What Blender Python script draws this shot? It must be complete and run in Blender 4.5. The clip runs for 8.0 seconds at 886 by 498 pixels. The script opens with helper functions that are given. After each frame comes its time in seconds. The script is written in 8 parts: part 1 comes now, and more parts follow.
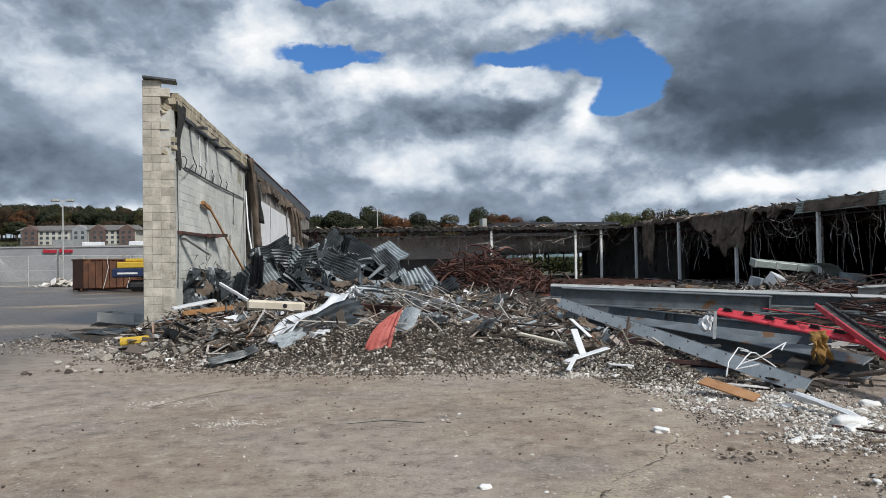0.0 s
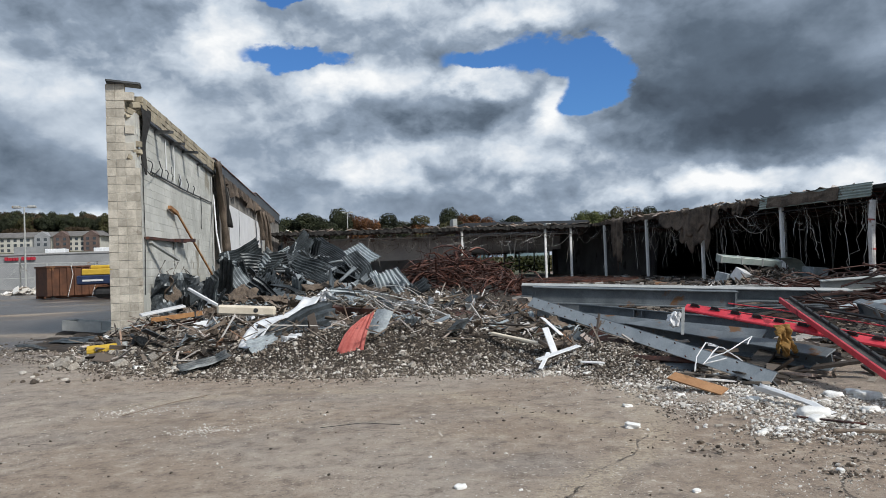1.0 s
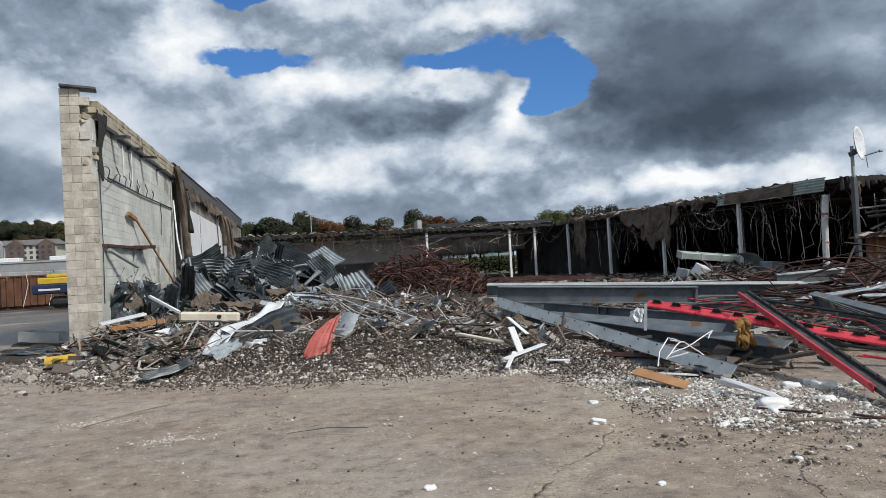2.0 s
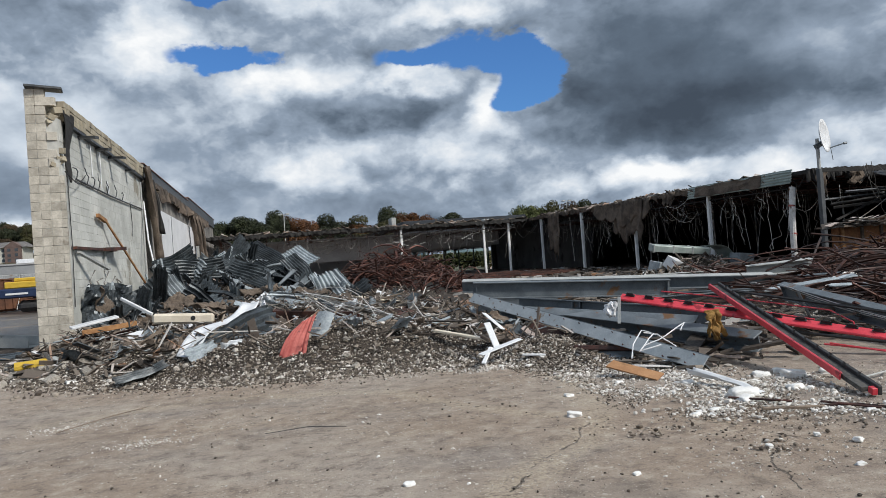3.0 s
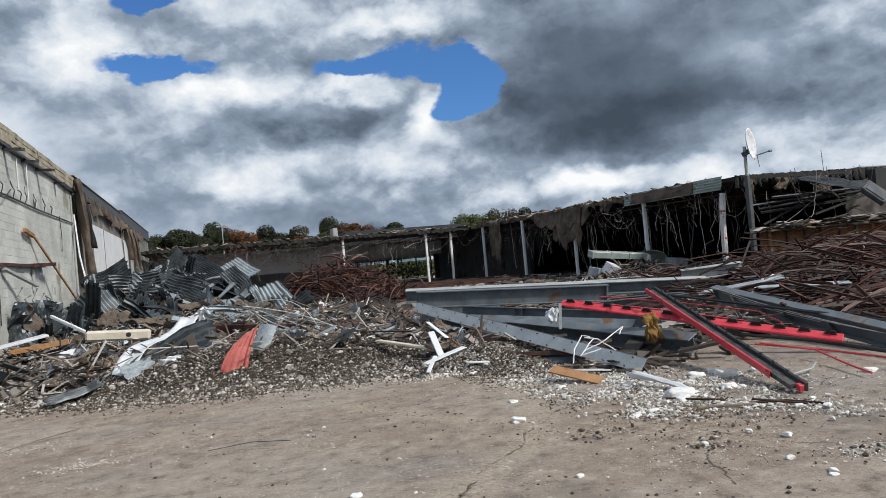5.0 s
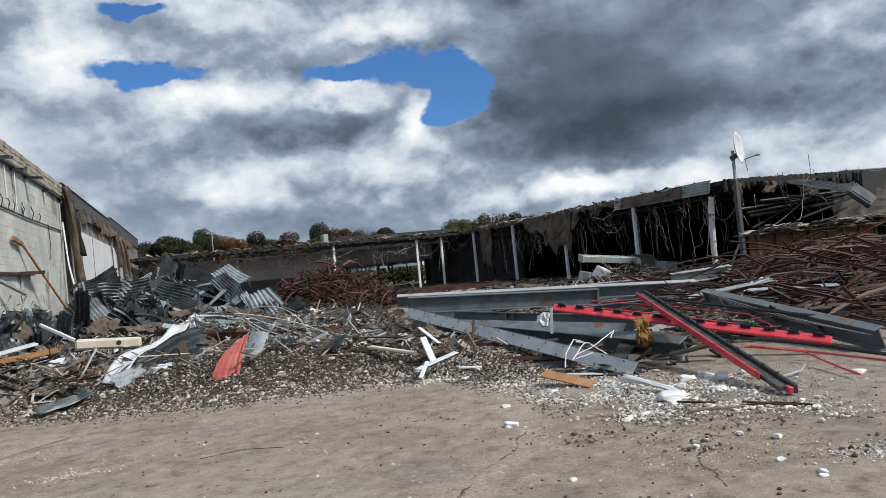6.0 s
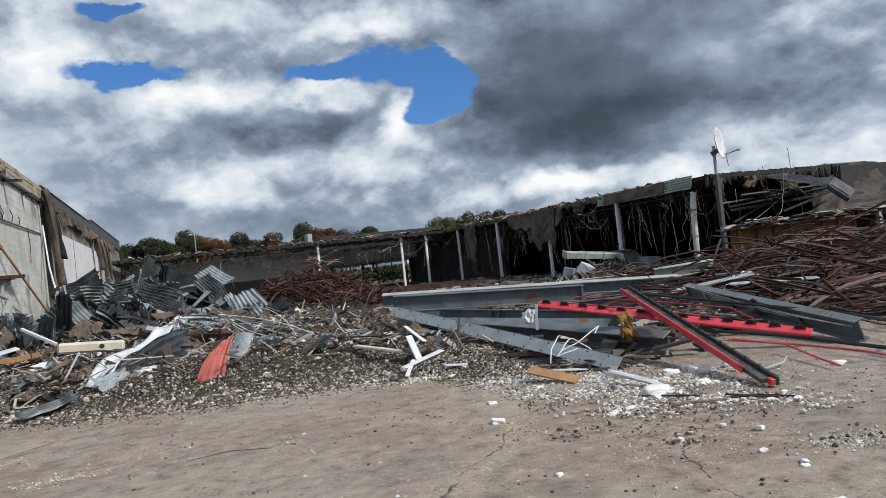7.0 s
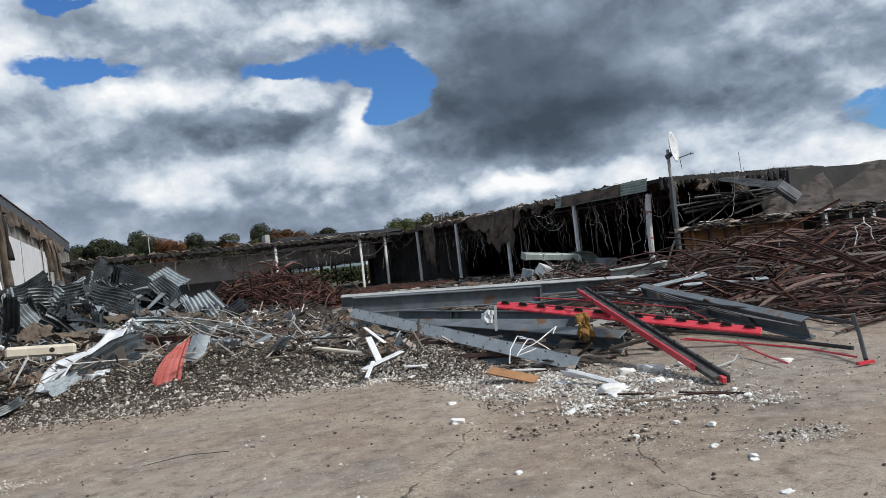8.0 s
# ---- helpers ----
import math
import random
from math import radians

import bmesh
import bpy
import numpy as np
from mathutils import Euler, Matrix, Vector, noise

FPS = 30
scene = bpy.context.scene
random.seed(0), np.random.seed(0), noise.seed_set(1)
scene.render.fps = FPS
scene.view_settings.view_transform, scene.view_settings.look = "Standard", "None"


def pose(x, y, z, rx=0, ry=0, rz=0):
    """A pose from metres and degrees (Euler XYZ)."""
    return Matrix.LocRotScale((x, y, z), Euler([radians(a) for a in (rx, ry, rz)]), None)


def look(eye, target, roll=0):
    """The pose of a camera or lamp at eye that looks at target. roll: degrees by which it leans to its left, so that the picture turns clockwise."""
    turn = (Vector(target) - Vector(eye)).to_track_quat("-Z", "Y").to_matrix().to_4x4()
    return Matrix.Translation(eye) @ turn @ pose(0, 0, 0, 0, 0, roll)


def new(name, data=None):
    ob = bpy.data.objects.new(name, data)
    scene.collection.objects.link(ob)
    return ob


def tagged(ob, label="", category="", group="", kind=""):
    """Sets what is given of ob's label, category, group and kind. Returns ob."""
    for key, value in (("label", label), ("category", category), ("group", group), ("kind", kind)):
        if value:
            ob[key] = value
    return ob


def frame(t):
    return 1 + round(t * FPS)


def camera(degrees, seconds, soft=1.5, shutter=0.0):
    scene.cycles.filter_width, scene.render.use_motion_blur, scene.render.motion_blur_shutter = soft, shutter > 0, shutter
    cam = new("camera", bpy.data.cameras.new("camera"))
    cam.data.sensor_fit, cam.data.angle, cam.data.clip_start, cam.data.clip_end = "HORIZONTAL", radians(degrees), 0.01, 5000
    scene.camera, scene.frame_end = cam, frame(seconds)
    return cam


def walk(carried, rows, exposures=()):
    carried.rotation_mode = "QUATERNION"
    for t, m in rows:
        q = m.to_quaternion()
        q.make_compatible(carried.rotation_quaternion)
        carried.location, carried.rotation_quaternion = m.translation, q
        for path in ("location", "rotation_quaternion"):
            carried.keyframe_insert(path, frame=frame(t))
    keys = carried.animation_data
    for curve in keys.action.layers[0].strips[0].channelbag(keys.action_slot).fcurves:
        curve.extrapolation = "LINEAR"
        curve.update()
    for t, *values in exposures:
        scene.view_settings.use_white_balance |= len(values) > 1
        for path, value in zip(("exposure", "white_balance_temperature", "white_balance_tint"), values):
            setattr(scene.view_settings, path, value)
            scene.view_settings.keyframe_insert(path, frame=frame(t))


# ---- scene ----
cam = camera(63.17, 8.0, soft=0.5)
# seconds, x, y, z, heading to the right of +y, pitch, roll (degrees)
PATH = [
    (0.0, 0.000, -0.000, 1.500, 6.20, 1.24, -1.00),
    (0.5, -0.004, -0.013, 1.501, 7.60, 1.42, -1.29),
    (1.0, -0.005, -0.026, 1.507, 8.51, 1.24, -2.01),
    (1.5, -0.005, -0.032, 1.506, 9.96, 1.33, -2.69),
    (3.0, -0.019, -0.072, 1.516, 13.30, 0.82, -4.13),
    (3.5, -0.025, -0.088, 1.517, 14.26, 0.75, -4.79),
    (4.0, -0.027, -0.087, 1.523, 15.72, 1.13, -5.21),
    (4.5, -0.030, -0.101, 1.523, 17.35, 1.33, -5.28),
    (5.0, -0.031, -0.106, 1.519, 17.91, 1.19, -5.17),
    (6.5, -0.053, -0.139, 1.527, 19.20, 1.58, -6.01),
    (7.0, -0.053, -0.145, 1.526, 19.89, 1.25, -6.36),
    (7.5, -0.061, -0.161, 1.527, 21.16, 1.17, -6.35),
    (8.0, -0.076, -0.177, 1.528, 23.13, 0.99, -6.40),
]


def stand(x, y, z, heading, pitch, roll):
    h, p = radians(heading), radians(pitch)
    way = Vector((math.sin(h) * math.cos(p), math.cos(h) * math.cos(p), math.sin(p)))
    return look((x, y, z), Vector((x, y, z)) + way, roll)


walk(cam, [(r[0], stand(*r[1:])) for r in PATH], [(0.0, 0.0), (8.0, 0.0)])

# ---- light ----
SUN_AZ, SUN_EL = radians(138), radians(42)      # from +y towards +x
world = bpy.data.worlds.new("sky")
scene.world = world
world.use_nodes = True


class Nodes:
    """A short way to write node trees."""

    def __init__(self, tree):
        self.tree = tree
        tree.nodes.clear()

    def add(self, kind, ins=()):
        n = self.tree.nodes.new(kind)
        return self.fill(n, ins)

    def fill(self, n, ins):
        for k, v in dict(ins).items():
            if isinstance(v, bpy.types.NodeSocket):
                self.tree.links.new(v, n.inputs[k])
            else:
                n.inputs[k].default_value = v
        return n

    def math(self, op, a, b=0.0, clamp=False):
        n = self.add("ShaderNodeMath", {0: a, 1: b})
        n.operation, n.use_clamp = op, clamp
        return n.outputs[0]

    def vec(self, op, a, b):
        n = self.add("ShaderNodeVectorMath", {0: a, 1: b})
        n.operation = op
        return n.outputs[1] if op == "LENGTH" else n.outputs[0]

    def smooth(self, v, lo, hi, to0=0.0, to1=1.0):
        n = self.add("ShaderNodeMapRange", {"Value": v, "From Min": lo, "From Max": hi, "To Min": to0, "To Max": to1})
        n.interpolation_type = "SMOOTHSTEP"
        return n.outputs[0]

    def noise(self, v, scale, detail=4.0, rough=0.55, distort=0.0):
        return self.add("ShaderNodeTexNoise", {"Vector": v, "Scale": scale, "Detail": detail, "Roughness": rough, "Distortion": distort})

    def mix(self, fac, a, b, mode="MIX"):
        n = self.add("ShaderNodeMix")
        n.data_type, n.blend_type = "RGBA", mode
        for i, v in ((0, fac), (6, a), (7, b)):
            if isinstance(v, bpy.types.NodeSocket):
                self.tree.links.new(v, n.inputs[i])
            else:
                n.inputs[i].default_value = (*v, 1) if isinstance(v, tuple) and len(v) == 3 else v
        return n.outputs[2]

    def ramp(self, fac, stops):
        n = self.add("ShaderNodeValToRGB", {"Fac": fac})
        while len(n.color_ramp.elements) < len(stops):
            n.color_ramp.elements.new(0.5)
        for e, (at, c) in zip(n.color_ramp.elements, stops):
            e.position, e.color = at, (*c, 1)
        return n.outputs[0]


def build_sky():
    k = Nodes(world.node_tree)
    way = k.add("ShaderNodeTexCoord").outputs["Generated"]
    sep = k.add("ShaderNodeSeparateXYZ", {0: way}).outputs
    az = k.math("MULTIPLY", k.math("ARCTAN2", sep[0], sep[1]), 57.2958)
    el = k.math("MULTIPLY", k.math("ARCSINE", sep[2]), 57.2958)
    place = k.add("ShaderNodeCombineXYZ", {0: az, 1: el}).outputs[0]
    flat = k.vec("MULTIPLY", way, (1.0, 1.0, 1.5))
    soft = k.noise(flat, 6.5, 6, 0.5).outputs
    edge_wool = k.noise(flat, 17.0, 7, 0.55).outputs

    def heaped(v):
        """Height of the cloud's rounded heads."""
        cell = k.add("ShaderNodeTexVoronoi", {"Vector": v, "Scale": 12.0, "Detail": 3.0, "Roughness": 0.55, "Lacunarity": 2.4})
        cell.feature, cell.normalize = "SMOOTH_F1", True
        k.fill(cell, {"Smoothness": 0.6})
        return k.math("ADD", k.math("MULTIPLY", cell.outputs["Distance"], -0.8), k.math("MULTIPLY", k.noise(v, 8.0, 6, 0.5).outputs[0], 1.1))

    wool = k.vec("MULTIPLY", k.vec("SUBTRACT", edge_wool[1], (0.5, 0.5, 0.5)), (0.035, 0.035, 0.035))
    lumps = k.vec("ADD", flat, wool)
    here, above = heaped(lumps), heaped(k.vec("ADD", lumps, (0.012, -0.006, 0.034)))
    relief = k.math("SUBTRACT", here, above)
    warp = k.vec("ADD", k.vec("MULTIPLY", k.vec("SUBTRACT", soft[1], (0.5, 0.5, 0.5)), (7.0, 3.6, 0.0)), k.vec("MULTIPLY", k.vec("SUBTRACT", edge_wool[1], (0.5, 0.5, 0.5)), (3.6, 2.4, 0.0)))
    place = k.vec("ADD", place, warp)

    def blob(az0, el0, a, b, weight):
        d = k.vec("MULTIPLY", k.vec("SUBTRACT", place, (az0, el0, 0)), (1 / a, 1 / b, 0))
        far = k.vec("LENGTH", d, (0, 0, 0))
        return k.smooth(far, 0.25, 1.25, weight, 0.0)

    def total(blobs):
        out = blob(*blobs[0])
        for b in blobs[1:]:
            out = k.math("ADD", out, blob(*b))
        return out

    # banks of cloud: heading, height, half width, half height (degrees), brighter or darker
    tone = total([(31, 11.8, 10.5, 6.0, -0.34), (30, 18.5, 9, 4, -0.12), (31, 9.4, 8, 2.6, -0.14), (44, 10.6, 9, 2.4, -0.22), (42, 17, 13, 5, -0.14), (23.2, 10.6, 2.6, 3.2, -0.12),
                  (47, 14.2, 9, 1.6, 0.10), (12.3, 14.4, 3.6, 1.7, 0.34), (17.6, 11.8, 2.4, 2.4, 0.40), (2.5, 14.3, 5.5, 1.7, 0.30),
                  (10.2, 11.8, 3.4, 1.8, -0.24), (6.8, 10.8, 2.6, 1.2, -0.12), (3.6, 8.2, 6, 2.3, 0.30), (16.2, 8.0, 4.5, 2.2, 0.30), (-3.6, 11.0, 3.5, 2.0, 0.14),
                  (-7.8, 18.6, 3.8, 3.6, 0.36), (-15, 17, 5, 4, -0.02), (-21, 13.3, 4.5, 2.0, 0.24), (-24, 7.6, 10, 2.4, -0.20), (-15, 10.2, 8, 3.4, 0.18), (-10, 6.5, 8, 2.2, -0.08),
                  (2, 5.0, 15, 1.5, -0.07), (13, 5.6, 6, 1.2, -0.06), (33, 5.2, 12, 1.3, 0.44), (54, 4.6, 9, 2.2, 0.36), (48, 7.0, 5, 1.2, 0.16), (14.5, 19.0, 5, 1.1, 0.32), (17.5, 18.2, 2.4, 1.0, 0.2),
                  (5.2, 18.2, 5.5, 1.5, -0.02), (3.5, 20.8, 9, 1.6, 0.22), (-10, 13, 7, 4, 0.10), (-21, 4.0, 12, 1.3, 0.32), (150, 35, 70, 40, 0.30)])
    bank = k.math("MULTIPLY", total([(34, 13, 14, 8, 0.85), (-17, 9, 15, 5, 0.7), (2, 4.6, 16, 1.6, 0.6)]), 1.0, clamp=True)
    heads = k.math("MULTIPLY", relief, k.math("SUBTRACT", 0.95, k.math("MULTIPLY", bank, 0.75)))
    grain = k.math("MULTIPLY", k.math("SUBTRACT", soft[0], 0.5), 0.40)
    tone = k.math("ADD", k.math("ADD", k.math("ADD", tone, grain), heads), 0.52, clamp=True)
    cloud = k.ramp(tone, [(0.0, (0.058, 0.078, 0.108)), (0.22, (0.116, 0.155, 0.208)), (0.5, (0.282, 0.350, 0.445)), (0.72, (0.59, 0.665, 0.755)), (1.0, (0.96, 0.975, 0.985))])
    gap = total([(20.8, 14.3, 3.2, 3.8, 1.0), (16.6, 16.0, 5.2, 1.9, 0.9), (19.6, 12.0, 2.5, 2.4, 0.8), (11.0, 15.9, 3.4, 1.1, 0.7), (-3.6, 16.1, 4.4, 1.2, 0.9), (0.8, 16.5, 3.2, 0.9, 0.7),
                 (-3.5, 20.4, 3.2, 1.0, 0.9), (55.5, 7.2, 2.8, 1.5, 0.8), (-110, 40, 30, 14, 0.8), (100, 55, 30, 14, 0.8)])
    ragged = k.math("ADD", k.math("MULTIPLY", k.math("SUBTRACT", edge_wool[0], 0.5), -1.3), k.math("MULTIPLY", k.math("SUBTRACT", soft[0], 0.5), -0.8))
    gap = k.smooth(k.math("ADD", gap, ragged), 0.36, 0.66)
    clear = k.add("ShaderNodeTexSky")
    clear.sky_type, clear.sun_disc, clear.sun_elevation, clear.sun_rotation = "NISHITA", False, SUN_EL, SUN_AZ
    blue = k.vec("MULTIPLY", clear.outputs[0], (0.042, 0.076, 0.122))
    below = k.smooth(sep[2], -0.06, -0.01)
    both = k.mix(gap, cloud, blue)
    both = k.mix(below, (0.16, 0.15, 0.14), both)
    bg = k.add("ShaderNodeBackground", {"Color": both, "Strength": 1.0})
    k.add("ShaderNodeOutputWorld", {0: bg.outputs[0]})


build_sky()
sun = new("sun", bpy.data.lights.new("sun", "SUN"))
sun.data.energy, sun.data.angle, sun.data.color = 3.3, radians(8), (1.0, 0.96, 0.90)
sun.matrix_world = look((math.sin(SUN_AZ) * 40, math.cos(SUN_AZ) * 40, math.tan(SUN_EL) * 40), (0, 0, 0))

# ---- materials ----
def material(name, dark, light, rough=0.7, metal=0.0, scale=6.0, fine=60.0, bump=0.3, depth=0.01, spots=None, spot_scale=1.5, spot_cut=0.58,
             by_piece=0.0, by_object=0.0, coords="Object", rough_var=0.15):
    """Two colours mixed by grain at two scales; spots: a second colour in blotches; by_piece, by_object: random lightness."""
    m = bpy.data.materials.new(name)
    m.use_nodes = True
    k = Nodes(m.node_tree)
    if coords == "World":
        at = k.add("ShaderNodeNewGeometry").outputs["Position"]
    else:
        at = k.add("ShaderNodeTexCoord").outputs["Object"]
    coarse = k.noise(at, scale, 5, 0.6).outputs[0]
    grain = k.noise(at, fine, 3, 0.6).outputs[0]
    both = k.math("ADD", k.math("MULTIPLY", coarse, 0.65), k.math("MULTIPLY", grain, 0.35))
    col = k.mix(k.smooth(both, 0.36, 0.66), dark, light)
    if spots:
        patch = k.noise(at, spot_scale, 6, 0.65, 0.4).outputs[0]
        col = k.mix(k.smooth(patch, spot_cut, spot_cut + 0.07), col, spots)
    for amount, source in ((by_piece, "ShaderNodeNewGeometry"), (by_object, "ShaderNodeObjectInfo")):
        if amount:
            r = k.add(source).outputs["Random Per Island" if source.endswith("Geometry") else "Random"]
            v = k.math("ADD", k.math("MULTIPLY", k.math("SUBTRACT", r, 0.5), 2 * amount), 1.0)
            col = k.add("ShaderNodeHueSaturation", {"Color": col, "Value": v}).outputs[0]
    shade = k.add("ShaderNodeBsdfPrincipled", {"Base Color": col, "Metallic": metal})
    r = k.math("ADD", k.math("MULTIPLY", k.math("SUBTRACT", coarse, 0.5), 2 * rough_var), rough, clamp=True)
    m.node_tree.links.new(r, shade.inputs["Roughness"])
    if bump:
        b = k.add("ShaderNodeBump", {"Strength": bump, "Distance": depth, "Height": both})
        m.node_tree.links.new(b.outputs[0], shade.inputs["Normal"])
    k.add("ShaderNodeOutputMaterial", {0: shade.outputs[0]})
    return m


def pieces_material(name, stops, rough=0.85, fine=40.0, dirt=0.45):
    """Loose pieces, each of its own colour out of a ramp."""
    m = bpy.data.materials.new(name)
    m.use_nodes = True
    k = Nodes(m.node_tree)
    at = k.add("ShaderNodeNewGeometry").outputs
    col = k.ramp(at["Random Per Island"], stops)
    grain = k.noise(at["Position"], fine, 4, 0.6).outputs[0]
    col = k.mix(k.smooth(grain, 0.3, 0.7, 0.0, dirt), col, (0.10, 0.085, 0.07))
    b = k.add("ShaderNodeBump", {"Strength": 0.4, "Distance": 0.01, "Height": grain})
    shade = k.add("ShaderNodeBsdfPrincipled", {"Base Color": col, "Roughness": rough, "Normal": b.outputs[0]})
    k.add("ShaderNodeOutputMaterial", {0: shade.outputs[0]})
    return m


def ground_material():
    """Worn lot of two pours: grey-brown dust, wheel marks, sandy seams, cracks, damp patches, grit."""
    m = bpy.data.materials.new("worn_lot")
    m.use_nodes = True
    k = Nodes(m.node_tree)
    at = k.add("ShaderNodeNewGeometry").outputs["Position"]
    sway = k.vec("SUBTRACT", k.noise(at, 1.1, 6, 0.62).outputs[1], (0.5, 0.5, 0.5))
    near = k.vec("ADD", at, k.vec("MULTIPLY", sway, (0.55, 0.55, 0.0)))
    wide = k.vec("ADD", at, k.vec("MULTIPLY", sway, (1.6, 1.6, 0.0)))

    def line(points, width):
        """1 on a wobbling line through the points, 0 away from it."""
        out = None
        for a, b in zip(points, points[1:]):
            ba = Vector((b[0] - a[0], b[1] - a[1], 0))
            pa = k.vec("MULTIPLY", k.vec("SUBTRACT", near, (a[0], a[1], 0)), (1, 1, 0))
            dot = k.add("ShaderNodeVectorMath", {0: pa, 1: tuple(ba / ba.length_squared)})
            dot.operation = "DOT_PRODUCT"
            h = k.math("ADD", dot.outputs[1], 0.0, clamp=True)
            reach = k.add("ShaderNodeVectorMath", {0: tuple(ba)})
            reach.operation = "SCALE"
            m.node_tree.links.new(h, reach.inputs["Scale"])
            d = k.vec("LENGTH", k.vec("SUBTRACT", pa, reach.outputs[0]), (0, 0, 0))
            v = k.smooth(d, width, width * 0.25)
            out = v if out is None else k.math("MAXIMUM", out, v)
        return out

    patches = k.noise(wide, 0.30, 5, 0.6).outputs[0]
    lanes = k.noise(k.vec("MULTIPLY", wide, (0.45, 1.0, 1.0)), 0.55, 5, 0.6).outputs[0]
    mottle = k.noise(at, 4.5, 8, 0.72).outputs[0]
    grit = k.noise(at, 85.0, 3, 0.8).outputs[0]
    coarse = k.noise(at, 30.0, 4, 0.75).outputs[0]
    col = k.mix(k.smooth(patches, 0.38, 0.64), (0.290, 0.222, 0.166), (0.366, 0.310, 0.256))
    col = k.mix(k.smooth(lanes, 0.46, 0.68, 0.0, 0.7), col, (0.235, 0.210, 0.190))
    col = k.mix(k.smooth(mottle, 0.50, 0.66, 0.0, 0.75), col, (0.44, 0.375, 0.30))
    col = k.mix(k.smooth(mottle, 0.50, 0.34, 0.0, 0.8), col, (0.135, 0.105, 0.083))
    col = k.mix(k.smooth(coarse, 0.56, 0.72, 0.0, 0.6), col, (0.42, 0.375, 0.32))
    col = k.mix(k.smooth(coarse, 0.44, 0.30, 0.0, 0.7), col, (0.085, 0.072, 0.062))
    col = k.mix(k.smooth(grit, 0.44, 0.28, 0.0, 0.75), col, (0.060, 0.050, 0.043))
    col = k.mix(k.smooth(grit, 0.58, 0.70, 0.0, 0.65), col, (0.46, 0.42, 0.37))
    seam = line([(0.9, 3.6), (1.36, 4.44), (1.76, 4.85), (2.42, 5.5), (2.77, 6.01), (3.26, 7.6), (3.2, 9.1)], 0.26)
    sand = k.math("MAXIMUM", seam, line([(-2.6, 8.8), (-0.6, 9.2), (1.25, 8.43), (1.82, 7.02), (2.45, 6.25)], 0.22))
    sand = k.math("MULTIPLY", sand, k.smooth(coarse, 0.44, 0.58))
    col = k.mix(k.math("MULTIPLY", sand, 0.70), col, (0.46, 0.385, 0.28))
    dust = k.math("MULTIPLY", k.smooth(k.noise(wide, 0.9, 5, 0.65).outputs[0], 0.56, 0.66), k.smooth(coarse, 0.48, 0.62))
    col = k.mix(k.math("MULTIPLY", dust, 0.7), col, (0.50, 0.425, 0.32))
    for size, share, tint, amount in ((60.0, 0.88, (0.60, 0.55, 0.47), 0.85), (70.0, 0.90, (0.040, 0.034, 0.030), 0.8), (24.0, 0.972, (0.64, 0.59, 0.51), 0.9), (17.0, 0.976, (0.048, 0.040, 0.035), 0.85)):
        spots = k.add("ShaderNodeTexVoronoi", {"Vector": at, "Scale": size})
        pick = k.add("ShaderNodeSeparateColor", {0: spots.outputs["Color"]}).outputs[0]
        close = k.math("MULTIPLY", k.smooth(pick, share, share + 0.01), k.smooth(spots.outputs["Distance"], 0.42, 0.30))
        cover = k.smooth(k.noise(at, 0.9 if tint[0] > 0.3 else 1.3, 4, 0.6).outputs[0], 0.38, 0.62, 0.2, 1.0)
        col = k.mix(k.math("MULTIPLY", k.math("MULTIPLY", close, cover), amount), col, tint)
    stain = k.noise(wide, 0.75, 6, 0.65).outputs[0]
    col = k.mix(k.smooth(stain, 0.54, 0.68, 0.0, 0.55), col, (0.15, 0.122, 0.100))
    crack = k.math("MAXIMUM", line([(3.45, 5.6), (3.67, 5.34), (3.70, 4.74), (3.80, 4.30), (4.3, 3.9)], 0.011), line([(3.45, 4.5), (3.20, 4.21), (3.07, 3.79), (2.79, 3.32), (2.9, 2.6)], 0.010))
    crack = k.math("MAXIMUM", crack, line([(1.30, 4.40), (1.70, 4.85), (2.36, 5.52), (2.70, 6.0)], 0.013))
    crack = k.math("MAXIMUM", crack, line([(-3.2, 7.2), (-2.0, 6.9), (-0.8, 7.4), (0.4, 6.6)], 0.007))
    crack = k.math("MULTIPLY", crack, k.smooth(k.noise(at, 2.4, 4, 0.7).outputs[0], 0.40, 0.52))
    col = k.mix(k.math("MULTIPLY", crack, 0.7), col, (0.040, 0.034, 0.029))
    sep = k.add("ShaderNodeSeparateXYZ", {0: at}).outputs
    damp = k.math("MULTIPLY", k.smooth(k.noise(k.vec("MULTIPLY", wide, (0.5, 1.0, 1.0)), 0.22, 4).outputs[0], 0.30, 0.50), k.smooth(sep[0], -4.0, -8.0))
    col = k.mix(k.math("MULTIPLY", damp, 0.85), col, (0.062, 0.056, 0.053))
    rough = k.math("SUBTRACT", 0.86, k.math("MULTIPLY", damp, 0.5))
    far = k.smooth(sep[1], 130.0, 170.0)
    grass = k.mix(k.noise(at, 0.12, 5, 0.6).outputs[0], (0.04, 0.05, 0.02), (0.10, 0.085, 0.04))
    col = k.mix(far, col, grass)
    h = k.math("ADD", k.math("ADD", k.math("MULTIPLY", grit, 0.5), k.math("MULTIPLY", mottle, 0.5)), k.math("MULTIPLY", coarse, 0.7))
    h = k.math("SUBTRACT", h, k.math("MULTIPLY", crack, 0.9))
    b = k.add("ShaderNodeBump", {"Strength": 0.8, "Distance": 0.014, "Height": h})
    shade = k.add("ShaderNodeBsdfPrincipled", {"Base Color": col, "Roughness": rough, "Normal": b.outputs[0]})
    k.add("ShaderNodeOutputMaterial", {0: shade.outputs[0]})
    return m


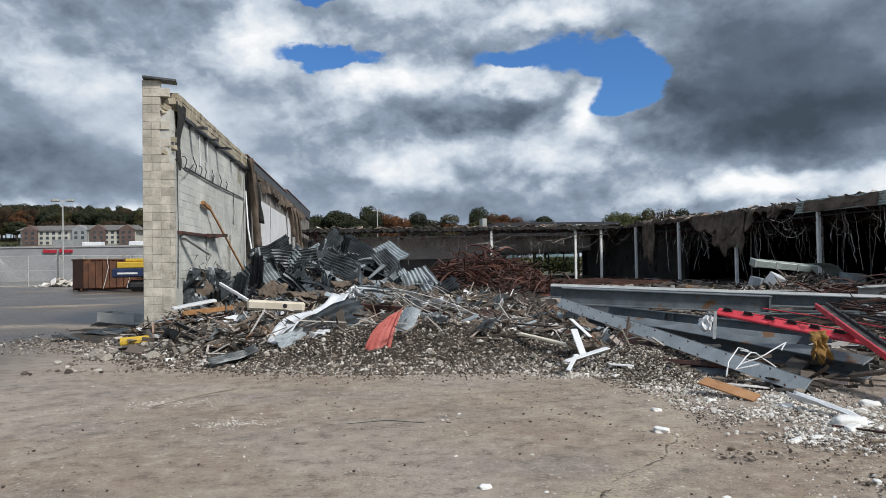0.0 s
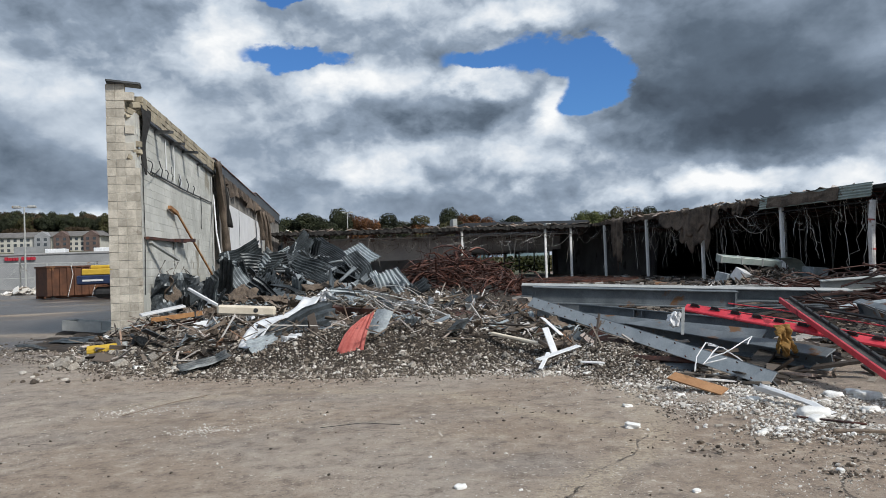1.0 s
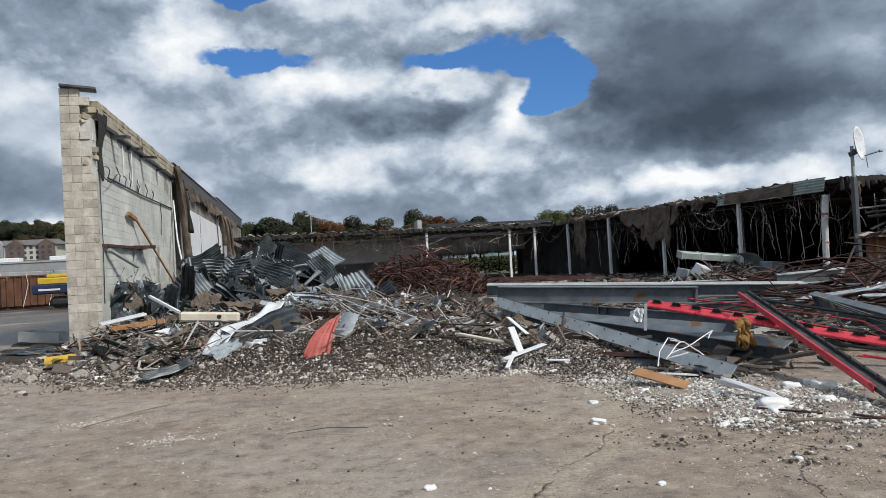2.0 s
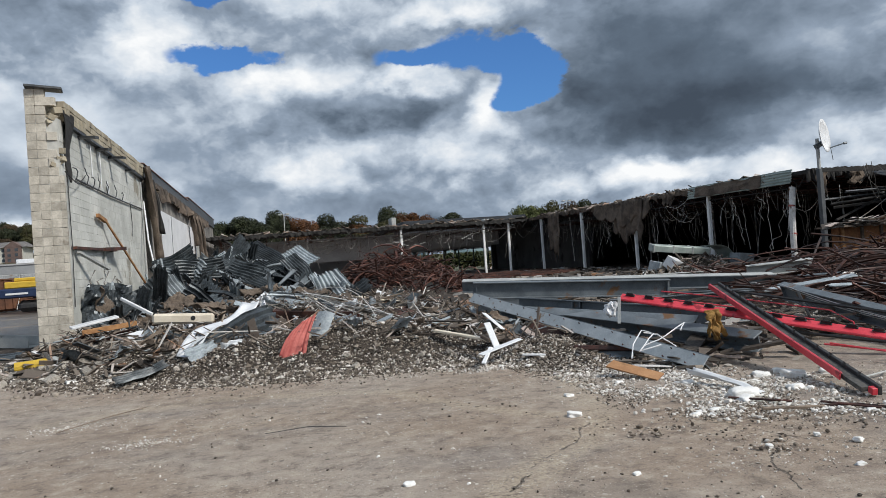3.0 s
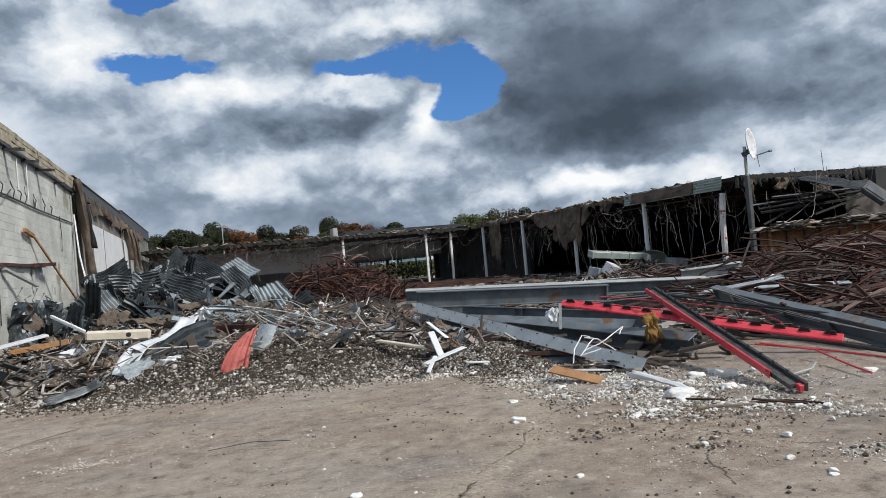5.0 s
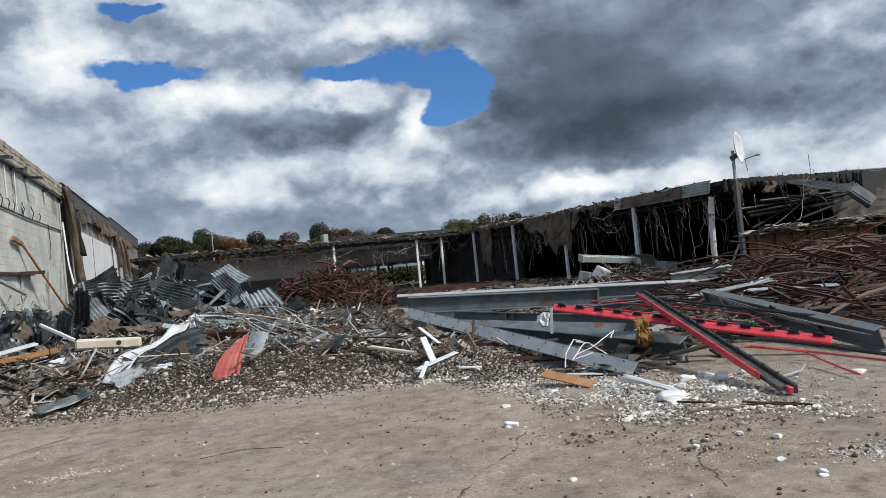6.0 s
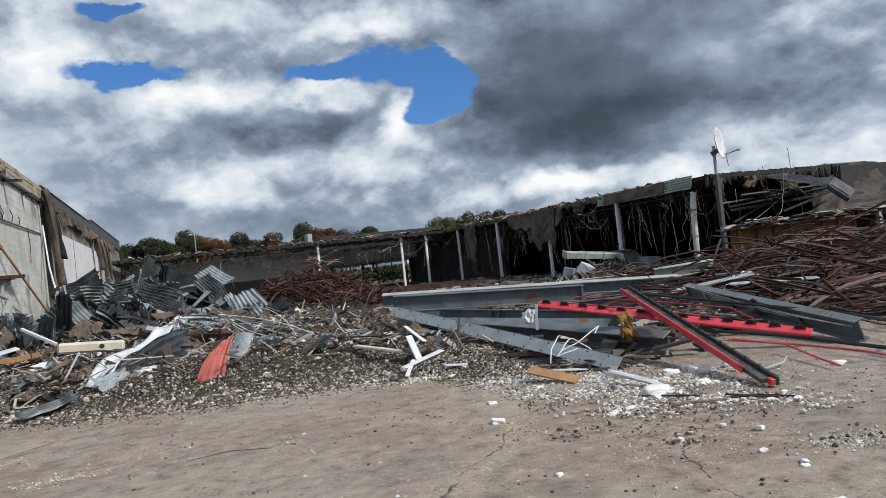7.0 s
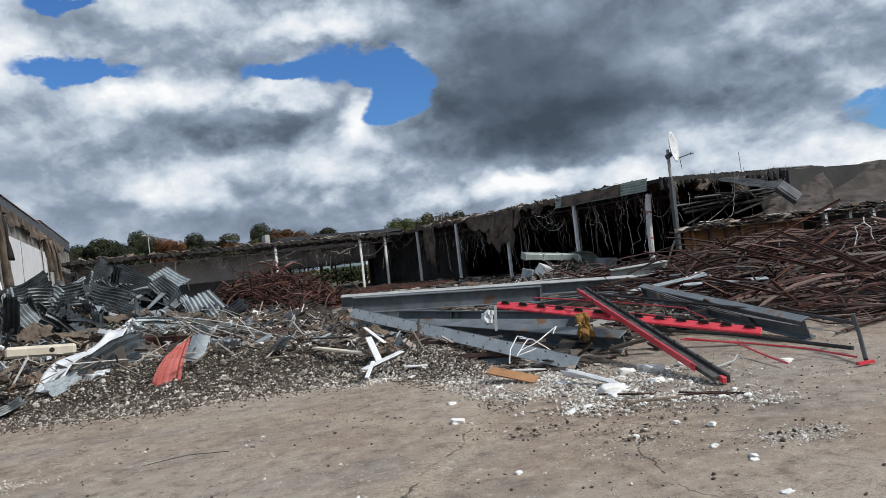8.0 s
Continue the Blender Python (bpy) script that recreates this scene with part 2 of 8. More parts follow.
def glass_material():
    m = bpy.data.materials.new("pane_glass")
    m.use_nodes = True
    k = Nodes(m.node_tree)
    shade = k.add("ShaderNodeBsdfPrincipled", {"Base Color": (0.38, 0.46, 0.42, 1), "Roughness": 0.05, "Transmission Weight": 1.0, "IOR": 1.1})
    k.add("ShaderNodeOutputMaterial", {0: shade.outputs[0]})
    return m


M_LOT = ground_material()
M_BLOCK = material("painted_block", (0.45, 0.455, 0.42), (0.64, 0.645, 0.605), 0.85, scale=0.8, fine=45, bump=0.5, depth=0.006, spots=(0.30, 0.28, 0.23), spot_scale=0.55, spot_cut=0.60, by_object=0.09, by_piece=0.07, coords="World")
M_SPLIT = material("tan_split_block", (0.37, 0.34, 0.285), (0.58, 0.54, 0.465), 0.9, scale=4, fine=38, bump=0.8, depth=0.012, spots=(0.31, 0.275, 0.225), spot_scale=1.1, spot_cut=0.60, by_object=0.16, by_piece=0.1, coords="World")
M_MORTAR = material("mortar", (0.46, 0.455, 0.42), (0.58, 0.575, 0.53), 0.95, fine=80, coords="World")
M_BARE = material("bare_concrete", (0.30, 0.26, 0.19), (0.46, 0.41, 0.31), 0.9, scale=2, fine=50, spots=(0.18, 0.15, 0.11), spot_scale=0.9, coords="World", by_piece=0.08)
M_SOOT = material("sooty_block", (0.085, 0.078, 0.07), (0.30, 0.28, 0.25), 0.9, scale=0.7, fine=40, coords="World", by_piece=0.15)
M_WHITE = material("white_panel", (0.66, 0.67, 0.68), (0.80, 0.81, 0.82), 0.6, scale=1.0, fine=30, bump=0.1, spots=(0.40, 0.37, 0.33), spot_scale=0.8, spot_cut=0.66, coords="World")
M_TERRA = material("terracotta_cap", (0.22, 0.13, 0.11), (0.32, 0.20, 0.17), 0.8)
M_DARKFLASH = material("dark_flashing", (0.045, 0.05, 0.055), (0.12, 0.125, 0.13), 0.5, 0.4, scale=2)
M_MEMBRANE = material("brown_roof_felt", (0.05, 0.038, 0.029), (0.19, 0.148, 0.114), 0.95, scale=1.4, fine=30, bump=0.8, depth=0.03, coords="World")
M_SAG = material("dusty_roof_felt", (0.048, 0.039, 0.033), (0.120, 0.100, 0.086), 0.9, scale=1.1, fine=22, bump=0.9, depth=0.04, spots=(0.030, 0.026, 0.023), spot_scale=0.6, spot_cut=0.55, coords="World")
# Black roofing; inside the bar heaps the same black stands for shade.
M_ROOF_AND_GAPS = material("black_roofing_and_gap_shade", (0.012, 0.0115, 0.011), (0.042, 0.04, 0.038), 0.9, scale=1.5, fine=25, bump=0.8, depth=0.03, coords="World")
# A thin paler facing puts the light from above onto the top flange.
M_GALV = material("galvanised_sheet", (0.19, 0.22, 0.24), (0.40, 0.445, 0.47), 0.62, 0.12, scale=2.2, fine=30, bump=0.15, spots=(0.16, 0.12, 0.09), spot_scale=1.2, spot_cut=0.66, by_object=0.25)
M_SLATE = material("dark_grey_decking", (0.016, 0.020, 0.023), (0.098, 0.115, 0.126), 0.40, 0.3, scale=1.8, fine=25, bump=0.2, spots=(0.22, 0.23, 0.235), spot_scale=1.1, spot_cut=0.66, by_object=0.35)
M_STEEL = material("grey_painted_steel", (0.098, 0.116, 0.130), (0.185, 0.210, 0.228), 0.5, 0.1, scale=3, fine=50, bump=0.15, spots=(0.17, 0.085, 0.035), spot_scale=1.9, spot_cut=0.60, by_object=0.12)
# The grey steel again, lightened for the light on the tee's face.
M_FLANGE = material("lit_grey_flange", (0.30, 0.335, 0.355), (0.44, 0.475, 0.49), 0.5, 0.1, scale=3, fine=50, bump=0.15, spots=(0.20, 0.12, 0.06), spot_scale=2.6, spot_cut=0.64)
M_PALESTEEL = material("pale_steel_and_lit_flange", (0.33, 0.345, 0.34), (0.48, 0.49, 0.475), 0.6, 0.1, scale=3, fine=40, bump=0.15, spots=(0.25, 0.16, 0.09), spot_scale=1.3, spot_cut=0.62)
M_RUST = material("rusty_joist_steel", (0.018, 0.008, 0.006), (0.112, 0.044, 0.030), 0.6, 0.1, scale=3, fine=40, spots=(0.17, 0.085, 0.05), spot_scale=1.5, spot_cut=0.64, by_piece=0.6, by_object=0.3, coords="World")
M_RED = material("red_paint", (0.56, 0.036, 0.055), (0.72, 0.07, 0.095), 0.42, 0.0, scale=3, fine=40, bump=0.1, spots=(0.28, 0.02, 0.03), spot_scale=3)
M_REDSHEET = material("faded_red_sheet", (0.36, 0.070, 0.058), (0.52, 0.150, 0.125), 0.6, 0.0, scale=3, fine=30, spots=(0.09, 0.03, 0.025), spot_scale=4.5, spot_cut=0.57)
M_BLACK = material("black_rubber", (0.014, 0.014, 0.015), (0.045, 0.045, 0.046), 0.6, scale=6)
M_SCREEN = material("blue_black_roof_screen", (0.014, 0.018, 0.025), (0.034, 0.041, 0.052), 0.6, scale=0.6, fine=8, coords="World")
M_COLUMN = material("white_column_paint", (0.70, 0.71, 0.70), (0.86, 0.87, 0.86), 0.55, scale=2, fine=30, bump=0.1, spots=(0.30, 0.20, 0.13), spot_scale=1.6, spot_cut=0.66, coords="World")
M_LAGGING = material("torn_white_lagging", (0.52, 0.51, 0.49), (0.76, 0.76, 0.75), 0.8, scale=3, fine=30, bump=0.8, depth=0.03, spots=(0.20, 0.12, 0.08), spot_scale=3.2, spot_cut=0.57)
M_POST = material("dark_grey_post", (0.045, 0.05, 0.055), (0.10, 0.108, 0.115), 0.55, 0.1, scale=2)
M_BELT = material("dusty_black_belt", (0.022, 0.022, 0.022), (0.10, 0.095, 0.088), 0.8, scale=5, fine=40, bump=0.4)
M_FOAM = material("white_foam", (0.76, 0.75, 0.72), (0.90, 0.90, 0.88), 0.9, scale=8, fine=60, bump=0.5, spots=(0.52, 0.47, 0.40), spot_scale=9, spot_cut=0.64, by_object=0.04)
M_PLASTIC = material("white_plastic_trim", (0.64, 0.66, 0.68), (0.80, 0.81, 0.82), 0.4, scale=4, bump=0.05, spots=(0.42, 0.40, 0.37), spot_scale=3, spot_cut=0.64)
M_CREAM = material("cream_enamel", (0.60, 0.53, 0.42), (0.74, 0.67, 0.55), 0.5, scale=3, spots=(0.40, 0.33, 0.24), spot_scale=3, spot_cut=0.63)
M_WOOD = material("raw_orange_timber", (0.26, 0.12, 0.045), (0.45, 0.24, 0.10), 0.75, scale=5, fine=70)
M_OLDWOOD = material("grey_brown_timber", (0.085, 0.065, 0.05), (0.24, 0.19, 0.145), 0.85, scale=5, fine=60, by_object=0.35)
M_OCHRE = material("ochre_cloth", (0.16, 0.085, 0.02), (0.34, 0.20, 0.06), 0.9, scale=5, bump=0.6)
M_BOARD = material("brown_hardboard", (0.30, 0.15, 0.065), (0.42, 0.23, 0.11), 0.8, scale=4)
M_YELLOW = material("yellow_paint", (0.50, 0.32, 0.025), (0.66, 0.45, 0.06), 0.5, scale=3, spots=(0.25, 0.15, 0.03), spot_scale=4, spot_cut=0.62)
M_NAVY = material("navy_paint", (0.012, 0.022, 0.06), (0.025, 0.045, 0.11), 0.4, scale=3)
M_DUMP = material("rusty_brown_container", (0.065, 0.028, 0.016), (0.15, 0.065, 0.035), 0.8, 0.1, scale=1.2, fine=20, spots=(0.22, 0.11, 0.05), spot_scale=0.9, spot_cut=0.6)
M_CONCRETE = material("broken_concrete", (0.20, 0.18, 0.155), (0.42, 0.39, 0.34), 0.92, scale=6, fine=50, bump=0.7, depth=0.02, by_object=0.35)
# Brown soil with pale bits, blackened to give the heap's gaps their shade.
M_SOIL = material("gap_shade_soil", (0.016, 0.012, 0.009), (0.062, 0.048, 0.037), 0.95, scale=2.5, fine=22, bump=1.0, depth=0.05, spots=(0.24, 0.215, 0.185), spot_scale=9, spot_cut=0.62, coords="World")
M_WIRE = material("pale_cable", (0.46, 0.45, 0.43), (0.74, 0.73, 0.71), 0.6, by_piece=0.5)
M_WIREDARK = material("dull_hanging_cable", (0.10, 0.095, 0.085), (0.26, 0.245, 0.22), 0.7, by_piece=0.6)
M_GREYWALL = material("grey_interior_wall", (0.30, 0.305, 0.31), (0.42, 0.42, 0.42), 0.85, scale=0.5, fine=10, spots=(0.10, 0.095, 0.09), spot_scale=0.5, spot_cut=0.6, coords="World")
# Next two: walls under the roofs, coloured with the shade that falls there.
M_DIMWALL = material("shade_grey_wall", (0.06, 0.062, 0.065), (0.125, 0.127, 0.13), 0.9, scale=0.6, spots=(0.03, 0.03, 0.03), spot_scale=0.5, coords="World")
M_DARKWALL = material("shade_black_wall", (0.018, 0.018, 0.019), (0.05, 0.05, 0.052), 0.9, scale=0.6, coords="World")
M_FLOOR = material("littered_slab", (0.11, 0.075, 0.058), (0.24, 0.19, 0.165), 0.9, scale=0.8, fine=10, spots=(0.34, 0.31, 0.28), spot_scale=1.2, spot_cut=0.6, coords="World")
M_ORANGEWALL = material("bare_orange_sheathing", (0.14, 0.055, 0.02), (0.30, 0.14, 0.055), 0.85, scale=0.9, fine=14, spots=(0.05, 0.03, 0.02), spot_scale=0.8, coords="World")
M_DUCT = material("pale_green_duct", (0.26, 0.32, 0.30), (0.42, 0.48, 0.45), 0.5, 0.2, scale=2, spots=(0.16, 0.13, 0.10), spot_scale=2, spot_cut=0.62)
M_STUCCO = material("white_stucco_store", (0.24, 0.25, 0.258), (0.32, 0.33, 0.34), 0.85, scale=0.4, fine=6, coords="World")
M_SIGNRED = material("red_sign_letters", (0.40, 0.02, 0.04), (0.48, 0.03, 0.05), 0.5)
M_HOTEL = material("cream_siding", (0.46, 0.45, 0.40), (0.56, 0.55, 0.50), 0.85, scale=0.3, coords="World")
M_BRICK = material("red_brown_brickwork", (0.10, 0.068, 0.06), (0.165, 0.115, 0.10), 0.85, scale=0.5, coords="World")
M_SHINGLE = material("grey_shingle_roof", (0.12, 0.115, 0.11), (0.20, 0.19, 0.18), 0.9, scale=0.5, coords="World")
M_WINDOW = material("dark_window", (0.04, 0.05, 0.06), (0.09, 0.10, 0.11), 0.2, scale=0.5)
M_BARK = material("grey_bark", (0.07, 0.055, 0.04), (0.16, 0.13, 0.10), 0.9, scale=3)
M_GLASS = glass_material()
M_GRAVEL = pieces_material("mixed_gravel", [(0.0, (0.026, 0.019, 0.014)), (0.34, (0.080, 0.062, 0.047)), (0.60, (0.19, 0.155, 0.12)), (0.80, (0.42, 0.37, 0.31)), (1.0, (0.82, 0.79, 0.74))])
M_CHIPS = pieces_material("white_plaster_chips", [(0.0, (0.26, 0.225, 0.185)), (0.35, (0.58, 0.54, 0.48)), (1.0, (0.88, 0.86, 0.83))], dirt=0.2)
M_SCRAP = pieces_material("mixed_scrap", [(0.0, (0.015, 0.012, 0.009)), (0.40, (0.065, 0.049, 0.037)), (0.56, (0.15, 0.122, 0.098)), (0.70, (0.30, 0.25, 0.195)), (0.82, (0.58, 0.57, 0.55)), (0.92, (0.30, 0.145, 0.065)), (1.0, (0.80, 0.80, 0.79))], rough=0.7)


def leaf_material(name, dark, light):
    return material(name, dark, light, 0.9, scale=0.4, fine=3, bump=0.0, by_piece=0.25, by_object=0.2)


LEAVES = [leaf_material("dark_green_leaves", (0.014, 0.020, 0.009), (0.038, 0.046, 0.018)), leaf_material("olive_leaves", (0.032, 0.033, 0.012), (0.075, 0.07, 0.024)),
          leaf_material("rust_orange_leaves", (0.065, 0.027, 0.011), (0.15, 0.062, 0.02)), leaf_material("brown_leaves", (0.035, 0.024, 0.013), (0.085, 0.058, 0.028)),
          leaf_material("bright_green_leaves", (0.042, 0.055, 0.016), (0.10, 0.115, 0.038))]

# ---- shapes ----
rnd = random.Random(7)


def mesh_of(name, bm, mat, smooth=False):
    me = bpy.data.meshes.new(name)
    bm.to_mesh(me)
    bm.free()
    me.materials.append(mat)
    if smooth:
        me.shade_smooth()
    return me


def raw_mesh(name, verts, faces, mat):
    me = bpy.data.meshes.new(name)
    me.from_pydata(verts, [], faces)
    me.materials.append(mat)
    return me


def base(ob):
    """Where a thing made by thing() or part() has its origin."""
    at = Vector(ob.location)
    while ob.parent:
        ob = ob.parent
        at += Vector(ob.location)
    return at


def thing(name, at, label, category, group="", kind=""):
    ob = new(name)
    ob.location = at
    ob.empty_display_size = 0.1
    return tagged(ob, label, category, group, kind)


def part(name, bm, mat, parent, label="", smooth=False, kind=""):
    """Links a bmesh, built in world metres, as one mesh under a thing or a part."""
    bmesh.ops.translate(bm, verts=bm.verts, vec=-base(parent))
    ob = new(name, mesh_of(name, bm, mat, smooth))
    ob.parent = parent
    return tagged(ob, label, kind=kind)


def solid(name, bm, mat, label="", category="", group="", kind="", smooth=False):
    """Links a bmesh, built in world metres, as one top-level thing, its origin at the middle of its base."""
    lo = [min(v.co[i] for v in bm.verts) for i in range(3)]
    hi = [max(v.co[i] for v in bm.verts) for i in range(3)]
    at = Vector(((lo[0] + hi[0]) / 2, (lo[1] + hi[1]) / 2, lo[2]))
    bmesh.ops.translate(bm, verts=bm.verts, vec=-at)
    ob = new(name, mesh_of(name, bm, mat, smooth))
    ob.location = at
    return tagged(ob, label, category, group, kind)


def box(bm, lo, hi, m=None, bevel=0.0):
    vs = bmesh.ops.create_cube(bm, size=1.0)["verts"]
    lo, hi = Vector(lo), Vector(hi)
    for v in vs:
        v.co = Vector([(a + b) / 2 + c * (b - a) for a, b, c in zip(lo, hi, v.co)])
    if bevel:
        es = list({e for v in vs for e in v.link_edges})
        vs = bmesh.ops.bevel(bm, geom=es, offset=bevel, segments=1, affect="EDGES")["verts"] + [v for v in vs if v.is_valid]
    if m is not None:
        bmesh.ops.transform(bm, matrix=m, verts=list(set(vs)))
    return vs


def along(a, b, twist=0.0):
    """A pose at a whose x axis runs to b, and its z axis as upright as it can be, turned by twist degrees."""
    a, b = Vector(a), Vector(b)
    x = (b - a).normalized()
    y = Vector((0, 0, 1)).cross(x)
    y = y.normalized() if y.length > 1e-4 else Vector((0, 1, 0))
    z = x.cross(y)
    m = Matrix((x, y, z)).transposed().to_4x4()
    m.translation = a
    return m @ pose(0, 0, 0, twist)


def bar(bm, a, b, w, h, twist=0.0, bevel=0.0):
    return box(bm, (0, -w / 2, -h / 2), ((Vector(b) - Vector(a)).length, w / 2, h / 2), along(a, b, twist), bevel)


def rod(bm, a, b, r, sides=6, r2=None):
    a, b = Vector(a), Vector(b)
    vs = bmesh.ops.create_cone(bm, cap_ends=True, segments=sides, radius1=r, radius2=r if r2 is None else r2, depth=(b - a).length)["verts"]
    m = (b - a).to_track_quat("Z", "Y").to_matrix().to_4x4()
    m.translation = (a + b) / 2
    bmesh.ops.transform(bm, matrix=m, verts=vs)


def tube(bm, pts, r, sides=5):
    """A bent tube or cable through the points."""
    pts = [Vector(p) for p in pts]
    rings = []
    for i, p in enumerate(pts):
        d = (pts[min(i + 1, len(pts) - 1)] - pts[max(i - 1, 0)]).normalized()
        u = d.cross(Vector((0.13, 0.31, 0.94)))
        u = u.normalized() if u.length > 1e-4 else Vector((1, 0, 0))
        w = d.cross(u)
        rings.append([bm.verts.new(p + (u * math.cos(t) + w * math.sin(t)) * r) for t in (2 * math.pi * j / sides for j in range(sides))])
    for a, b in zip(rings, rings[1:]):
        for j in range(sides):
            bm.faces.new((a[j], a[(j + 1) % sides], b[(j + 1) % sides], b[j]))
    bm.faces.new(rings[0][::-1])
    bm.faces.new(rings[-1])


def arc(a, b, sag, n=8, side=(0, 0, 0)):
    """Points from a to b that hang through by sag and bulge towards side."""
    a, b, side = Vector(a), Vector(b), Vector(side)
    out = []
    for i in range(n + 1):
        t = i / n
        out.append(a.lerp(b, t) + (Vector((0, 0, -sag)) + side) * 4 * t * (1 - t))
    return out


def sheet(bm, m, length, width, shape, nx, ny):
    """A thin grid sheet; shape(u, v) gives its offset for u, v in 0..1."""
    rows = [[bm.verts.new(m @ (Vector(((i / nx - 0.5) * length, (j / ny - 0.5) * width, 0)) + Vector(shape(i / nx, j / ny)))) for j in range(ny + 1)]
            for i in range(nx + 1)]
    for i in range(nx):
        for j in range(ny):
            bm.faces.new((rows[i][j], rows[i + 1][j], rows[i + 1][j + 1], rows[i][j + 1]))
    return rows


def thicken(ob, metres):
    mod = ob.modifiers.new("thickness", "SOLIDIFY")
    mod.thickness, mod.offset = metres, 0.0
    return ob


def hump(x, y, x0, y0, a, b, h):
    return h * math.exp(-((x - x0) / a) ** 2 - ((y - y0) / b) ** 2)


def ease(v, lo, hi):
    t = min(1.0, max(0.0, (v - lo) / (hi - lo)))
    return t * t * (3 - 2 * t)


def hill(x, y):
    return 16 * ease(y, 300, 440) * ease(-x, 10, 90) + 5 * ease(y, 230, 420)


def front(x):
    """Where the rubble begins, seen from the lot."""
    if x < 0:
        return 10.1 + 0.096 * x * x + 0.224 * -x
    return 10.1 - 0.11 * x - 0.02 * x * x - 0.75 * ease(x, 2.7, 3.5)


def rubble(x, y):
    """Height of the heap."""
    inside = ease(y, front(x) - 0.1, front(x) + 1.6)
    h = 0.12 + hump(x, y, 1.2, 11.5, 1.8, 0.9, 0.36) + hump(x, y, 3.6, 9.5, 0.7, 0.7, 0.30) + hump(x, y, -1.2, 11.9, 1.7, 0.9, 0.20)
    h += hump(x, y, -2.0, 28.5, 3.4, 5.6, 1.35) + hump(x, y, -3.8, 17.5, 1.6, 3.5, 0.06) + hump(x, y, -0.2, 18.5, 2.9, 4.5, 0.40)
    h += hump(x, y, 2.5, 20, 2.5, 5, 0.25) + hump(x, y, 4.6, 28, 2.6, 3.0, 0.5)
    h *= 1 - ease(x, 4.2, 6.2) * ease(24 - y, 0, 4)
    h *= 1 - ease(y, 34, 40)
    h *= 1 - ease(-x, 5.6, 7.4)
    h *= 1 - 0.85 * ease(-x, 4.6, 5.2)
    return inside * max(0.0, h + 0.11 * noise.noise((x * 1.3, y * 1.3, 0)) + 0.05 * noise.noise((x * 4, y * 4, 3)))


# ---- ground ----
def build_ground():
    xs = sorted([*np.linspace(-20, 30, 51), -1800, -1200, -800, -500, -350, -250, -200, -170, -140, -110, -90, -70, -50, -35, 40, 60, 90, 140, 220, 400, 800, 1500])
    ys = sorted([*np.linspace(-10, 60, 71), -1500, -600, -200, -80, -30, 80, 110, 140, 170, 200, 230, 260, 300, 340, 380, 430, 500, 700, 1200, 2500])
    verts = [(x, y, hill(x, y) + (0.018 * noise.noise((x * 0.5, y * 0.5, 1)) if abs(x) < 40 and y < 62 else 0.0)) for x in xs for y in ys]
    n = len(ys)
    faces = [(i * n + j, (i + 1) * n + j, (i + 1) * n + j + 1, i * n + j + 1) for i in range(len(xs) - 1) for j in range(n - 1)]
    me = raw_mesh("ground", verts, faces, M_LOT)
    me.shade_smooth()
    tagged(new("ground", me), "worn brown-grey concrete and asphalt lot with cracks", "ground", kind="structure")


build_ground()

# ---- the standing block wall ----
WX, WY, TOP, COURSE = -4.8, 18.7, 6.05, 0.2085


def solid_part(name, lo, hi, mat, parent, label="", bevel=0.0):
    bm = bmesh.new()
    box(bm, lo, hi, None, bevel)
    return part(name, bm, mat, parent, label)


def build_wall():
    wall = thing("wall_west", (WX - 0.3, WY, 0), "tall free-standing painted concrete block wall, broken at its end", "wall", kind="structure")
    solid_part("core", (WX - 0.62, WY - 0.050, -0.05), (WX - 0.004, 30.0, 5.55), M_MORTAR, wall)
    # cap course of bare concrete, and its flashing
    bm = bmesh.new()
    y = WY + 0.35
    while y < 29.9:
        w = rnd.uniform(0.36, 0.44)
        for z in (5.56, 5.72, 5.88):
            box(bm, (WX - 0.62, y, z), (WX + 0.10 + rnd.uniform(-0.015, 0.015), min(y + w - 0.008, 29.95), z + 0.155), None, 0.01)
        y += w
    part("parapet", bm, M_BARE, wall, "bare tan concrete parapet band", kind="stuff")
    bm = bmesh.new()
    bar(bm, (WX - 0.66, WY - 0.04, 6.30), (WX + 0.12, WY + 0.1, 6.24), 0.42, 0.06, bevel=0.01)
    part("coping", bm, M_DARKFLASH, wall, "dark metal coping left at the end")
    for ya, yb, z, out in ((19.3, 21.4, 5.52, 0.10), (21.2, 24.0, 5.50, 0.14), (23.9, 27.2, 5.52, 0.10), (27.2, 29.8, 5.5, 0.12)):
        bm = bmesh.new()
        bar(bm, (WX + out / 2, ya, z), (WX + out / 2, yb, z + rnd.uniform(-0.03, 0.03)), out, 0.07)
        part("ledger", bm, M_DARKFLASH, wall, "dark bent steel ledger angle")
    for y, z, l in ((20.6, 5.42, 0.5), (22.5, 5.42, 0.42), (24.2, 5.44, 0.5), (26.8, 5.40, 0.3)):
        bm = bmesh.new()
        bar(bm, (WX, y, z), (WX + l, y - 0.25, z - 0.05), 0.16, 0.07)
        part("bracket", bm, M_DARKFLASH, wall)
    return wall


wall = build_wall()

# ---- the gutted building behind: a back wing and a right wing ----
ROOF = 4.03
BACK = 52.6


def edge(y):
    """x of the right wing's open edge."""
    return 24.95 - 0.1074 * y


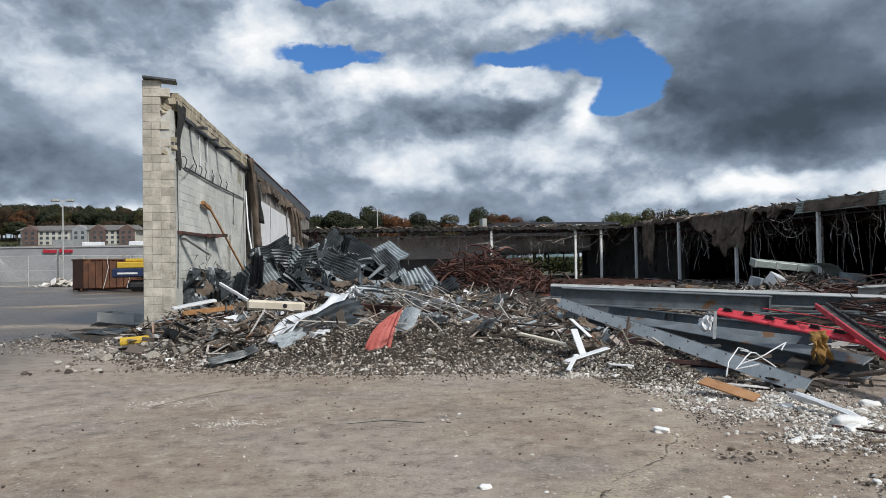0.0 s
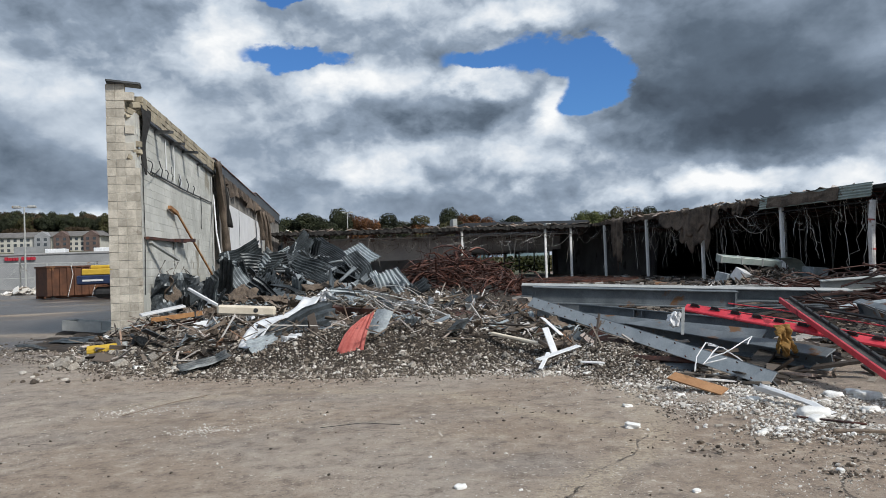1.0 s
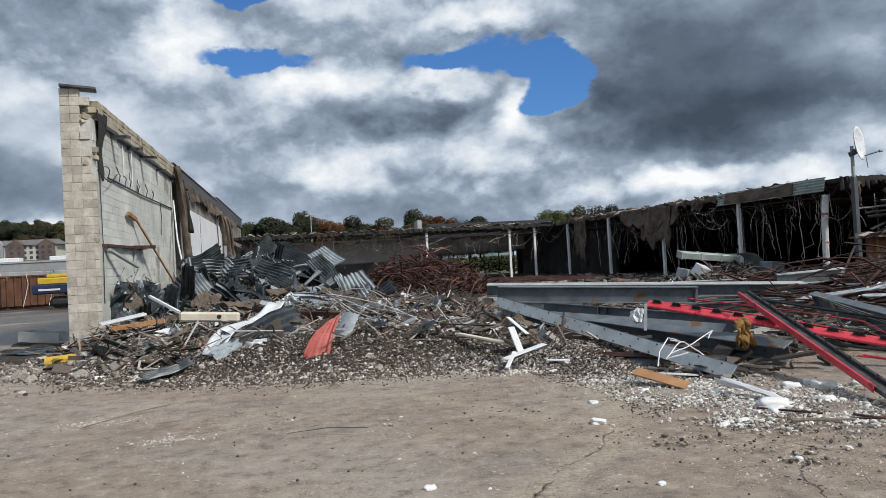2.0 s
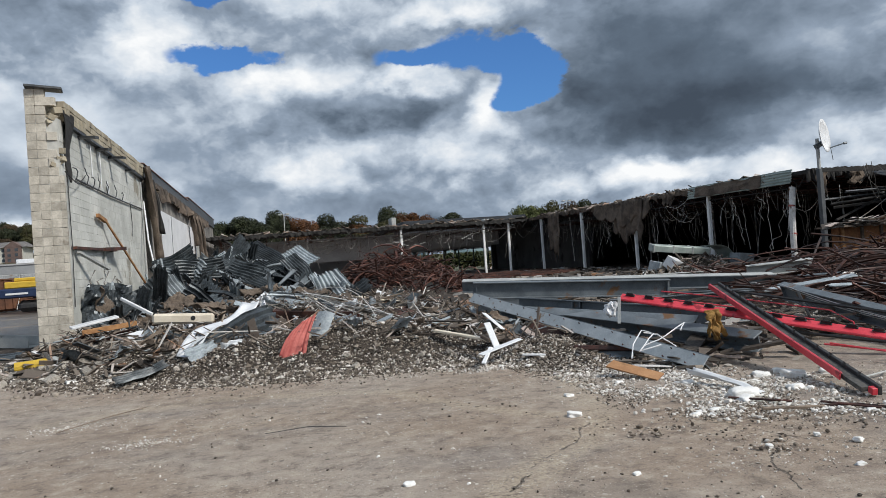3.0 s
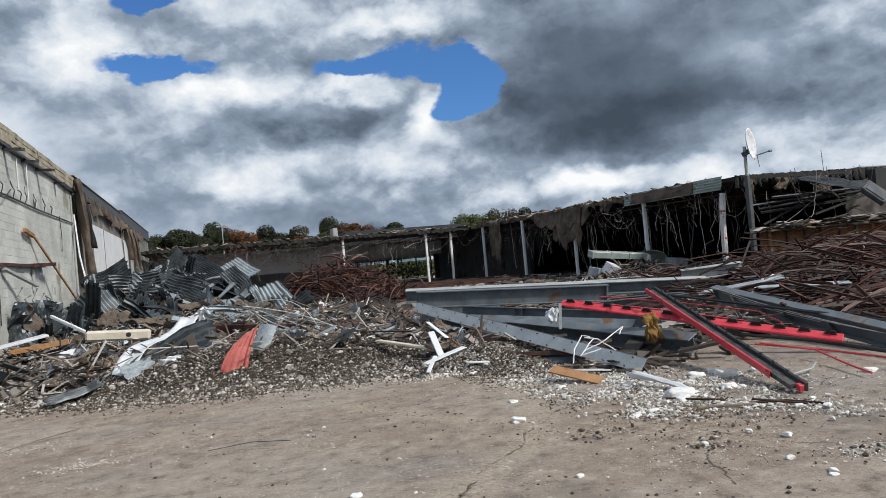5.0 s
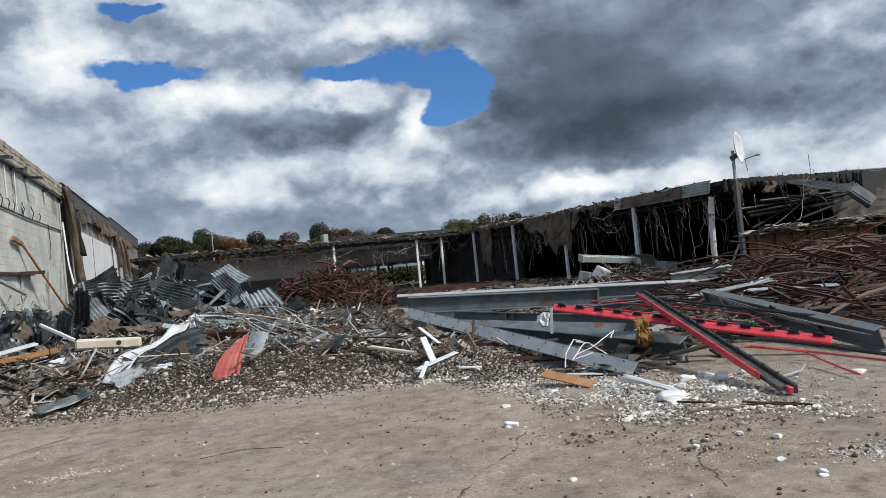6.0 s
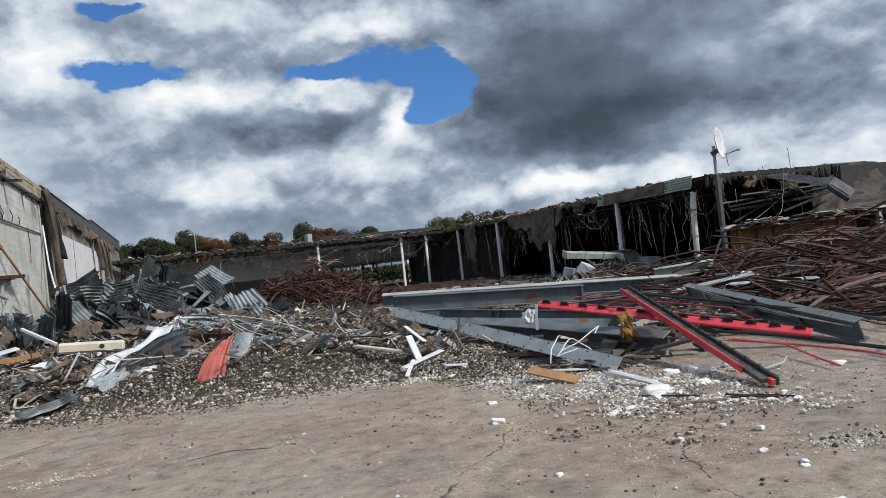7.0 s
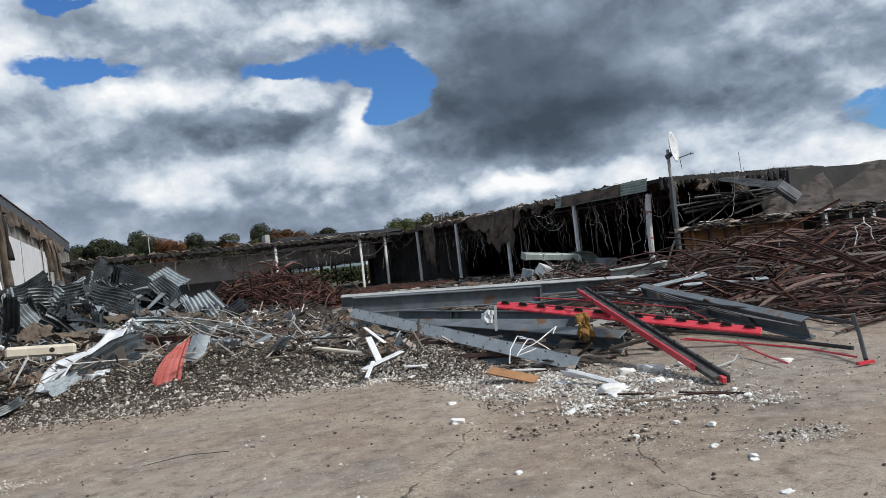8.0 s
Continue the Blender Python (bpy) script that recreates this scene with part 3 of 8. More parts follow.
def ragged_strip(bm, a, b, top, drop, n, rough, out=0.05):
    """A torn edge between a and b, hanging from top."""
    a, b = Vector(a), Vector(b)
    side = (b - a).cross(Vector((0, 0, 1))).normalized()
    rows = []
    for i in range(n + 1):
        p = a.lerp(b, i / n)
        d = drop * (0.35 + 1.3 * abs(noise.noise((i * 0.37, top, rough)))) + rnd.uniform(0, rough)
        o = side * (out * noise.noise((i * 0.5, 7, 2)))
        rows.append((bm.verts.new((p.x, p.y, top + rnd.uniform(-0.03, 0.04))), bm.verts.new((p.x + o.x, p.y + o.y, top - d * 0.5)),
                     bm.verts.new((p.x + 2 * o.x, p.y + 2 * o.y, top - d))))
    for r, s in zip(rows, rows[1:]):
        for j in range(2):
            bm.faces.new((r[j], s[j], s[j + 1], r[j + 1]))


def open_joist(bm, a, b, depth, bays):
    """An open-web steel joist: two chords and a zigzag."""
    a, b = Vector(a), Vector(b)
    low = Vector((0, 0, -depth))
    bar(bm, a, b, 0.07, 0.05)
    bar(bm, a.lerp(b, 0.04) + low, a.lerp(b, 0.96) + low, 0.06, 0.05)
    for i in range(bays):
        p, q = a.lerp(b, i / bays), a.lerp(b, (i + 0.5) / bays) + low
        r = a.lerp(b, (i + 1) / bays)
        bar(bm, p, q, 0.025, 0.025)
        bar(bm, q, r, 0.025, 0.025)


def build_wings():
    bm = bmesh.new()
    # Gaps between these slabs are added, out of sight, to light the back wing.
    for lo, hi in (((-4.6, BACK), (46, 56.3)), ((-4.6, 67.0), (46, 78)), ((-4.6, 56.3), (-3.4, 67.0)), ((8.6, 56.3), (9.4, 67.0)), ((9.4, 56.3), (19.6, 59.5)), ((19.6, 56.3), (46, 67.0))):
        box(bm, (*lo, ROOF), (*hi, ROOF + 0.16))
    solid("roof_back", bm, M_ROOF_AND_GAPS, "flat dark roof deck over the back wing, with unseen holes added for light", "roof", kind="structure")
    bm = bmesh.new()
    vs = [bm.verts.new(p) for p in ((edge(26), 26, ROOF), (46, 26, ROOF), (46, BACK - 0.02, ROOF), (edge(BACK), BACK - 0.02, ROOF))]
    f = bm.faces.new(vs)
    up = bmesh.ops.extrude_face_region(bm, geom=[f])["geom"]
    bmesh.ops.translate(bm, vec=(0, 0, 0.16), verts=[v for v in up if isinstance(v, bmesh.types.BMVert)])
    bmesh.ops.recalc_face_normals(bm, faces=bm.faces)
    solid("roof_right", bm, M_ROOF_AND_GAPS, "flat dark roof deck over the right wing", "roof", kind="structure")
    # walls that close the wings; the dark ones have the indoor shade in their colour
    back = thing("wall_back", (14, 78, 0), "soot-stained grey back wall with a storefront opening", "wall", kind="structure")
    solid_part("panel", (-4.8, 77.8, 0), (13.2, 78.1, ROOF), M_GREYWALL, back)
    solid_part("panel", (13.2, 77.8, 2.55), (24.0, 78.1, ROOF), M_GREYWALL, back)
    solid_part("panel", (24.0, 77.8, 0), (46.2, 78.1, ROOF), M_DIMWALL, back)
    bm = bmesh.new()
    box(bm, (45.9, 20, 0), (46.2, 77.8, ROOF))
    solid("wall_east", bm, M_DARKWALL, "wall added deep inside the right wing, black with the shade in there", "wall", kind="structure")
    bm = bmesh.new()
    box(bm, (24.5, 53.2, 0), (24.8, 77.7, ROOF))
    solid("wall_inner", bm, M_DIMWALL, "partition wall between the wings, its grey dimmed with indoor shade", "wall", kind="structure")
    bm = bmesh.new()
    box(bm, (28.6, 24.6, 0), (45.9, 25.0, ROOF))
    solid("wall_south", bm, M_DARKWALL, "cross wall added to close the right wing, black with indoor shade", "wall", kind="structure")
    # bulkhead hanging below the back roof, lit grey
    bm = bmesh.new()
    box(bm, (-4.2, 56.0, 1.95), (9.2, 56.25, 3.62))
    box(bm, (9.3, 58.0, 2.45), (18.6, 58.25, 3.7))
    solid("bulkhead", bm, M_GREYWALL, "long grey plaster bulkhead above the storefront", "bulkhead", kind="structure")
    bm = bmesh.new()
    box(bm, (-4.7, 20.0, -0.03), (46, 77.9, 0.03))
    solid("floor", bm, M_FLOOR, "dirty brown concrete floor slab strewn with debris", "floor", kind="structure")


build_wings()


def build_mound():
    xs, ys = np.arange(-7.4, 9.6, 0.14), np.arange(9.0, 41.0, 0.17)
    verts, keep = [], {}
    for i, x in enumerate(xs):
        for j, y in enumerate(ys):
            keep[i, j] = len(verts)
            z = rubble(x, y)
            verts.append((x, y, z if z > 0.004 else -0.06))
    faces = []
    for i in range(len(xs) - 1):
        for j in range(len(ys) - 1):
            q = (keep[i, j], keep[i + 1, j], keep[i + 1, j + 1], keep[i, j + 1])
            if any(verts[v][2] > 0 for v in q):
                faces.append(q)
    me = raw_mesh("rubble_heap", verts, faces, M_SOIL)
    me.shade_smooth()
    tagged(new("rubble_heap", me), "long heap of dark soil and broken masonry, gap shade in its colour", "rubble", kind="stuff")


build_mound()

# ---- far background ----
def crown_mesh(name, mat, seed, tall, wide, leaves, leaf):
    """A crown of rounded boughs thick with small leaf clumps, uneven, with gaps between the boughs."""
    r = random.Random(seed)
    blobs = []
    while len(blobs) < 30:
        x, y, z = (r.uniform(-1, 1) for _ in range(3))
        if x * x + y * y + z * z < 1:
            blobs.append((Vector((x * wide * 0.36, y * wide * 0.36, tall * (0.60 + 0.29 * z))), r.uniform(0.10, 0.19) * wide))
    verts, faces = [], []
    for c, rad in blobs:
        for _ in range(leaves):
            d = Vector((r.gauss(0, 1), r.gauss(0, 1), r.gauss(0, 0.8))).normalized() * rad * r.uniform(0.55, 1.0) ** 0.6 * (1.0 if r.random() < 0.93 else 1.12)
            p = c + d
            u = Vector((r.gauss(0, 1), r.gauss(0, 1), r.gauss(0, 1))).normalized()
            w = u.cross(d).normalized()
            s = r.uniform(0.6, 1.3) * leaf * tall
            i = len(verts)
            verts += [p - u * s, p + w * s, p + u * s, p - w * s + d.normalized() * s * 0.4]
            faces += [(i, i + 1, i + 2), (i, i + 2, i + 3)]
    return raw_mesh(name, verts, faces, mat)


def trunk_mesh(seed, tall, wide):
    r = random.Random(seed)
    bm = bmesh.new()
    rod(bm, (0, 0, -0.4), (0.1, 0, tall * 0.45), tall * 0.022, 7, tall * 0.013)
    for _ in range(6):
        a = r.uniform(0, 6.28)
        z = tall * r.uniform(0.25, 0.45)
        rod(bm, (0.05, 0, z), (math.cos(a) * wide * 0.3, math.sin(a) * wide * 0.3, tall * r.uniform(0.55, 0.85)), tall * 0.010, 5, tall * 0.004)
    return mesh_of("trunk", bm, M_BARK)


KINDS = (("dark green", 0), ("olive green", 1), ("rust-orange autumn", 2), ("brown autumn", 3), ("bright green", 4))
TREES = []
for words, i in KINDS:
    for v in range(2):
        TREES.append((words, trunk_mesh(i * 7 + v, 14, 10), crown_mesh("crown", LEAVES[i], i * 11 + v + 1, 14, 11, 900, 0.0095)))
FAR_CROWNS = [crown_mesh("crown", LEAVES[i // 2], i + 60, 14, 11, 380, 0.0145) for i in range(10)]


def tree(x, y, tall, which, wide=1.0):
    words, trunk, crown = TREES[which]
    if y > 250:
        crown = FAR_CROWNS[which]
    t = thing("tree", (x, y, hill(x, y)), words + " broadleaf tree in the far tree line", "tree", "trees of the far tree line")
    t.scale = (wide * tall / 14, wide * tall / 14, tall / 14)
    t.rotation_euler = (0, 0, rnd.uniform(0, 6.28))
    for nm, me in (("trunk", trunk), ("crown", crown)):
        ob = new(nm, me)
        ob.parent = t


def tree_lines():
    # behind the wings: heading tangent, height over the eye and width as tangents, kind
    far_trees = ((-0.045, 0.0821, 0.056, 0), (-0.007, 0.0803, 0.040, 0), (0.006, 0.0818, 0.032, 1), (0.043, 0.0771, 0.038, 4), (0.019, 0.0741, 0.026, 6), (0.074, 0.0727, 0.040, 1),
                 (0.098, 0.0664, 0.034, 0), (0.130, 0.0690, 0.052, 3), (0.160, 0.0789, 0.036, 1), (0.183, 0.0710, 0.046, 5), (0.208, 0.0710, 0.034, 4), (0.239, 0.0714, 0.044, 0),
                 (-0.087, 0.0722, 0.042, 0), (0.330, 0.0573, 0.016, 7), (-0.065, 0.0700, 0.036, 1), (0.060, 0.0600, 0.030, 6), (0.114, 0.0600, 0.032, 5))
    near_trees = ((0.368, 0.0748, 0.034, 8), (0.390, 0.0692, 0.032, 2), (0.413, 0.0754, 0.035, 3), (0.435, 0.0715, 0.032, 6), (0.458, 0.0735, 0.035, 1), (0.481, 0.0678, 0.030, 3))
    for y0, kinds in ((205, far_trees), (150, near_trees)):
        for s, e, w, kind in kinds:
            y = y0 + rnd.uniform(-6, 6)
            tall = e * y + 1.5 - hill(s * y, y)
            tree(s * y, y, tall * 1.03, kind, (w * y / 5.9) / (tall * 1.03 / 14))
            if w > 0.02:
                y, s = y + 9, s + rnd.uniform(0.010, 0.016)
                tree(s * y, y, tall * rnd.uniform(0.90, 0.98), (kind + 1) % 10, (w * y / 6.2) / (tall / 14))
    # on the hill behind the guest house
    for row, (y0, lift) in enumerate(((418, 0.0), (440, 0.004), (462, 0.006))):
        for i in range(21):
            s = -0.52 + i * 0.0125 + rnd.uniform(-0.004, 0.004)
            y = y0 + rnd.uniform(-6, 6)
            top = 0.088 - 0.05 * (s + 0.5) * 0.9 + 0.007 * noise.noise((i * 0.8, row, 0)) + lift
            tree(s * y, y, max(9, top * y + 1.5 - hill(s * y, y)), rnd.choice((0, 1, 0, 1, 2, 3, 6, 7, 6, 4)), rnd.uniform(0.8, 1.1))
    for i in range(22):
        s = -0.53 + i * 0.013
        tree(s * 408, 408 + rnd.uniform(-4, 4), rnd.uniform(7, 11), rnd.choice((0, 1, 2, 6, 7)), rnd.uniform(1.3, 1.8))
    for i in range(9):
        s = -0.52 + i * 0.013
        tree(s * 300, 300 + rnd.uniform(-8, 8), rnd.uniform(7, 12), rnd.choice((0, 1, 6, 4, 2)))


tree_lines()


def guest_house():
    y = 385
    z = 14.6
    h = thing("guest_house", (-145, y, z - 6), "long three-storey cream guest house with brick gables and grey roof", "building")
    solid_part("foundation", (-174, y, z - 8), (-116, y + 16, z), M_BRICK, h, "brick base on the hillside")
    solid_part("wall", (-173, y, z), (-117, y + 15, z + 7.6), M_HOTEL, h)
    bm = bmesh.new()
    vs = [bm.verts.new(p) for p in ((-175, y - 1, z + 7.6), (-115, y - 1, z + 7.6), (-115, y + 16, z + 7.6), (-175, y + 16, z + 7.6), (-172, y + 7.5, z + 10.6), (-118, y + 7.5, z + 10.6))]
    for f in ((0, 1, 5, 4), (2, 3, 4, 5), (1, 2, 5), (3, 0, 4), (3, 2, 1, 0)):
        bm.faces.new([vs[i] for i in f])
    part("roof", bm, M_SHINGLE, h, "grey shingle hip roof")
    for x, mat in ((-168, M_BRICK), (-144, M_STUCCO), (-121, M_BRICK), (-135, M_BRICK)):
        bm = bmesh.new()
        w = 3.6
        box(bm, (x - w, y - 1.6, z), (x + w, y - 0.05, z + 7.7))
        top = [bm.verts.new(p) for p in ((x - w - 0.4, y - 1.7, z + 7.7), (x + w + 0.4, y - 1.7, z + 7.7), (x, y - 1.7, z + 10.4), (x - w - 0.4, y + 6, z + 7.7), (x + w + 0.4, y + 6, z + 7.7), (x, y + 6, z + 10.4))]
        for f in ((0, 1, 2), (0, 2, 5, 3), (1, 4, 5, 2), (3, 5, 4)):
            bm.faces.new([top[i] for i in f])
        part("gable", bm, mat, h)
        for fl in range(3):
            for dx in (-1.6, 1.6):
                solid_part("window", (x + dx - 0.7, y - 1.72, z + 0.7 + fl * 2.45), (x + dx + 0.7, y - 1.58, z + 2.1 + fl * 2.45), M_WINDOW, h)
    for fl in range(3):
        for x in np.arange(-163, -148, 3.0).tolist() + [-131.2, -128.4, -125.6]:
            solid_part("window", (x - 0.7, y - 0.12, z + 0.7 + fl * 2.45), (x + 0.7, y + 0.1, z + 2.1 + fl * 2.45), M_WINDOW, h)
    solid_part("porch", (-154, y - 9, z - 1), (-141, y - 2, z + 2.6), M_STUCCO, h, "white entrance porch")


guest_house()


def store():
    s = thing("store_building", (-52, 120, 0), "long low white store building with red sign letters", "building")
    solid_part("wall", (-92, 120, -0.1), (-28, 150, 5.25), M_STUCCO, s)
    solid_part("cornice", (-92.1, 119.85, 5.25), (-27.9, 150.1, 5.5), M_GREYWALL, s, "grey cornice band")
    x = -50.4
    for i, w in enumerate((0.5, 0.42, 0.42, 0.14, 0.4, 0.4)):
        solid_part("sign_bar", (x, 119.7, 4.45), (x + w * 0.72, 119.98, 5.0 if i == 0 else 4.9), M_SIGNRED, s)
        x += w * 0.86
    x = -48.0
    for i, w in enumerate((0.5, 0.42, 0.2, 0.44, 0.4, 0.4)):
        solid_part("sign_bar", (x, 119.7, 4.45), (x + w * 0.72, 119.98, 5.0 if i == 0 else 4.9), M_SIGNRED, s)
        x += w * 0.86
    for x in (-44.6, -37.2):
        bm = bmesh.new()
        box(bm, (x - 1.6, 124, 5.5), (x + 1.4, 126, 6.25), None, 0.08)
        box(bm, (x - 1.3, 123.95, 5.6), (x - 0.2, 124.0, 6.1))
        part("roof_unit", bm, M_PLASTIC, s, "white rooftop air handling unit")
    solid_part("wall_lamp", (-37.3, 119.8, 3.6), (-36.9, 119.98, 3.9), M_BLACK, s)


store()


def lamp_post(x, y, tall):
    p = thing("parking_lamp", (x, y, hill(x, y)), "tall grey two-headed parking lot lamp post", "street lamp")
    z = hill(x, y)
    bm = bmesh.new()
    rod(bm, (x, y, z + 0.7), (x, y, z + tall), 0.11, 8, 0.07)
    part("pole", bm, M_PALESTEEL, p)
    bm = bmesh.new()
    rod(bm, (x, y, z), (x, y, z + 0.7), 0.3, 10)
    part("footing", bm, M_CONCRETE, p)
    for d in (-1, 1):
        bm = bmesh.new()
        bar(bm, (x + d * 0.1, y, z + tall - 0.05), (x + d * 0.45, y, z + tall - 0.05), 0.06, 0.06)
        box(bm, (x + d * 0.75 - 0.35, y - 0.3, z + tall - 0.14), (x + d * 0.75 + 0.35, y + 0.3, z + tall + 0.12), None, 0.04)
        part("lamp_head", bm, M_PALESTEEL, p)
    return p


lamp_post(-31.7, 80, 9.0)
lamp_post(2.7, 150, 13.0)
lamp_post(64.5, 150, 12.6)


def fence():
    f = thing("site_fence", (-33, 75, 0), "grey chain-link site fence with steel posts", "fence")
    runs = [((-48, 74), (-35.8, 74.5)), ((-35.6, 74.5), (-30.6, 76)), ((-30.6, 76), (-18, 88))]
    for (xa, ya), (xb, yb) in runs:
        n = max(2, round(math.hypot(xb - xa, yb - ya) / 2.6))
        wires = bmesh.new()
        for i in range(n + 1):
            x, y = xa + (xb - xa) * i / n, ya + (yb - ya) * i / n
            bm = bmesh.new()
            rod(bm, (x, y, 0), (x, y, 3.1), 0.065)
            part("post", bm, M_PALESTEEL, f)
        for z in (0.1, 1.6, 3.05):
            bm = bmesh.new()
            rod(bm, (xa, ya, z), (xb, yb, z), 0.035, 5)
            part("rail", bm, M_PALESTEEL, f)
        m = int(n * 2.6 / 0.2)
        for i in range(m):
            for d in (-1, 1):
                a, b = i / m, min(1, max(0, i / m + d * 2.9 / (n * 2.6)))
                rod(wires, (xa + (xb - xa) * a, ya + (yb - ya) * a, 0.1), (xa + (xb - xa) * b, ya + (yb - ya) * b, 3.0), 0.008, 3)
        part("chain_link", wires, M_PALESTEEL, f, kind="stuff")


fence()


def container():
    """An open-top roll-off container, its long side towards the lot."""
    c = thing("scrap_container", (-19.5, 56, 0), "rusty brown steel roll-off scrap container on the lot", "container")
    m = pose(-20.2, 54.5, 0, 0, 0, 38)
    L, W, H = 6.6, 2.4, 2.25

    def piece(name, boxes, label="", mat=M_DUMP):
        bm = bmesh.new()
        for lo, hi in boxes:
            box(bm, lo, hi, m, 0.015)
        return part(name, bm, mat, c, label)

    piece("floor_pan", [((0, 0, 0.22), (L, W, 0.32))])
    piece("side", [((0, 0, 0.3), (L, 0.06, H))])
    piece("side", [((0, W - 0.06, 0.3), (L, W, H))])
    piece("end", [((0, 0.06, 0.3), (0.06, W - 0.06, H))])
    piece("end", [((L - 0.06, 0.06, 0.3), (L, W - 0.06, H))])
    piece("rim", [((-0.06, -0.08, H), (L + 0.06, 0.1, H + 0.12)), ((-0.06, W - 0.1, H), (L + 0.06, W + 0.08, H + 0.12)), ((-0.06, 0.1, H), (0.1, W - 0.1, H + 0.12)), ((L - 0.1, 0.1, H), (L + 0.06, W - 0.1, H + 0.12))])
    for i in range(13):
        x = 0.3 + i * 0.5
        piece("rib", [((x, -0.1, 0.25), (x + 0.12, 0.0, H))])
    for y in (0.3, W - 0.5):
        piece("skid", [((-0.1, y, 0.06), (L, y + 0.2, 0.22))])
    for x in (0.4, L - 0.6):
        bm = bmesh.new()
        for y in (0.1, W - 0.3):
            rod(bm, m @ Vector((x, y, 0.12)), m @ Vector((x, y + 0.18, 0.12)), 0.12, 10)
        part("roller", bm, M_BLACK, c)
    for x, z, w in ((2.65, 1.75, 0.06), (2.98, 1.75, 0.1), (3.4, 1.75, 0.1), (2.66, 1.25, 0.1), (3.0, 1.25, 0.1), (3.4, 1.25, 0.1)):
        piece("stencil_bar", [((x, -0.118, z), (x + w, -0.104, z + 0.22))], "worn pale stencilled mark", M_PALESTEEL)
    for x in (1.6, 3.3):
        bm = bmesh.new()
        tube(bm, [m @ Vector(p) for p in ((x, -0.06, H + 0.14), (x + 0.08, -0.16, H - 0.5), (x - 0.1, -0.2, 1.0), (x - 0.35, -0.3, 0.15))], 0.025)
        part("strap", bm, M_WIRE, c, "pale loose strap")


container()


def excavator():
    e = thing("excavator", (-14.2, 52, 0), "yellow and navy tracked excavator parked behind the wall", "excavator")
    for y in (50.6, 53.0):
        bm = bmesh.new()
        box(bm, (-16.0, y, 0.08), (-11.8, y + 0.6, 0.85), None, 0.28)
        t = part("track", bm, M_BLACK, e)
        for i in range(14):
            solid_part("track_shoe", (-16.05 + i * 0.3, y - 0.02, 0.84), (-15.82 + i * 0.3, y + 0.62, 0.90), M_DUMP, t)
    solid_part("turntable", (-15.2, 51.2, 0.85), (-12.8, 53.2, 1.05), M_BLACK, e)
    bm = bmesh.new()
    box(bm, (-17.0, 50.7, 1.0), (-13.0, 53.5, 1.62), None, 0.08)
    part("counterweight", bm, M_NAVY, e, "navy counterweight and lower body")
    bm = bmesh.new()
    box(bm, (-16.7, 50.8, 1.62), (-13.6, 53.4, 2.05), None, 0.06)
    box(bm, (-16.2, 51.0, 2.05), (-14.6, 53.2, 2.28), None, 0.06)
    part("engine_cover", bm, M_YELLOW, e, "yellow engine cover")
    solid_part("stripe", (-16.6, 50.66, 1.22), (-15.3, 50.69, 1.34), M_PLASTIC, e, "white marking stripe")
    solid_part("cab", (-13.2, 50.8, 1.62), (-11.6, 52.2, 3.0), M_YELLOW, e)
    bm = bmesh.new()
    bar(bm, (-12.4, 52.6, 1.8), (-8.6, 52.6, 3.6), 0.5, 0.6)
    part("boom", bm, M_YELLOW, e)


excavator()


def trash_heap():
    bm = bmesh.new()
    for _ in range(60):
        x, y = rnd.gauss(-29.5, 1.1), rnd.gauss(73.5, 0.6)
        z = max(0.0, 0.75 - 0.5 * abs(x + 29.3)) * rnd.random()
        s = rnd.uniform(0.15, 0.5)
        box(bm, (-s, -s * 0.6, 0), (s, s * 0.6, 0.08), pose(x, y, z + 0.06, rnd.uniform(-40, 40), rnd.uniform(-40, 40), rnd.uniform(0, 180)))
    solid("litter_heap", bm, M_CHIPS, "small heap of white sheet litter beside the fence", "litter", kind="stuff")


trash_heap()

# ---- things of the gutted wings ----
def column(x, y, top=ROOF, r=0.085):
    c = thing("steel_column", (x, y, 0.03), "slim pale steel column standing under the roof edge", "column", "columns of the wings")
    bm = bmesh.new()
    box(bm, (x - r, y - r, 0.05), (x + r, y + r, top), None, 0.02)
    part("shaft", bm, M_COLUMN, c)
    solid_part("base_plate", (x - 0.18, y - 0.18, 0.03), (x + 0.18, y + 0.18, 0.06), M_RUST, c)
    solid_part("cap_plate", (x - 0.15, y - 0.15, top - 0.05), (x + 0.15, y + 0.15, top), M_RUST, c)


for cx in (9.35, 15.75, 17.75):
    column(cx, BACK + 0.2)
for cy in (50.3, 44.5, 38.5, 32.1):
    column(edge(cy) - 0.04, cy)
for cx, cy in ((27, 48), (27, 40), (27, 33), (3, 64), (10, 66), (33, 44), (33, 36)):
    column(cx, cy, r=0.045)


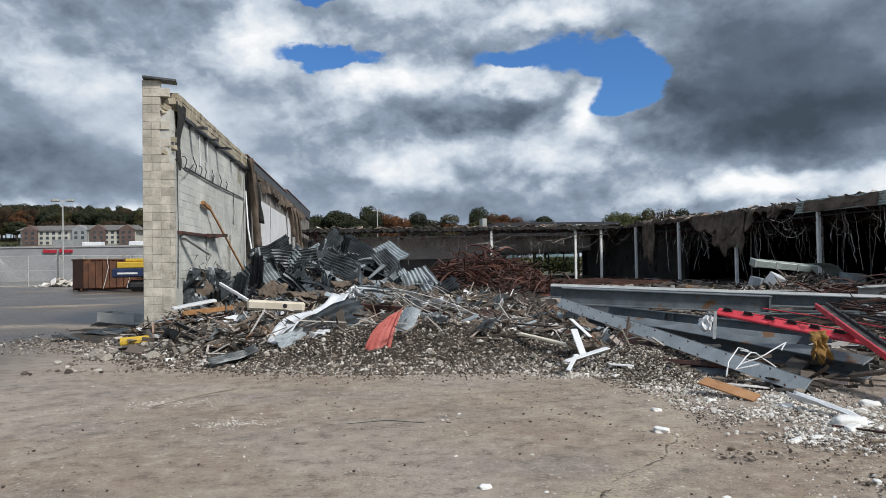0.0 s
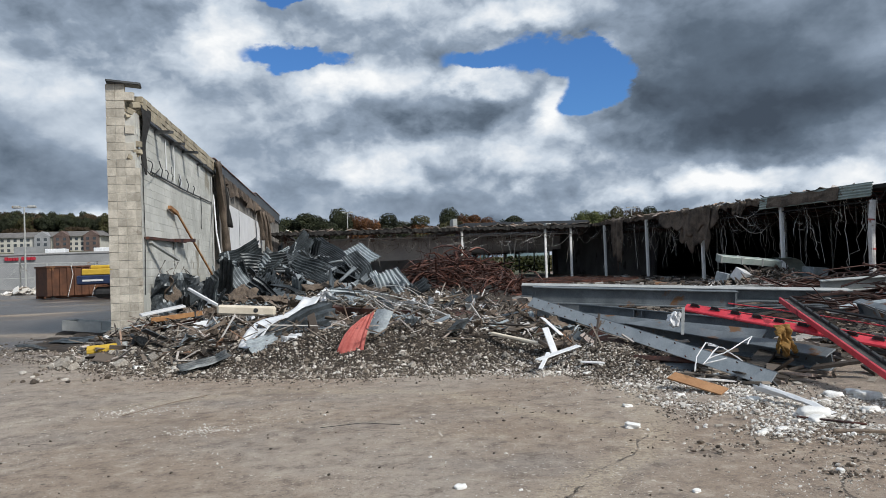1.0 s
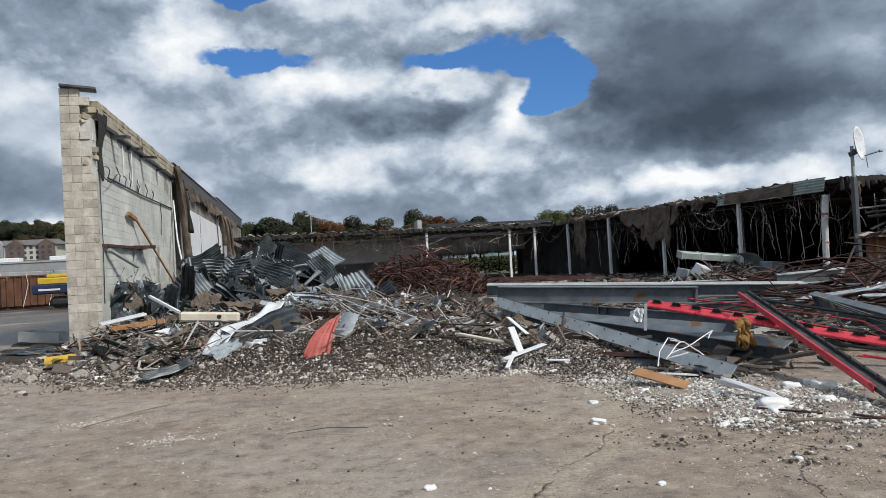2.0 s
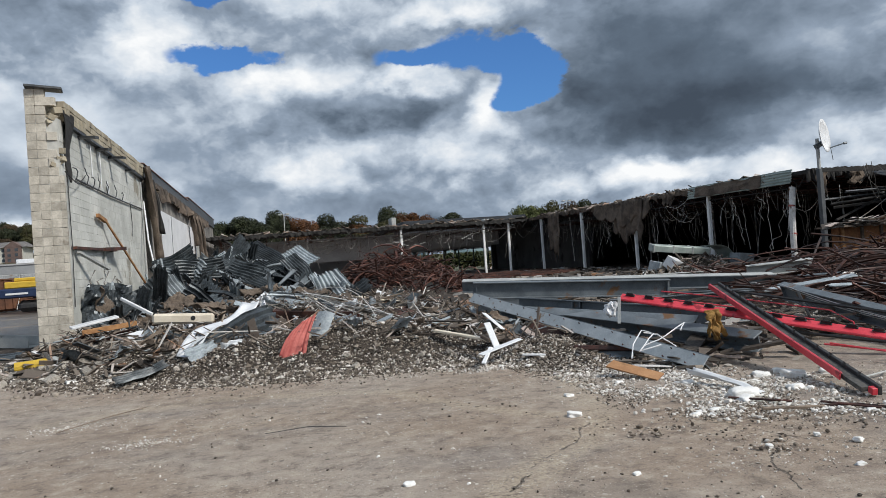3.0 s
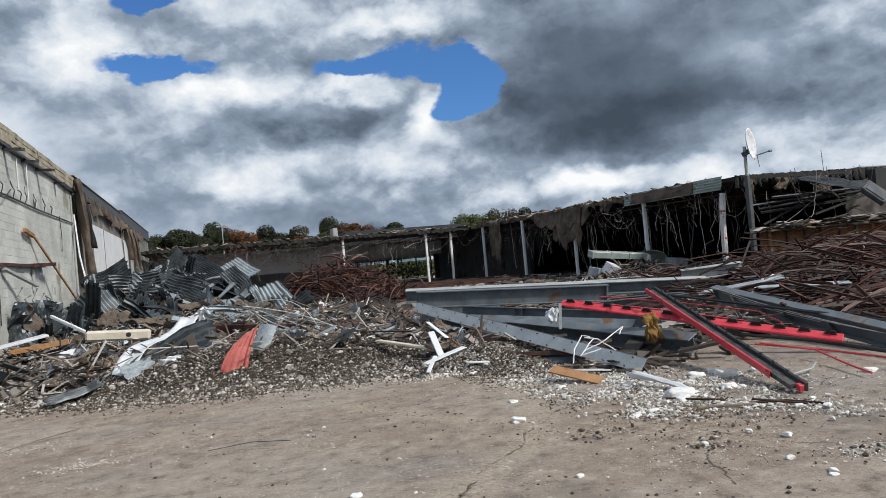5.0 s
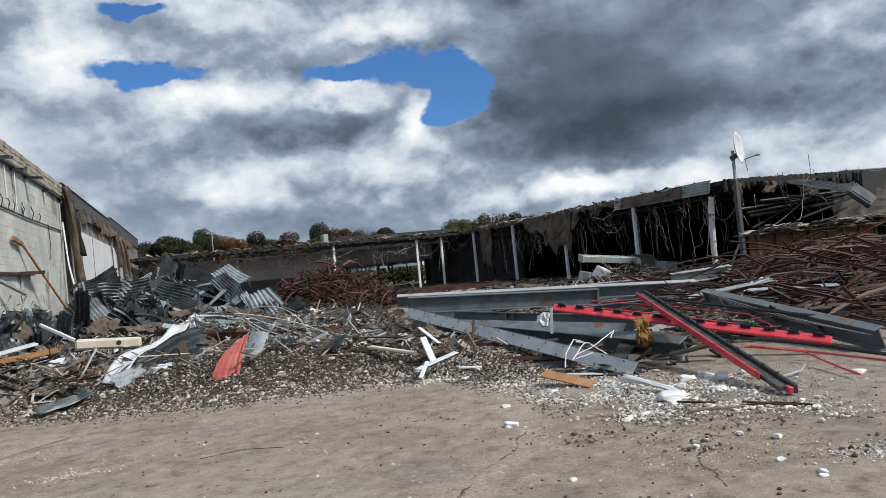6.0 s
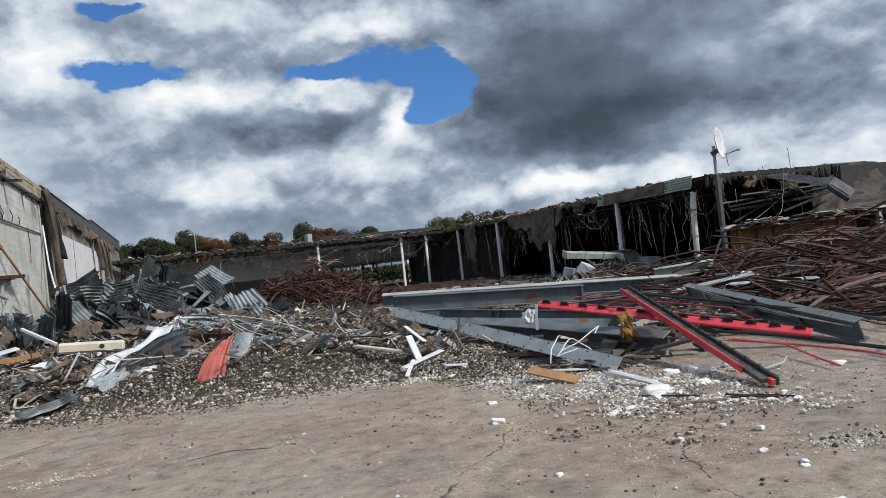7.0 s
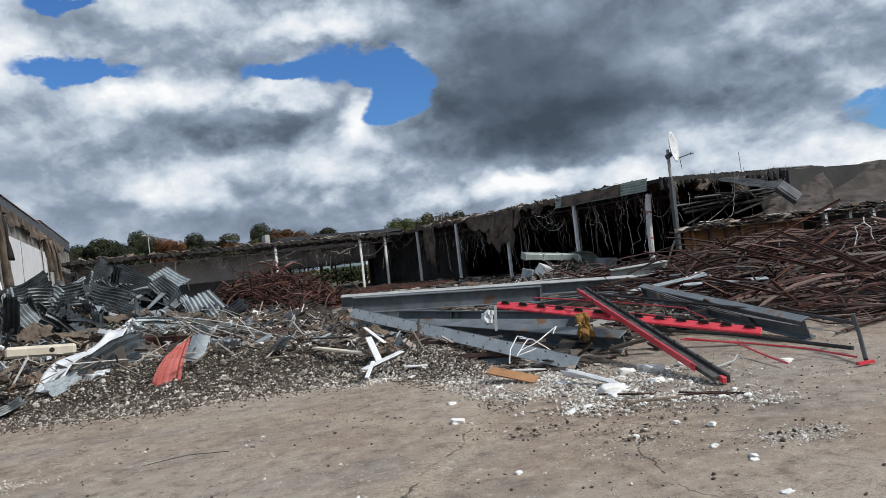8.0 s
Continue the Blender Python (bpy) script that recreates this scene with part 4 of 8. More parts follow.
def roof_steel():
    for i in range(14):
        y = 27.5 + i * 1.8
        bm = bmesh.new()
        open_joist(bm, (edge(y) + 0.1, y, ROOF - 0.06), (40, y, ROOF - 0.06), 0.55, 16)
        solid("roof_joist", bm, M_RUST, "rusty open-web steel joist under the roof deck", "joist", "roof joists")
    for i in range(15):
        x = -3.6 + i * 1.6
        bm = bmesh.new()
        open_joist(bm, (x, BACK + 0.1, ROOF - 0.06), (x, 66, ROOF - 0.06), 0.5, 14)
        solid("roof_joist", bm, M_RUST, "rusty open-web steel joist under the roof deck", "joist", "roof joists")
    bm = bmesh.new()
    open_joist(bm, (-4.4, BACK - 0.05, ROOF + 0.02), (19.2, BACK - 0.05, ROOF + 0.02), 0.5, 30)
    solid("edge_girder", bm, M_ROOF_AND_GAPS, "charred lattice girder along the back roof edge", "girder")
    bm = bmesh.new()
    open_joist(bm, (edge(52) - 0.02, 52, ROOF + 0.02), (edge(26) - 0.02, 26, ROOF + 0.02), 0.55, 30)
    solid("edge_girder", bm, M_ROOF_AND_GAPS, "rusty lattice girder along the long roof edge", "girder")


roof_steel()


def torn_edges():
    bm = bmesh.new()
    ragged_strip(bm, (-4.5, BACK - 0.12, 0), (19.2, BACK - 0.12, 0), ROOF + 0.15, 0.24, 190, 0.12, 0.1)
    thicken(solid("torn_roofing", bm, M_ROOF_AND_GAPS, "ragged black roofing felt hanging along the back roof edge", "roofing"), 0.02)
    bm = bmesh.new()
    ragged_strip(bm, (edge(52) - 0.12, 52, 0), (edge(27) - 0.12, 27, 0), ROOF + 0.17, 0.26, 220, 0.12, 0.1)
    thicken(solid("torn_roofing", bm, M_MEMBRANE, "ragged brown roofing felt hanging along the long roof edge", "roofing"), 0.02)
    # scraps of insulation and deck lying on the edge
    for x0, y0, x1, y1 in ((-4, BACK, 19, BACK), (edge(51), 51, edge(28), 28)):
        bm = bmesh.new()
        for _ in range(150):
            t = rnd.random()
            s = rnd.uniform(0.08, 0.4)
            box(bm, (-s, -s * 0.5, 0), (s, s * 0.5, 0.04), pose(x0 + (x1 - x0) * t + rnd.uniform(-0.1, 0.5), y0 + (y1 - y0) * t + rnd.uniform(0, 0.5), ROOF + 0.165 + rnd.uniform(0, 0.05), rnd.uniform(-30, 30), rnd.uniform(-30, 30), rnd.uniform(0, 180)))
        solid("roof_scraps", bm, M_SCRAP, "scraps of torn insulation and deck along the roof edge", "debris", kind="stuff")
    # the curtains of felt
    for ya, yb, drop, seed in ((48.9, 47.3, 4.4, 5), (42.6, 36.6, 1.7, 2), (40.4, 37.4, 3.6, 4), (35.4, 34.5, 1.0, 7)):
        bm = bmesh.new()
        nx, nz = 26, 10
        rows = []
        for i in range(nx + 1):
            u = i / nx
            y = ya + (yb - ya) * u
            cut = drop * (0.55 + 0.75 * abs(noise.noise((u * 5, seed, 0.3)))) * (0.65 + 0.35 * math.sin(u * 3.14)) + rnd.uniform(-0.05, 0.05)
            rows.append([bm.verts.new((edge(y) - 0.16 - 0.18 * noise.noise((u * 7, seed, j * 0.12)) - 0.1 * (j / nz), y + 0.25 * noise.noise((u * 2, seed + 9, j * 0.2)) * j / nz, ROOF + 0.18 - cut * j / nz)) for j in range(nz + 1)])
        for i in range(nx):
            for j in range(nz):
                bm.faces.new((rows[i][j], rows[i + 1][j], rows[i + 1][j + 1], rows[i][j + 1]))
        thicken(solid("hanging_felt", bm, M_MEMBRANE, "large brown sheet of roofing felt hanging from the roof edge", "roofing", "hanging felt sheets", smooth=True), 0.02)
    # corrugated fascia panel, partly covered
    bm = bmesh.new()
    ya, yb = 33.4, 26.6
    m = along((edge(ya) - 0.2, ya, ROOF - 0.03), (edge(yb) - 0.2, yb, ROOF - 0.03), 78)
    L = (Vector((edge(ya), ya, 0)) - Vector((edge(yb), yb, 0))).length
    sheet(bm, m @ pose(L / 2, 0, 0), L, 0.62, lambda u, v: (0, 0, 0.03 * math.sin(v * 6.28 * 5) + 0.05 * noise.noise((u * 4, v, 1))), 40, 40)
    f = solid("fascia_panel", bm, M_DUCT, "corrugated grey-green metal fascia panel at the roof edge", "fascia", smooth=True)
    thicken(f, 0.01)
    bm = bmesh.new()
    sheet(bm, m @ pose(L * 0.42, -0.02, 0.06), L * 0.66, 0.52, lambda u, v: (0, 0.12 * noise.noise((u * 6, 3, v)), 0.05 * noise.noise((u * 8, v * 3, 4))), 24, 8)
    thicken(solid("felt_patch", bm, M_MEMBRANE, "brown felt patch lying over the metal fascia", "roofing"), 0.02)


torn_edges()


def loose_wires(name, label, spots, mat, r=0.018):
    bm = bmesh.new()
    for a, b, sag in spots:
        a, b = Vector(a), Vector(b)
        kink = rnd.choice((0.01, 0.02, 0.05, 0.10))
        pts = [p + Vector((rnd.gauss(0, kink), rnd.gauss(0, kink), rnd.gauss(0, kink))) if i else p for i, p in enumerate(arc(a, b, sag, 8))]
        tube(bm, pts, r * rnd.uniform(0.7, 1.4), 4)
    solid(name, bm, mat, label, "cables", kind="stuff")


def wires():
    spots, dark = [], []
    for i in range(240):
        y = rnd.uniform(26.5, 52)
        deep = rnd.random() ** 1.6 * 6
        x = edge(y) + 0.1 + deep
        l = rnd.uniform(0.5, 3.2)
        a = (x, y, ROOF - rnd.uniform(0.0, 0.5))
        kind = rnd.random()
        if kind < 0.72:
            b = (x + rnd.gauss(0, 0.35), y + rnd.gauss(0, 0.45), max(0.2, a[2] - l))
            item = (a, b, rnd.gauss(0, 0.08))
        else:
            b = (x + rnd.gauss(0, 0.6), y + rnd.gauss(0, 1.4), a[2] - rnd.uniform(0, 1.2))
            item = (a, b, rnd.uniform(0.1, 0.9))
        (spots if rnd.random() < 0.5 and deep < 3.5 else dark).append(item)
    loose_wires("hanging_wires", "tangle of pale torn wires hanging from the roof", spots, M_WIRE, 0.011)
    loose_wires("hanging_wires", "tangle of dull torn wires and conduit hanging inside", dark, M_WIREDARK, 0.013)
    spots, dark = [], []
    for i in range(190):
        x = rnd.uniform(-4, 19)
        y = BACK + 0.1 + rnd.random() ** 1.5 * 5
        a = (x, y, ROOF - rnd.uniform(0.1, 0.6))
        if rnd.random() < 0.5:
            item = (a, (x + rnd.gauss(0, 0.25), y, max(0.4, a[2] - rnd.uniform(0.4, 2.2))), rnd.gauss(0, 0.08))
        else:
            item = (a, (x + rnd.gauss(0, 1.3), y, a[2] - rnd.uniform(0, 0.9)), rnd.uniform(0.1, 0.8))
        (spots if rnd.random() < 0.40 else dark).append(item)
    loose_wires("hanging_wires", "pale torn ceiling wires hanging along the back wing", spots, M_WIRE, 0.014)
    loose_wires("hanging_wires", "dull torn ceiling wires hanging along the back wing", dark, M_WIREDARK, 0.014)


wires()


def storefront():
    s = thing("storefront", (18.6, 77.9, 0), "glazed storefront with dark frames in the back wall", "window")
    for i in range(7):
        x = 13.3 + i * 1.72
        solid_part("mullion", (x - 0.05, 77.85, 0.05), (x + 0.05, 78.05, 2.55), M_DARKFLASH, s)
    for z in (0.05, 1.05, 2.45):
        solid_part("transom", (13.35, 77.87, z), (23.6, 78.03, z + 0.09), M_DARKFLASH, s)
    for i in range(6):
        x = 13.3 + i * 1.72
        if i not in (2,):
            p = solid_part("pane", (x + 0.05, 77.94, 0.14), (x + 1.67, 77.96, 2.45), M_GLASS, s)
            p.visible_shadow = False
    # lawn side seen through the panes
    bm = bmesh.new()
    for _ in range(900):
        x, y, h = rnd.uniform(4, 36), rnd.uniform(92, 96), rnd.uniform(0.3, 2.2)
        box(bm, (-0.25, -0.1, 0), (0.25, 0.1, 0.3), pose(x, y, h - 0.2, rnd.uniform(-40, 40), rnd.uniform(-40, 40), rnd.uniform(0, 180)))
    for i in range(30):
        rod(bm, (4.5 + i * 1.05, 94, 0), (4.5 + i * 1.05 + rnd.uniform(-0.3, 0.3), 94, 1.8), 0.05)
    solid("hedge", bm, LEAVES[1], "green hedge seen through the storefront glass", "hedge", kind="stuff")


storefront()


def rooftop():
    bm = bmesh.new()
    box(bm, (12.7, 70, ROOF + 0.16), (25.5, 76, 5.52), None, 0.03)
    solid("penthouse", bm, M_SCREEN, "low dark blue-grey roof screen on the back wing", "roof screen", kind="structure")
    bm = bmesh.new()
    box(bm, (8.9, 54.0, ROOF + 0.16), (9.25, 55.4, 4.95), None, 0.02)
    solid("sign_back", bm, M_PALESTEEL, "pale sheet metal box standing on the roof", "roof box")
    for x, y, w in ((15.6, 59.0, 0.9), (16.9, 59.3, 0.7), (17.9, 58.9, 0.5)):
        u = thing("air_conditioner", (x, y, ROOF + 0.16), "small pale grey rooftop air conditioner", "air conditioner", "rooftop air conditioners")
        bm = bmesh.new()
        box(bm, (x - w / 2, y, ROOF + 0.2), (x + w / 2, y + 0.8, ROOF + 0.66), None, 0.03)
        part("cabinet", bm, M_PALESTEEL, u)
        solid_part("grille", (x - w * 0.35, y - 0.02, ROOF + 0.28), (x + w * 0.35, y + 0.01, ROOF + 0.58), M_BLACK, u)
        solid_part("curb", (x - w / 2, y + 0.05, ROOF + 0.155), (x + w / 2, y + 0.75, ROOF + 0.2), M_RUST, u)
    u = thing("roof_vent_unit", (32.5, 28.5, ROOF + 0.16), "low wide pale roof unit on the flat roof", "roof unit")
    bm = bmesh.new()
    box(bm, (31.6, 28, ROOF + 0.16), (34.2, 30, ROOF + 0.42), None, 0.06)
    part("housing", bm, M_PALESTEEL, u)
    bm = bmesh.new()
    box(bm, (31.5, 27.9, ROOF + 0.42), (34.3, 30.1, ROOF + 0.50), None, 0.02)
    part("lid", bm, M_GALV, u)
    bm = bmesh.new()
    rod(bm, (28.6, 27.4, ROOF + 0.1), (28.55, 27.4, ROOF + 1.35), 0.018)
    solid("antenna", bm, M_PALESTEEL, "thin whip antenna on the roof", "antenna")


rooftop()


def dish():
    x, y = 22.15, 25.25
    d = thing("satellite_dish", (x, y, 1.0), "white satellite dish on a tall grey steel mast", "satellite dish")
    bm = bmesh.new()
    box(bm, (x - 0.10, y - 0.10, 0.0), (x + 0.10, y + 0.10, ROOF + 0.1), None, 0.02)
    part("post", bm, M_POST, d, "grey steel corner post")
    bm = bmesh.new()
    rod(bm, (x, y, ROOF), (x, y, ROOF + 1.35), 0.07, 10)
    part("mast", bm, M_PALESTEEL, d)
    bm = bmesh.new()
    bar(bm, (x - 0.1, y, ROOF + 1.0), (x + 0.2, y, ROOF + 1.15), 0.14, 0.2)
    part("mount", bm, M_STEEL, d)
    bm = bmesh.new()
    m = look((x + 0.22, y - 0.05, ROOF + 1.44), (x + 5.6, y - 8.4, ROOF + 2.35))
    rings = []
    for i in range(7):
        rr = 0.70 * i / 6
        rings.append([bm.verts.new(m @ Vector((rr * 0.92 * math.cos(a), rr * math.sin(a), -0.12 * (rr / 0.62) ** 2 + 0.05))) for a in (2 * math.pi * j / 24 for j in range(24))])
    for a, b in zip(rings, rings[1:]):
        for j in range(24):
            bm.faces.new((a[j], a[(j + 1) % 24], b[(j + 1) % 24], b[j]))
    bmesh.ops.remove_doubles(bm, verts=bm.verts, dist=1e-5)
    thicken(part("reflector", bm, M_PLASTIC, d, "white round reflector", smooth=True), 0.02)
    bm = bmesh.new()
    a = m @ Vector((0, -0.55, -0.2))
    b = Vector((x + 0.87, y - 0.45, ROOF + 1.05))
    rod(bm, a, b, 0.025)
    rod(bm, b, b + Vector((0.14, 0.0, 0.02)), 0.05, 8)
    rod(bm, a + Vector((0.05, 0, 0)), a + Vector((0.12, 0, -0.5)), 0.015)
    part("feed_arm", bm, M_STEEL, d)


dish()


def lagged_pipe():
    p = thing("lagged_pipe", (21.6, 26.6, 0), "upright pipe in torn white lagging with red bands", "pipe")
    x, y = edge(26.7) - 0.25, 26.7
    bm = bmesh.new()
    tube(bm, [(x, y, 0.0), (x, y, 1.2), (x + 0.03, y, 2.3), (x + 0.14, y, 3.55)], 0.135, 10)
    part("lagging", bm, M_LAGGING, p)
    for z in (1.5, 2.7):
        bm = bmesh.new()
        rod(bm, (x + 0.02 * z - 0.01, y, z), (x + 0.02 * z, y, z + 0.07), 0.142, 10)
        part("band", bm, M_REDSHEET, p, "faded red band")


lagged_pipe()


def collapsed_corner():
    """The low front wall, the sagging roof and the torn deck at the near end of the right wing."""
    w = thing("wall_low", (25, 20, 0), "low bare orange-brown front wall under torn roofing", "wall", kind="structure")
    solid_part("sheathing", (18.8, 20.8, 0), (24.6, 21.1, 1.62), M_ORANGEWALL, w)
    for i in range(8):
        x = 18.9 + i * 0.8
        solid_part("stud", (x, 20.72, 0), (x + 0.09, 20.797, 1.6), M_WOOD if i % 3 == 0 else M_OLDWOOD, w)
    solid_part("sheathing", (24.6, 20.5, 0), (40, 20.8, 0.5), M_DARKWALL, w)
    for i in range(9):
        x = 25.2 + i * 1.4
        solid_part("post", (x, 20.2, 0), (x + 0.16, 20.36, 1.75), M_STEEL if i % 2 else M_PALESTEEL, w)
    solid_part("guard_post", (25.95, 19.6, 0), (26.2, 19.85, 1.05), M_YELLOW, w, "yellow guard post")
    bm = bmesh.new()
    for i in range(420):
        t = rnd.random()
        s = rnd.uniform(0.05, 0.36)
        box(bm, (-s, -s * 0.5, 0), (s, s * 0.5, 0.022), pose(18.6 + t * 17, 20.6 + rnd.uniform(-0.5, 0.6), 1.64 + t * 0.25 + rnd.uniform(0, 0.22), rnd.uniform(-18, 18), rnd.uniform(-18, 18), rnd.uniform(0, 180)))
    solid("torn_deck", bm, M_SCRAP, "torn layers of roof deck lying along the low wall", "debris", kind="stuff")
    # the canopy slab under those layers
    bm = bmesh.new()
    box(bm, (18.6, 20.3, 1.62), (37, 21.6, 1.68))
    solid("canopy_slab", bm, M_OLDWOOD, "thin timber canopy deck on the low front wall", "canopy", kind="structure")
    # sagging roof sheets
    for (xa, ya, za), (xb, yb, zb), wid, mat, lab in (((25.9, 21.6, 1.85), (30.4, 26.0, 4.20), 3.0, M_SAG, "sagging brown roof felt over the collapsed corner"),
                                                   ((29.0, 21.2, 1.75), (33.5, 26.0, 4.22), 5.2, M_SAG, "torn brown roof felt sloping down to the low wall"),
                                                   ((32.3, 21.4, 2.3), (36.5, 25.8, 4.08), 5.0, M_SAG, "crumpled brown roof felt at the far corner")):
        bm = bmesh.new()
        a, b = Vector((xa, ya, za)), Vector((xb, yb, zb))
        sd = rnd.uniform(0, 50)
        sheet(bm, along(a, b) @ pose((b - a).length / 2, 0, 0), (b - a).length, wid, lambda u, v: (0.3 * noise.noise((v * 4, sd, 1)), 0.2 * noise.noise((u * 4, sd, 2)), -0.35 * math.sin(u * 3.14) + 0.16 * noise.noise((u * 2.2, v * 2.2, sd)) - 0.16 * abs(noise.noise((u * 1.5 + v * 5, v * 2, sd))) + 0.03 * noise.noise((u * 18, v * 14, sd))), 44, 40)
        thicken(solid("sagging_roof", bm, mat, lab, "roofing", smooth=True), 0.03)
    bm = bmesh.new()
    sheet(bm, along((25.6, 25.6, 3.98), (26.7, 23.0, 3.0), 6) @ pose(1.3, 0, 0), 2.6, 1.9, lambda u, v: (0, 0, 0.05 * math.sin(v * 40) + 0.15 * noise.noise((u * 3, v, 8))), 14, 40)
    thicken(solid("deck_sheet", bm, M_DARKFLASH, "corrugated dusty grey roof deck sheet bent over the edge", "metal sheet"), 0.01)
    bm = bmesh.new()
    box(bm, (-0.5, -0.5, 0), (0.5, 0.5, 0.22), pose(25.7, 22.3, 2.75, 48, -20, 25), 0.03)
    box(bm, (-0.4, -0.4, 0.22), (0.4, 0.4, 0.26), pose(25.7, 22.3, 2.75, 48, -20, 25), 0.01)
    v = solid("fallen_vent", bm, M_DARKFLASH, "grey metal vent box fallen into the roof", "vent")
    for i in range(6):
        bm = bmesh.new()
        y = 23 + rnd.uniform(0, 3)
        bar(bm, (22.4 + rnd.uniform(0, 1), y, rnd.uniform(1.9, 3.2)), (27.5 + rnd.uniform(0, 1.5), y + rnd.uniform(-0.5, 1.5), rnd.uniform(2.6, 4.0)), 0.07, 0.1, rnd.uniform(0, 90))
        solid("fallen_strut", bm, M_ROOF_AND_GAPS if i % 3 else M_DARKFLASH, "bent strut fallen inside the collapsed corner", "strut", "fallen struts")
    bm = bmesh.new()
    bar(bm, (22.2, 25.2, ROOF + 0.02), (27.4, 24.9, ROOF - 0.05), 0.1, 0.14)
    solid("edge_beam", bm, M_ROOF_AND_GAPS, "dark edge beam at the roof corner", "beam")
    bm = bmesh.new()
    ragged_strip(bm, (22.0, 25.85, 0), (31.0, 25.85, 0), ROOF + 0.2, 0.5, 90, 0.25, 0.2)
    thicken(solid("torn_roofing", bm, M_ROOF_AND_GAPS, "ragged black roofing felt at the collapsed corner", "roofing"), 0.02)
    for x0, z0, z1, wd in ((22.7, 4.1, 3.1, 0.5), (24.3, 4.1, 3.5, 0.7), (26.6, 4.1, 3.2, 0.9)):
        bm = bmesh.new()
        sheet(bm, pose(x0, 25.7, (z0 + z1) / 2, 90, 0, 0), wd, z0 - z1, lambda u, v: (0.25 * noise.noise((v * 3, x0, 1)), 0.12 * noise.noise((u * 5, x0, 3)), 0.15 * noise.noise((u * 4, v * 3, x0))), 12, 12)
        thicken(solid("hanging_felt", bm, M_MEMBRANE, "torn rag of brown roofing felt hanging at the corner", "roofing", "hanging felt sheets", smooth=True), 0.02)
    spots = [((rnd.uniform(22.4, 28), rnd.uniform(23, 25.5), 4.1), (rnd.uniform(22.4, 28), rnd.uniform(22, 25), rnd.uniform(1.6, 3.2)), rnd.uniform(0, 0.6)) for _ in range(45)]
    loose_wires("hanging_wires", "dull cables hanging in the collapsed corner", spots[:14], M_WIREDARK, 0.010)


collapsed_corner()


def fallen_duct():
    d = thing("fallen_duct", (19.0, 30.5, 0.03), "pale green metal duct fallen on a heap of scrap", "duct")
    bm = bmesh.new()
    bar(bm, (17.0, 30.2, 1.36), (20.0, 30.2, 1.02), 0.42, 0.30, 14, 0.02)
    part("casing", bm, M_DUCT, d)
    for t in (0.02, 0.35, 0.68, 0.98):
        bm = bmesh.new()
        p = Vector((17.0, 30.2, 1.36)).lerp(Vector((20.0, 30.2, 1.02)), t)
        bar(bm, p - Vector((0.03, 0, 0)), p + Vector((0.03, 0, 0)), 0.46, 0.34, 14)
        part("flange", bm, M_PALESTEEL, d)
    bm = bmesh.new()
    sheet(bm, pose(20.5, 30.2, 0.85, 0, 38, 10), 1.4, 1.0, lambda u, v: (0, 0, 0.3 * math.sin(u * 3)), 10, 6)
    thicken(part("torn_end", bm, M_DUCT, d, "torn open duct end"), 0.01)
    for (x, y, z), s, mat, lab in (((17.9, 29.9, 0.5), 0.5, M_PLASTIC, "crumpled white appliance casing"), ((17.4, 30.4, 0.35), 0.55, M_GALV, "dented grey metal cabinet"), ((21.3, 29.6, 0.45), 0.6, M_GALV, "bent galvanised metal box")):
        bm = bmesh.new()
        box(bm, (-s * 0.8, -s * 0.5, -s * 0.5), (s * 0.8, s * 0.5, s * 0.6), pose(x, y, z, rnd.uniform(-35, 35), rnd.uniform(-30, 30), rnd.uniform(0, 90)), 0.02)
        solid("metal_casing", bm, mat, lab + " in the scrap heap", "scrap")
    bm = bmesh.new()
    for _ in range(900):
        x, y = rnd.gauss(19.3, 2.2), rnd.gauss(30.3, 1.3)
        z = max(0.03, 0.95 * math.exp(-((x - 19.3) / 2.4) ** 2 - ((y - 30.3) / 1.6) ** 2)) * rnd.uniform(0.2, 1.0)
        s = rnd.uniform(0.05, 0.3)
        box(bm, (-s, -s * rnd.uniform(0.05, 0.5), -0.015), (s, s * 0.15, 0.015), pose(x, y, z, rnd.uniform(-50, 50), rnd.uniform(-50, 50), rnd.uniform(0, 180)))
    solid("scrap_heap", bm, M_SCRAP, "heap of mixed metal and board scrap below the duct", "debris", kind="stuff")


fallen_duct()


def floor_litter():
    bm = bmesh.new()
    for _ in range(1500):
        y = rnd.uniform(20, 56)
        x = rnd.uniform(4.5, 23) if y < 52 else rnd.uniform(-3, 20)
        s = rnd.uniform(0.06, 0.5) * (0.6 if rnd.random() < 0.6 else 1.2)
        box(bm, (-s, -s * rnd.uniform(0.1, 0.7), 0), (s, s * rnd.uniform(0.1, 0.5), rnd.uniform(0.02, 0.12)), pose(x, y, 0.03 + rnd.uniform(0, 0.12), rnd.uniform(-12, 12), rnd.uniform(-12, 12), rnd.uniform(0, 180)))
    solid("floor_litter", bm, M_SCRAP, "boards, tiles and scraps strewn over the slab", "debris", kind="stuff")
    bm = bmesh.new()
    for _ in range(120):
        x, y = rnd.uniform(7, 15), rnd.uniform(40, 50)
        a = rnd.uniform(-0.25, 0.25)
        l = rnd.uniform(2, 5)
        bar(bm, (x, y, 0.1 + rnd.uniform(0, 0.25)), (x + l * math.cos(a), y + l * math.sin(a), 0.1 + rnd.uniform(0, 0.25)), 0.1, 0.08)
    solid("joist_stack", bm, M_RUST, "low stack of red-brown steel members on the slab", "debris", kind="stuff")


floor_litter()

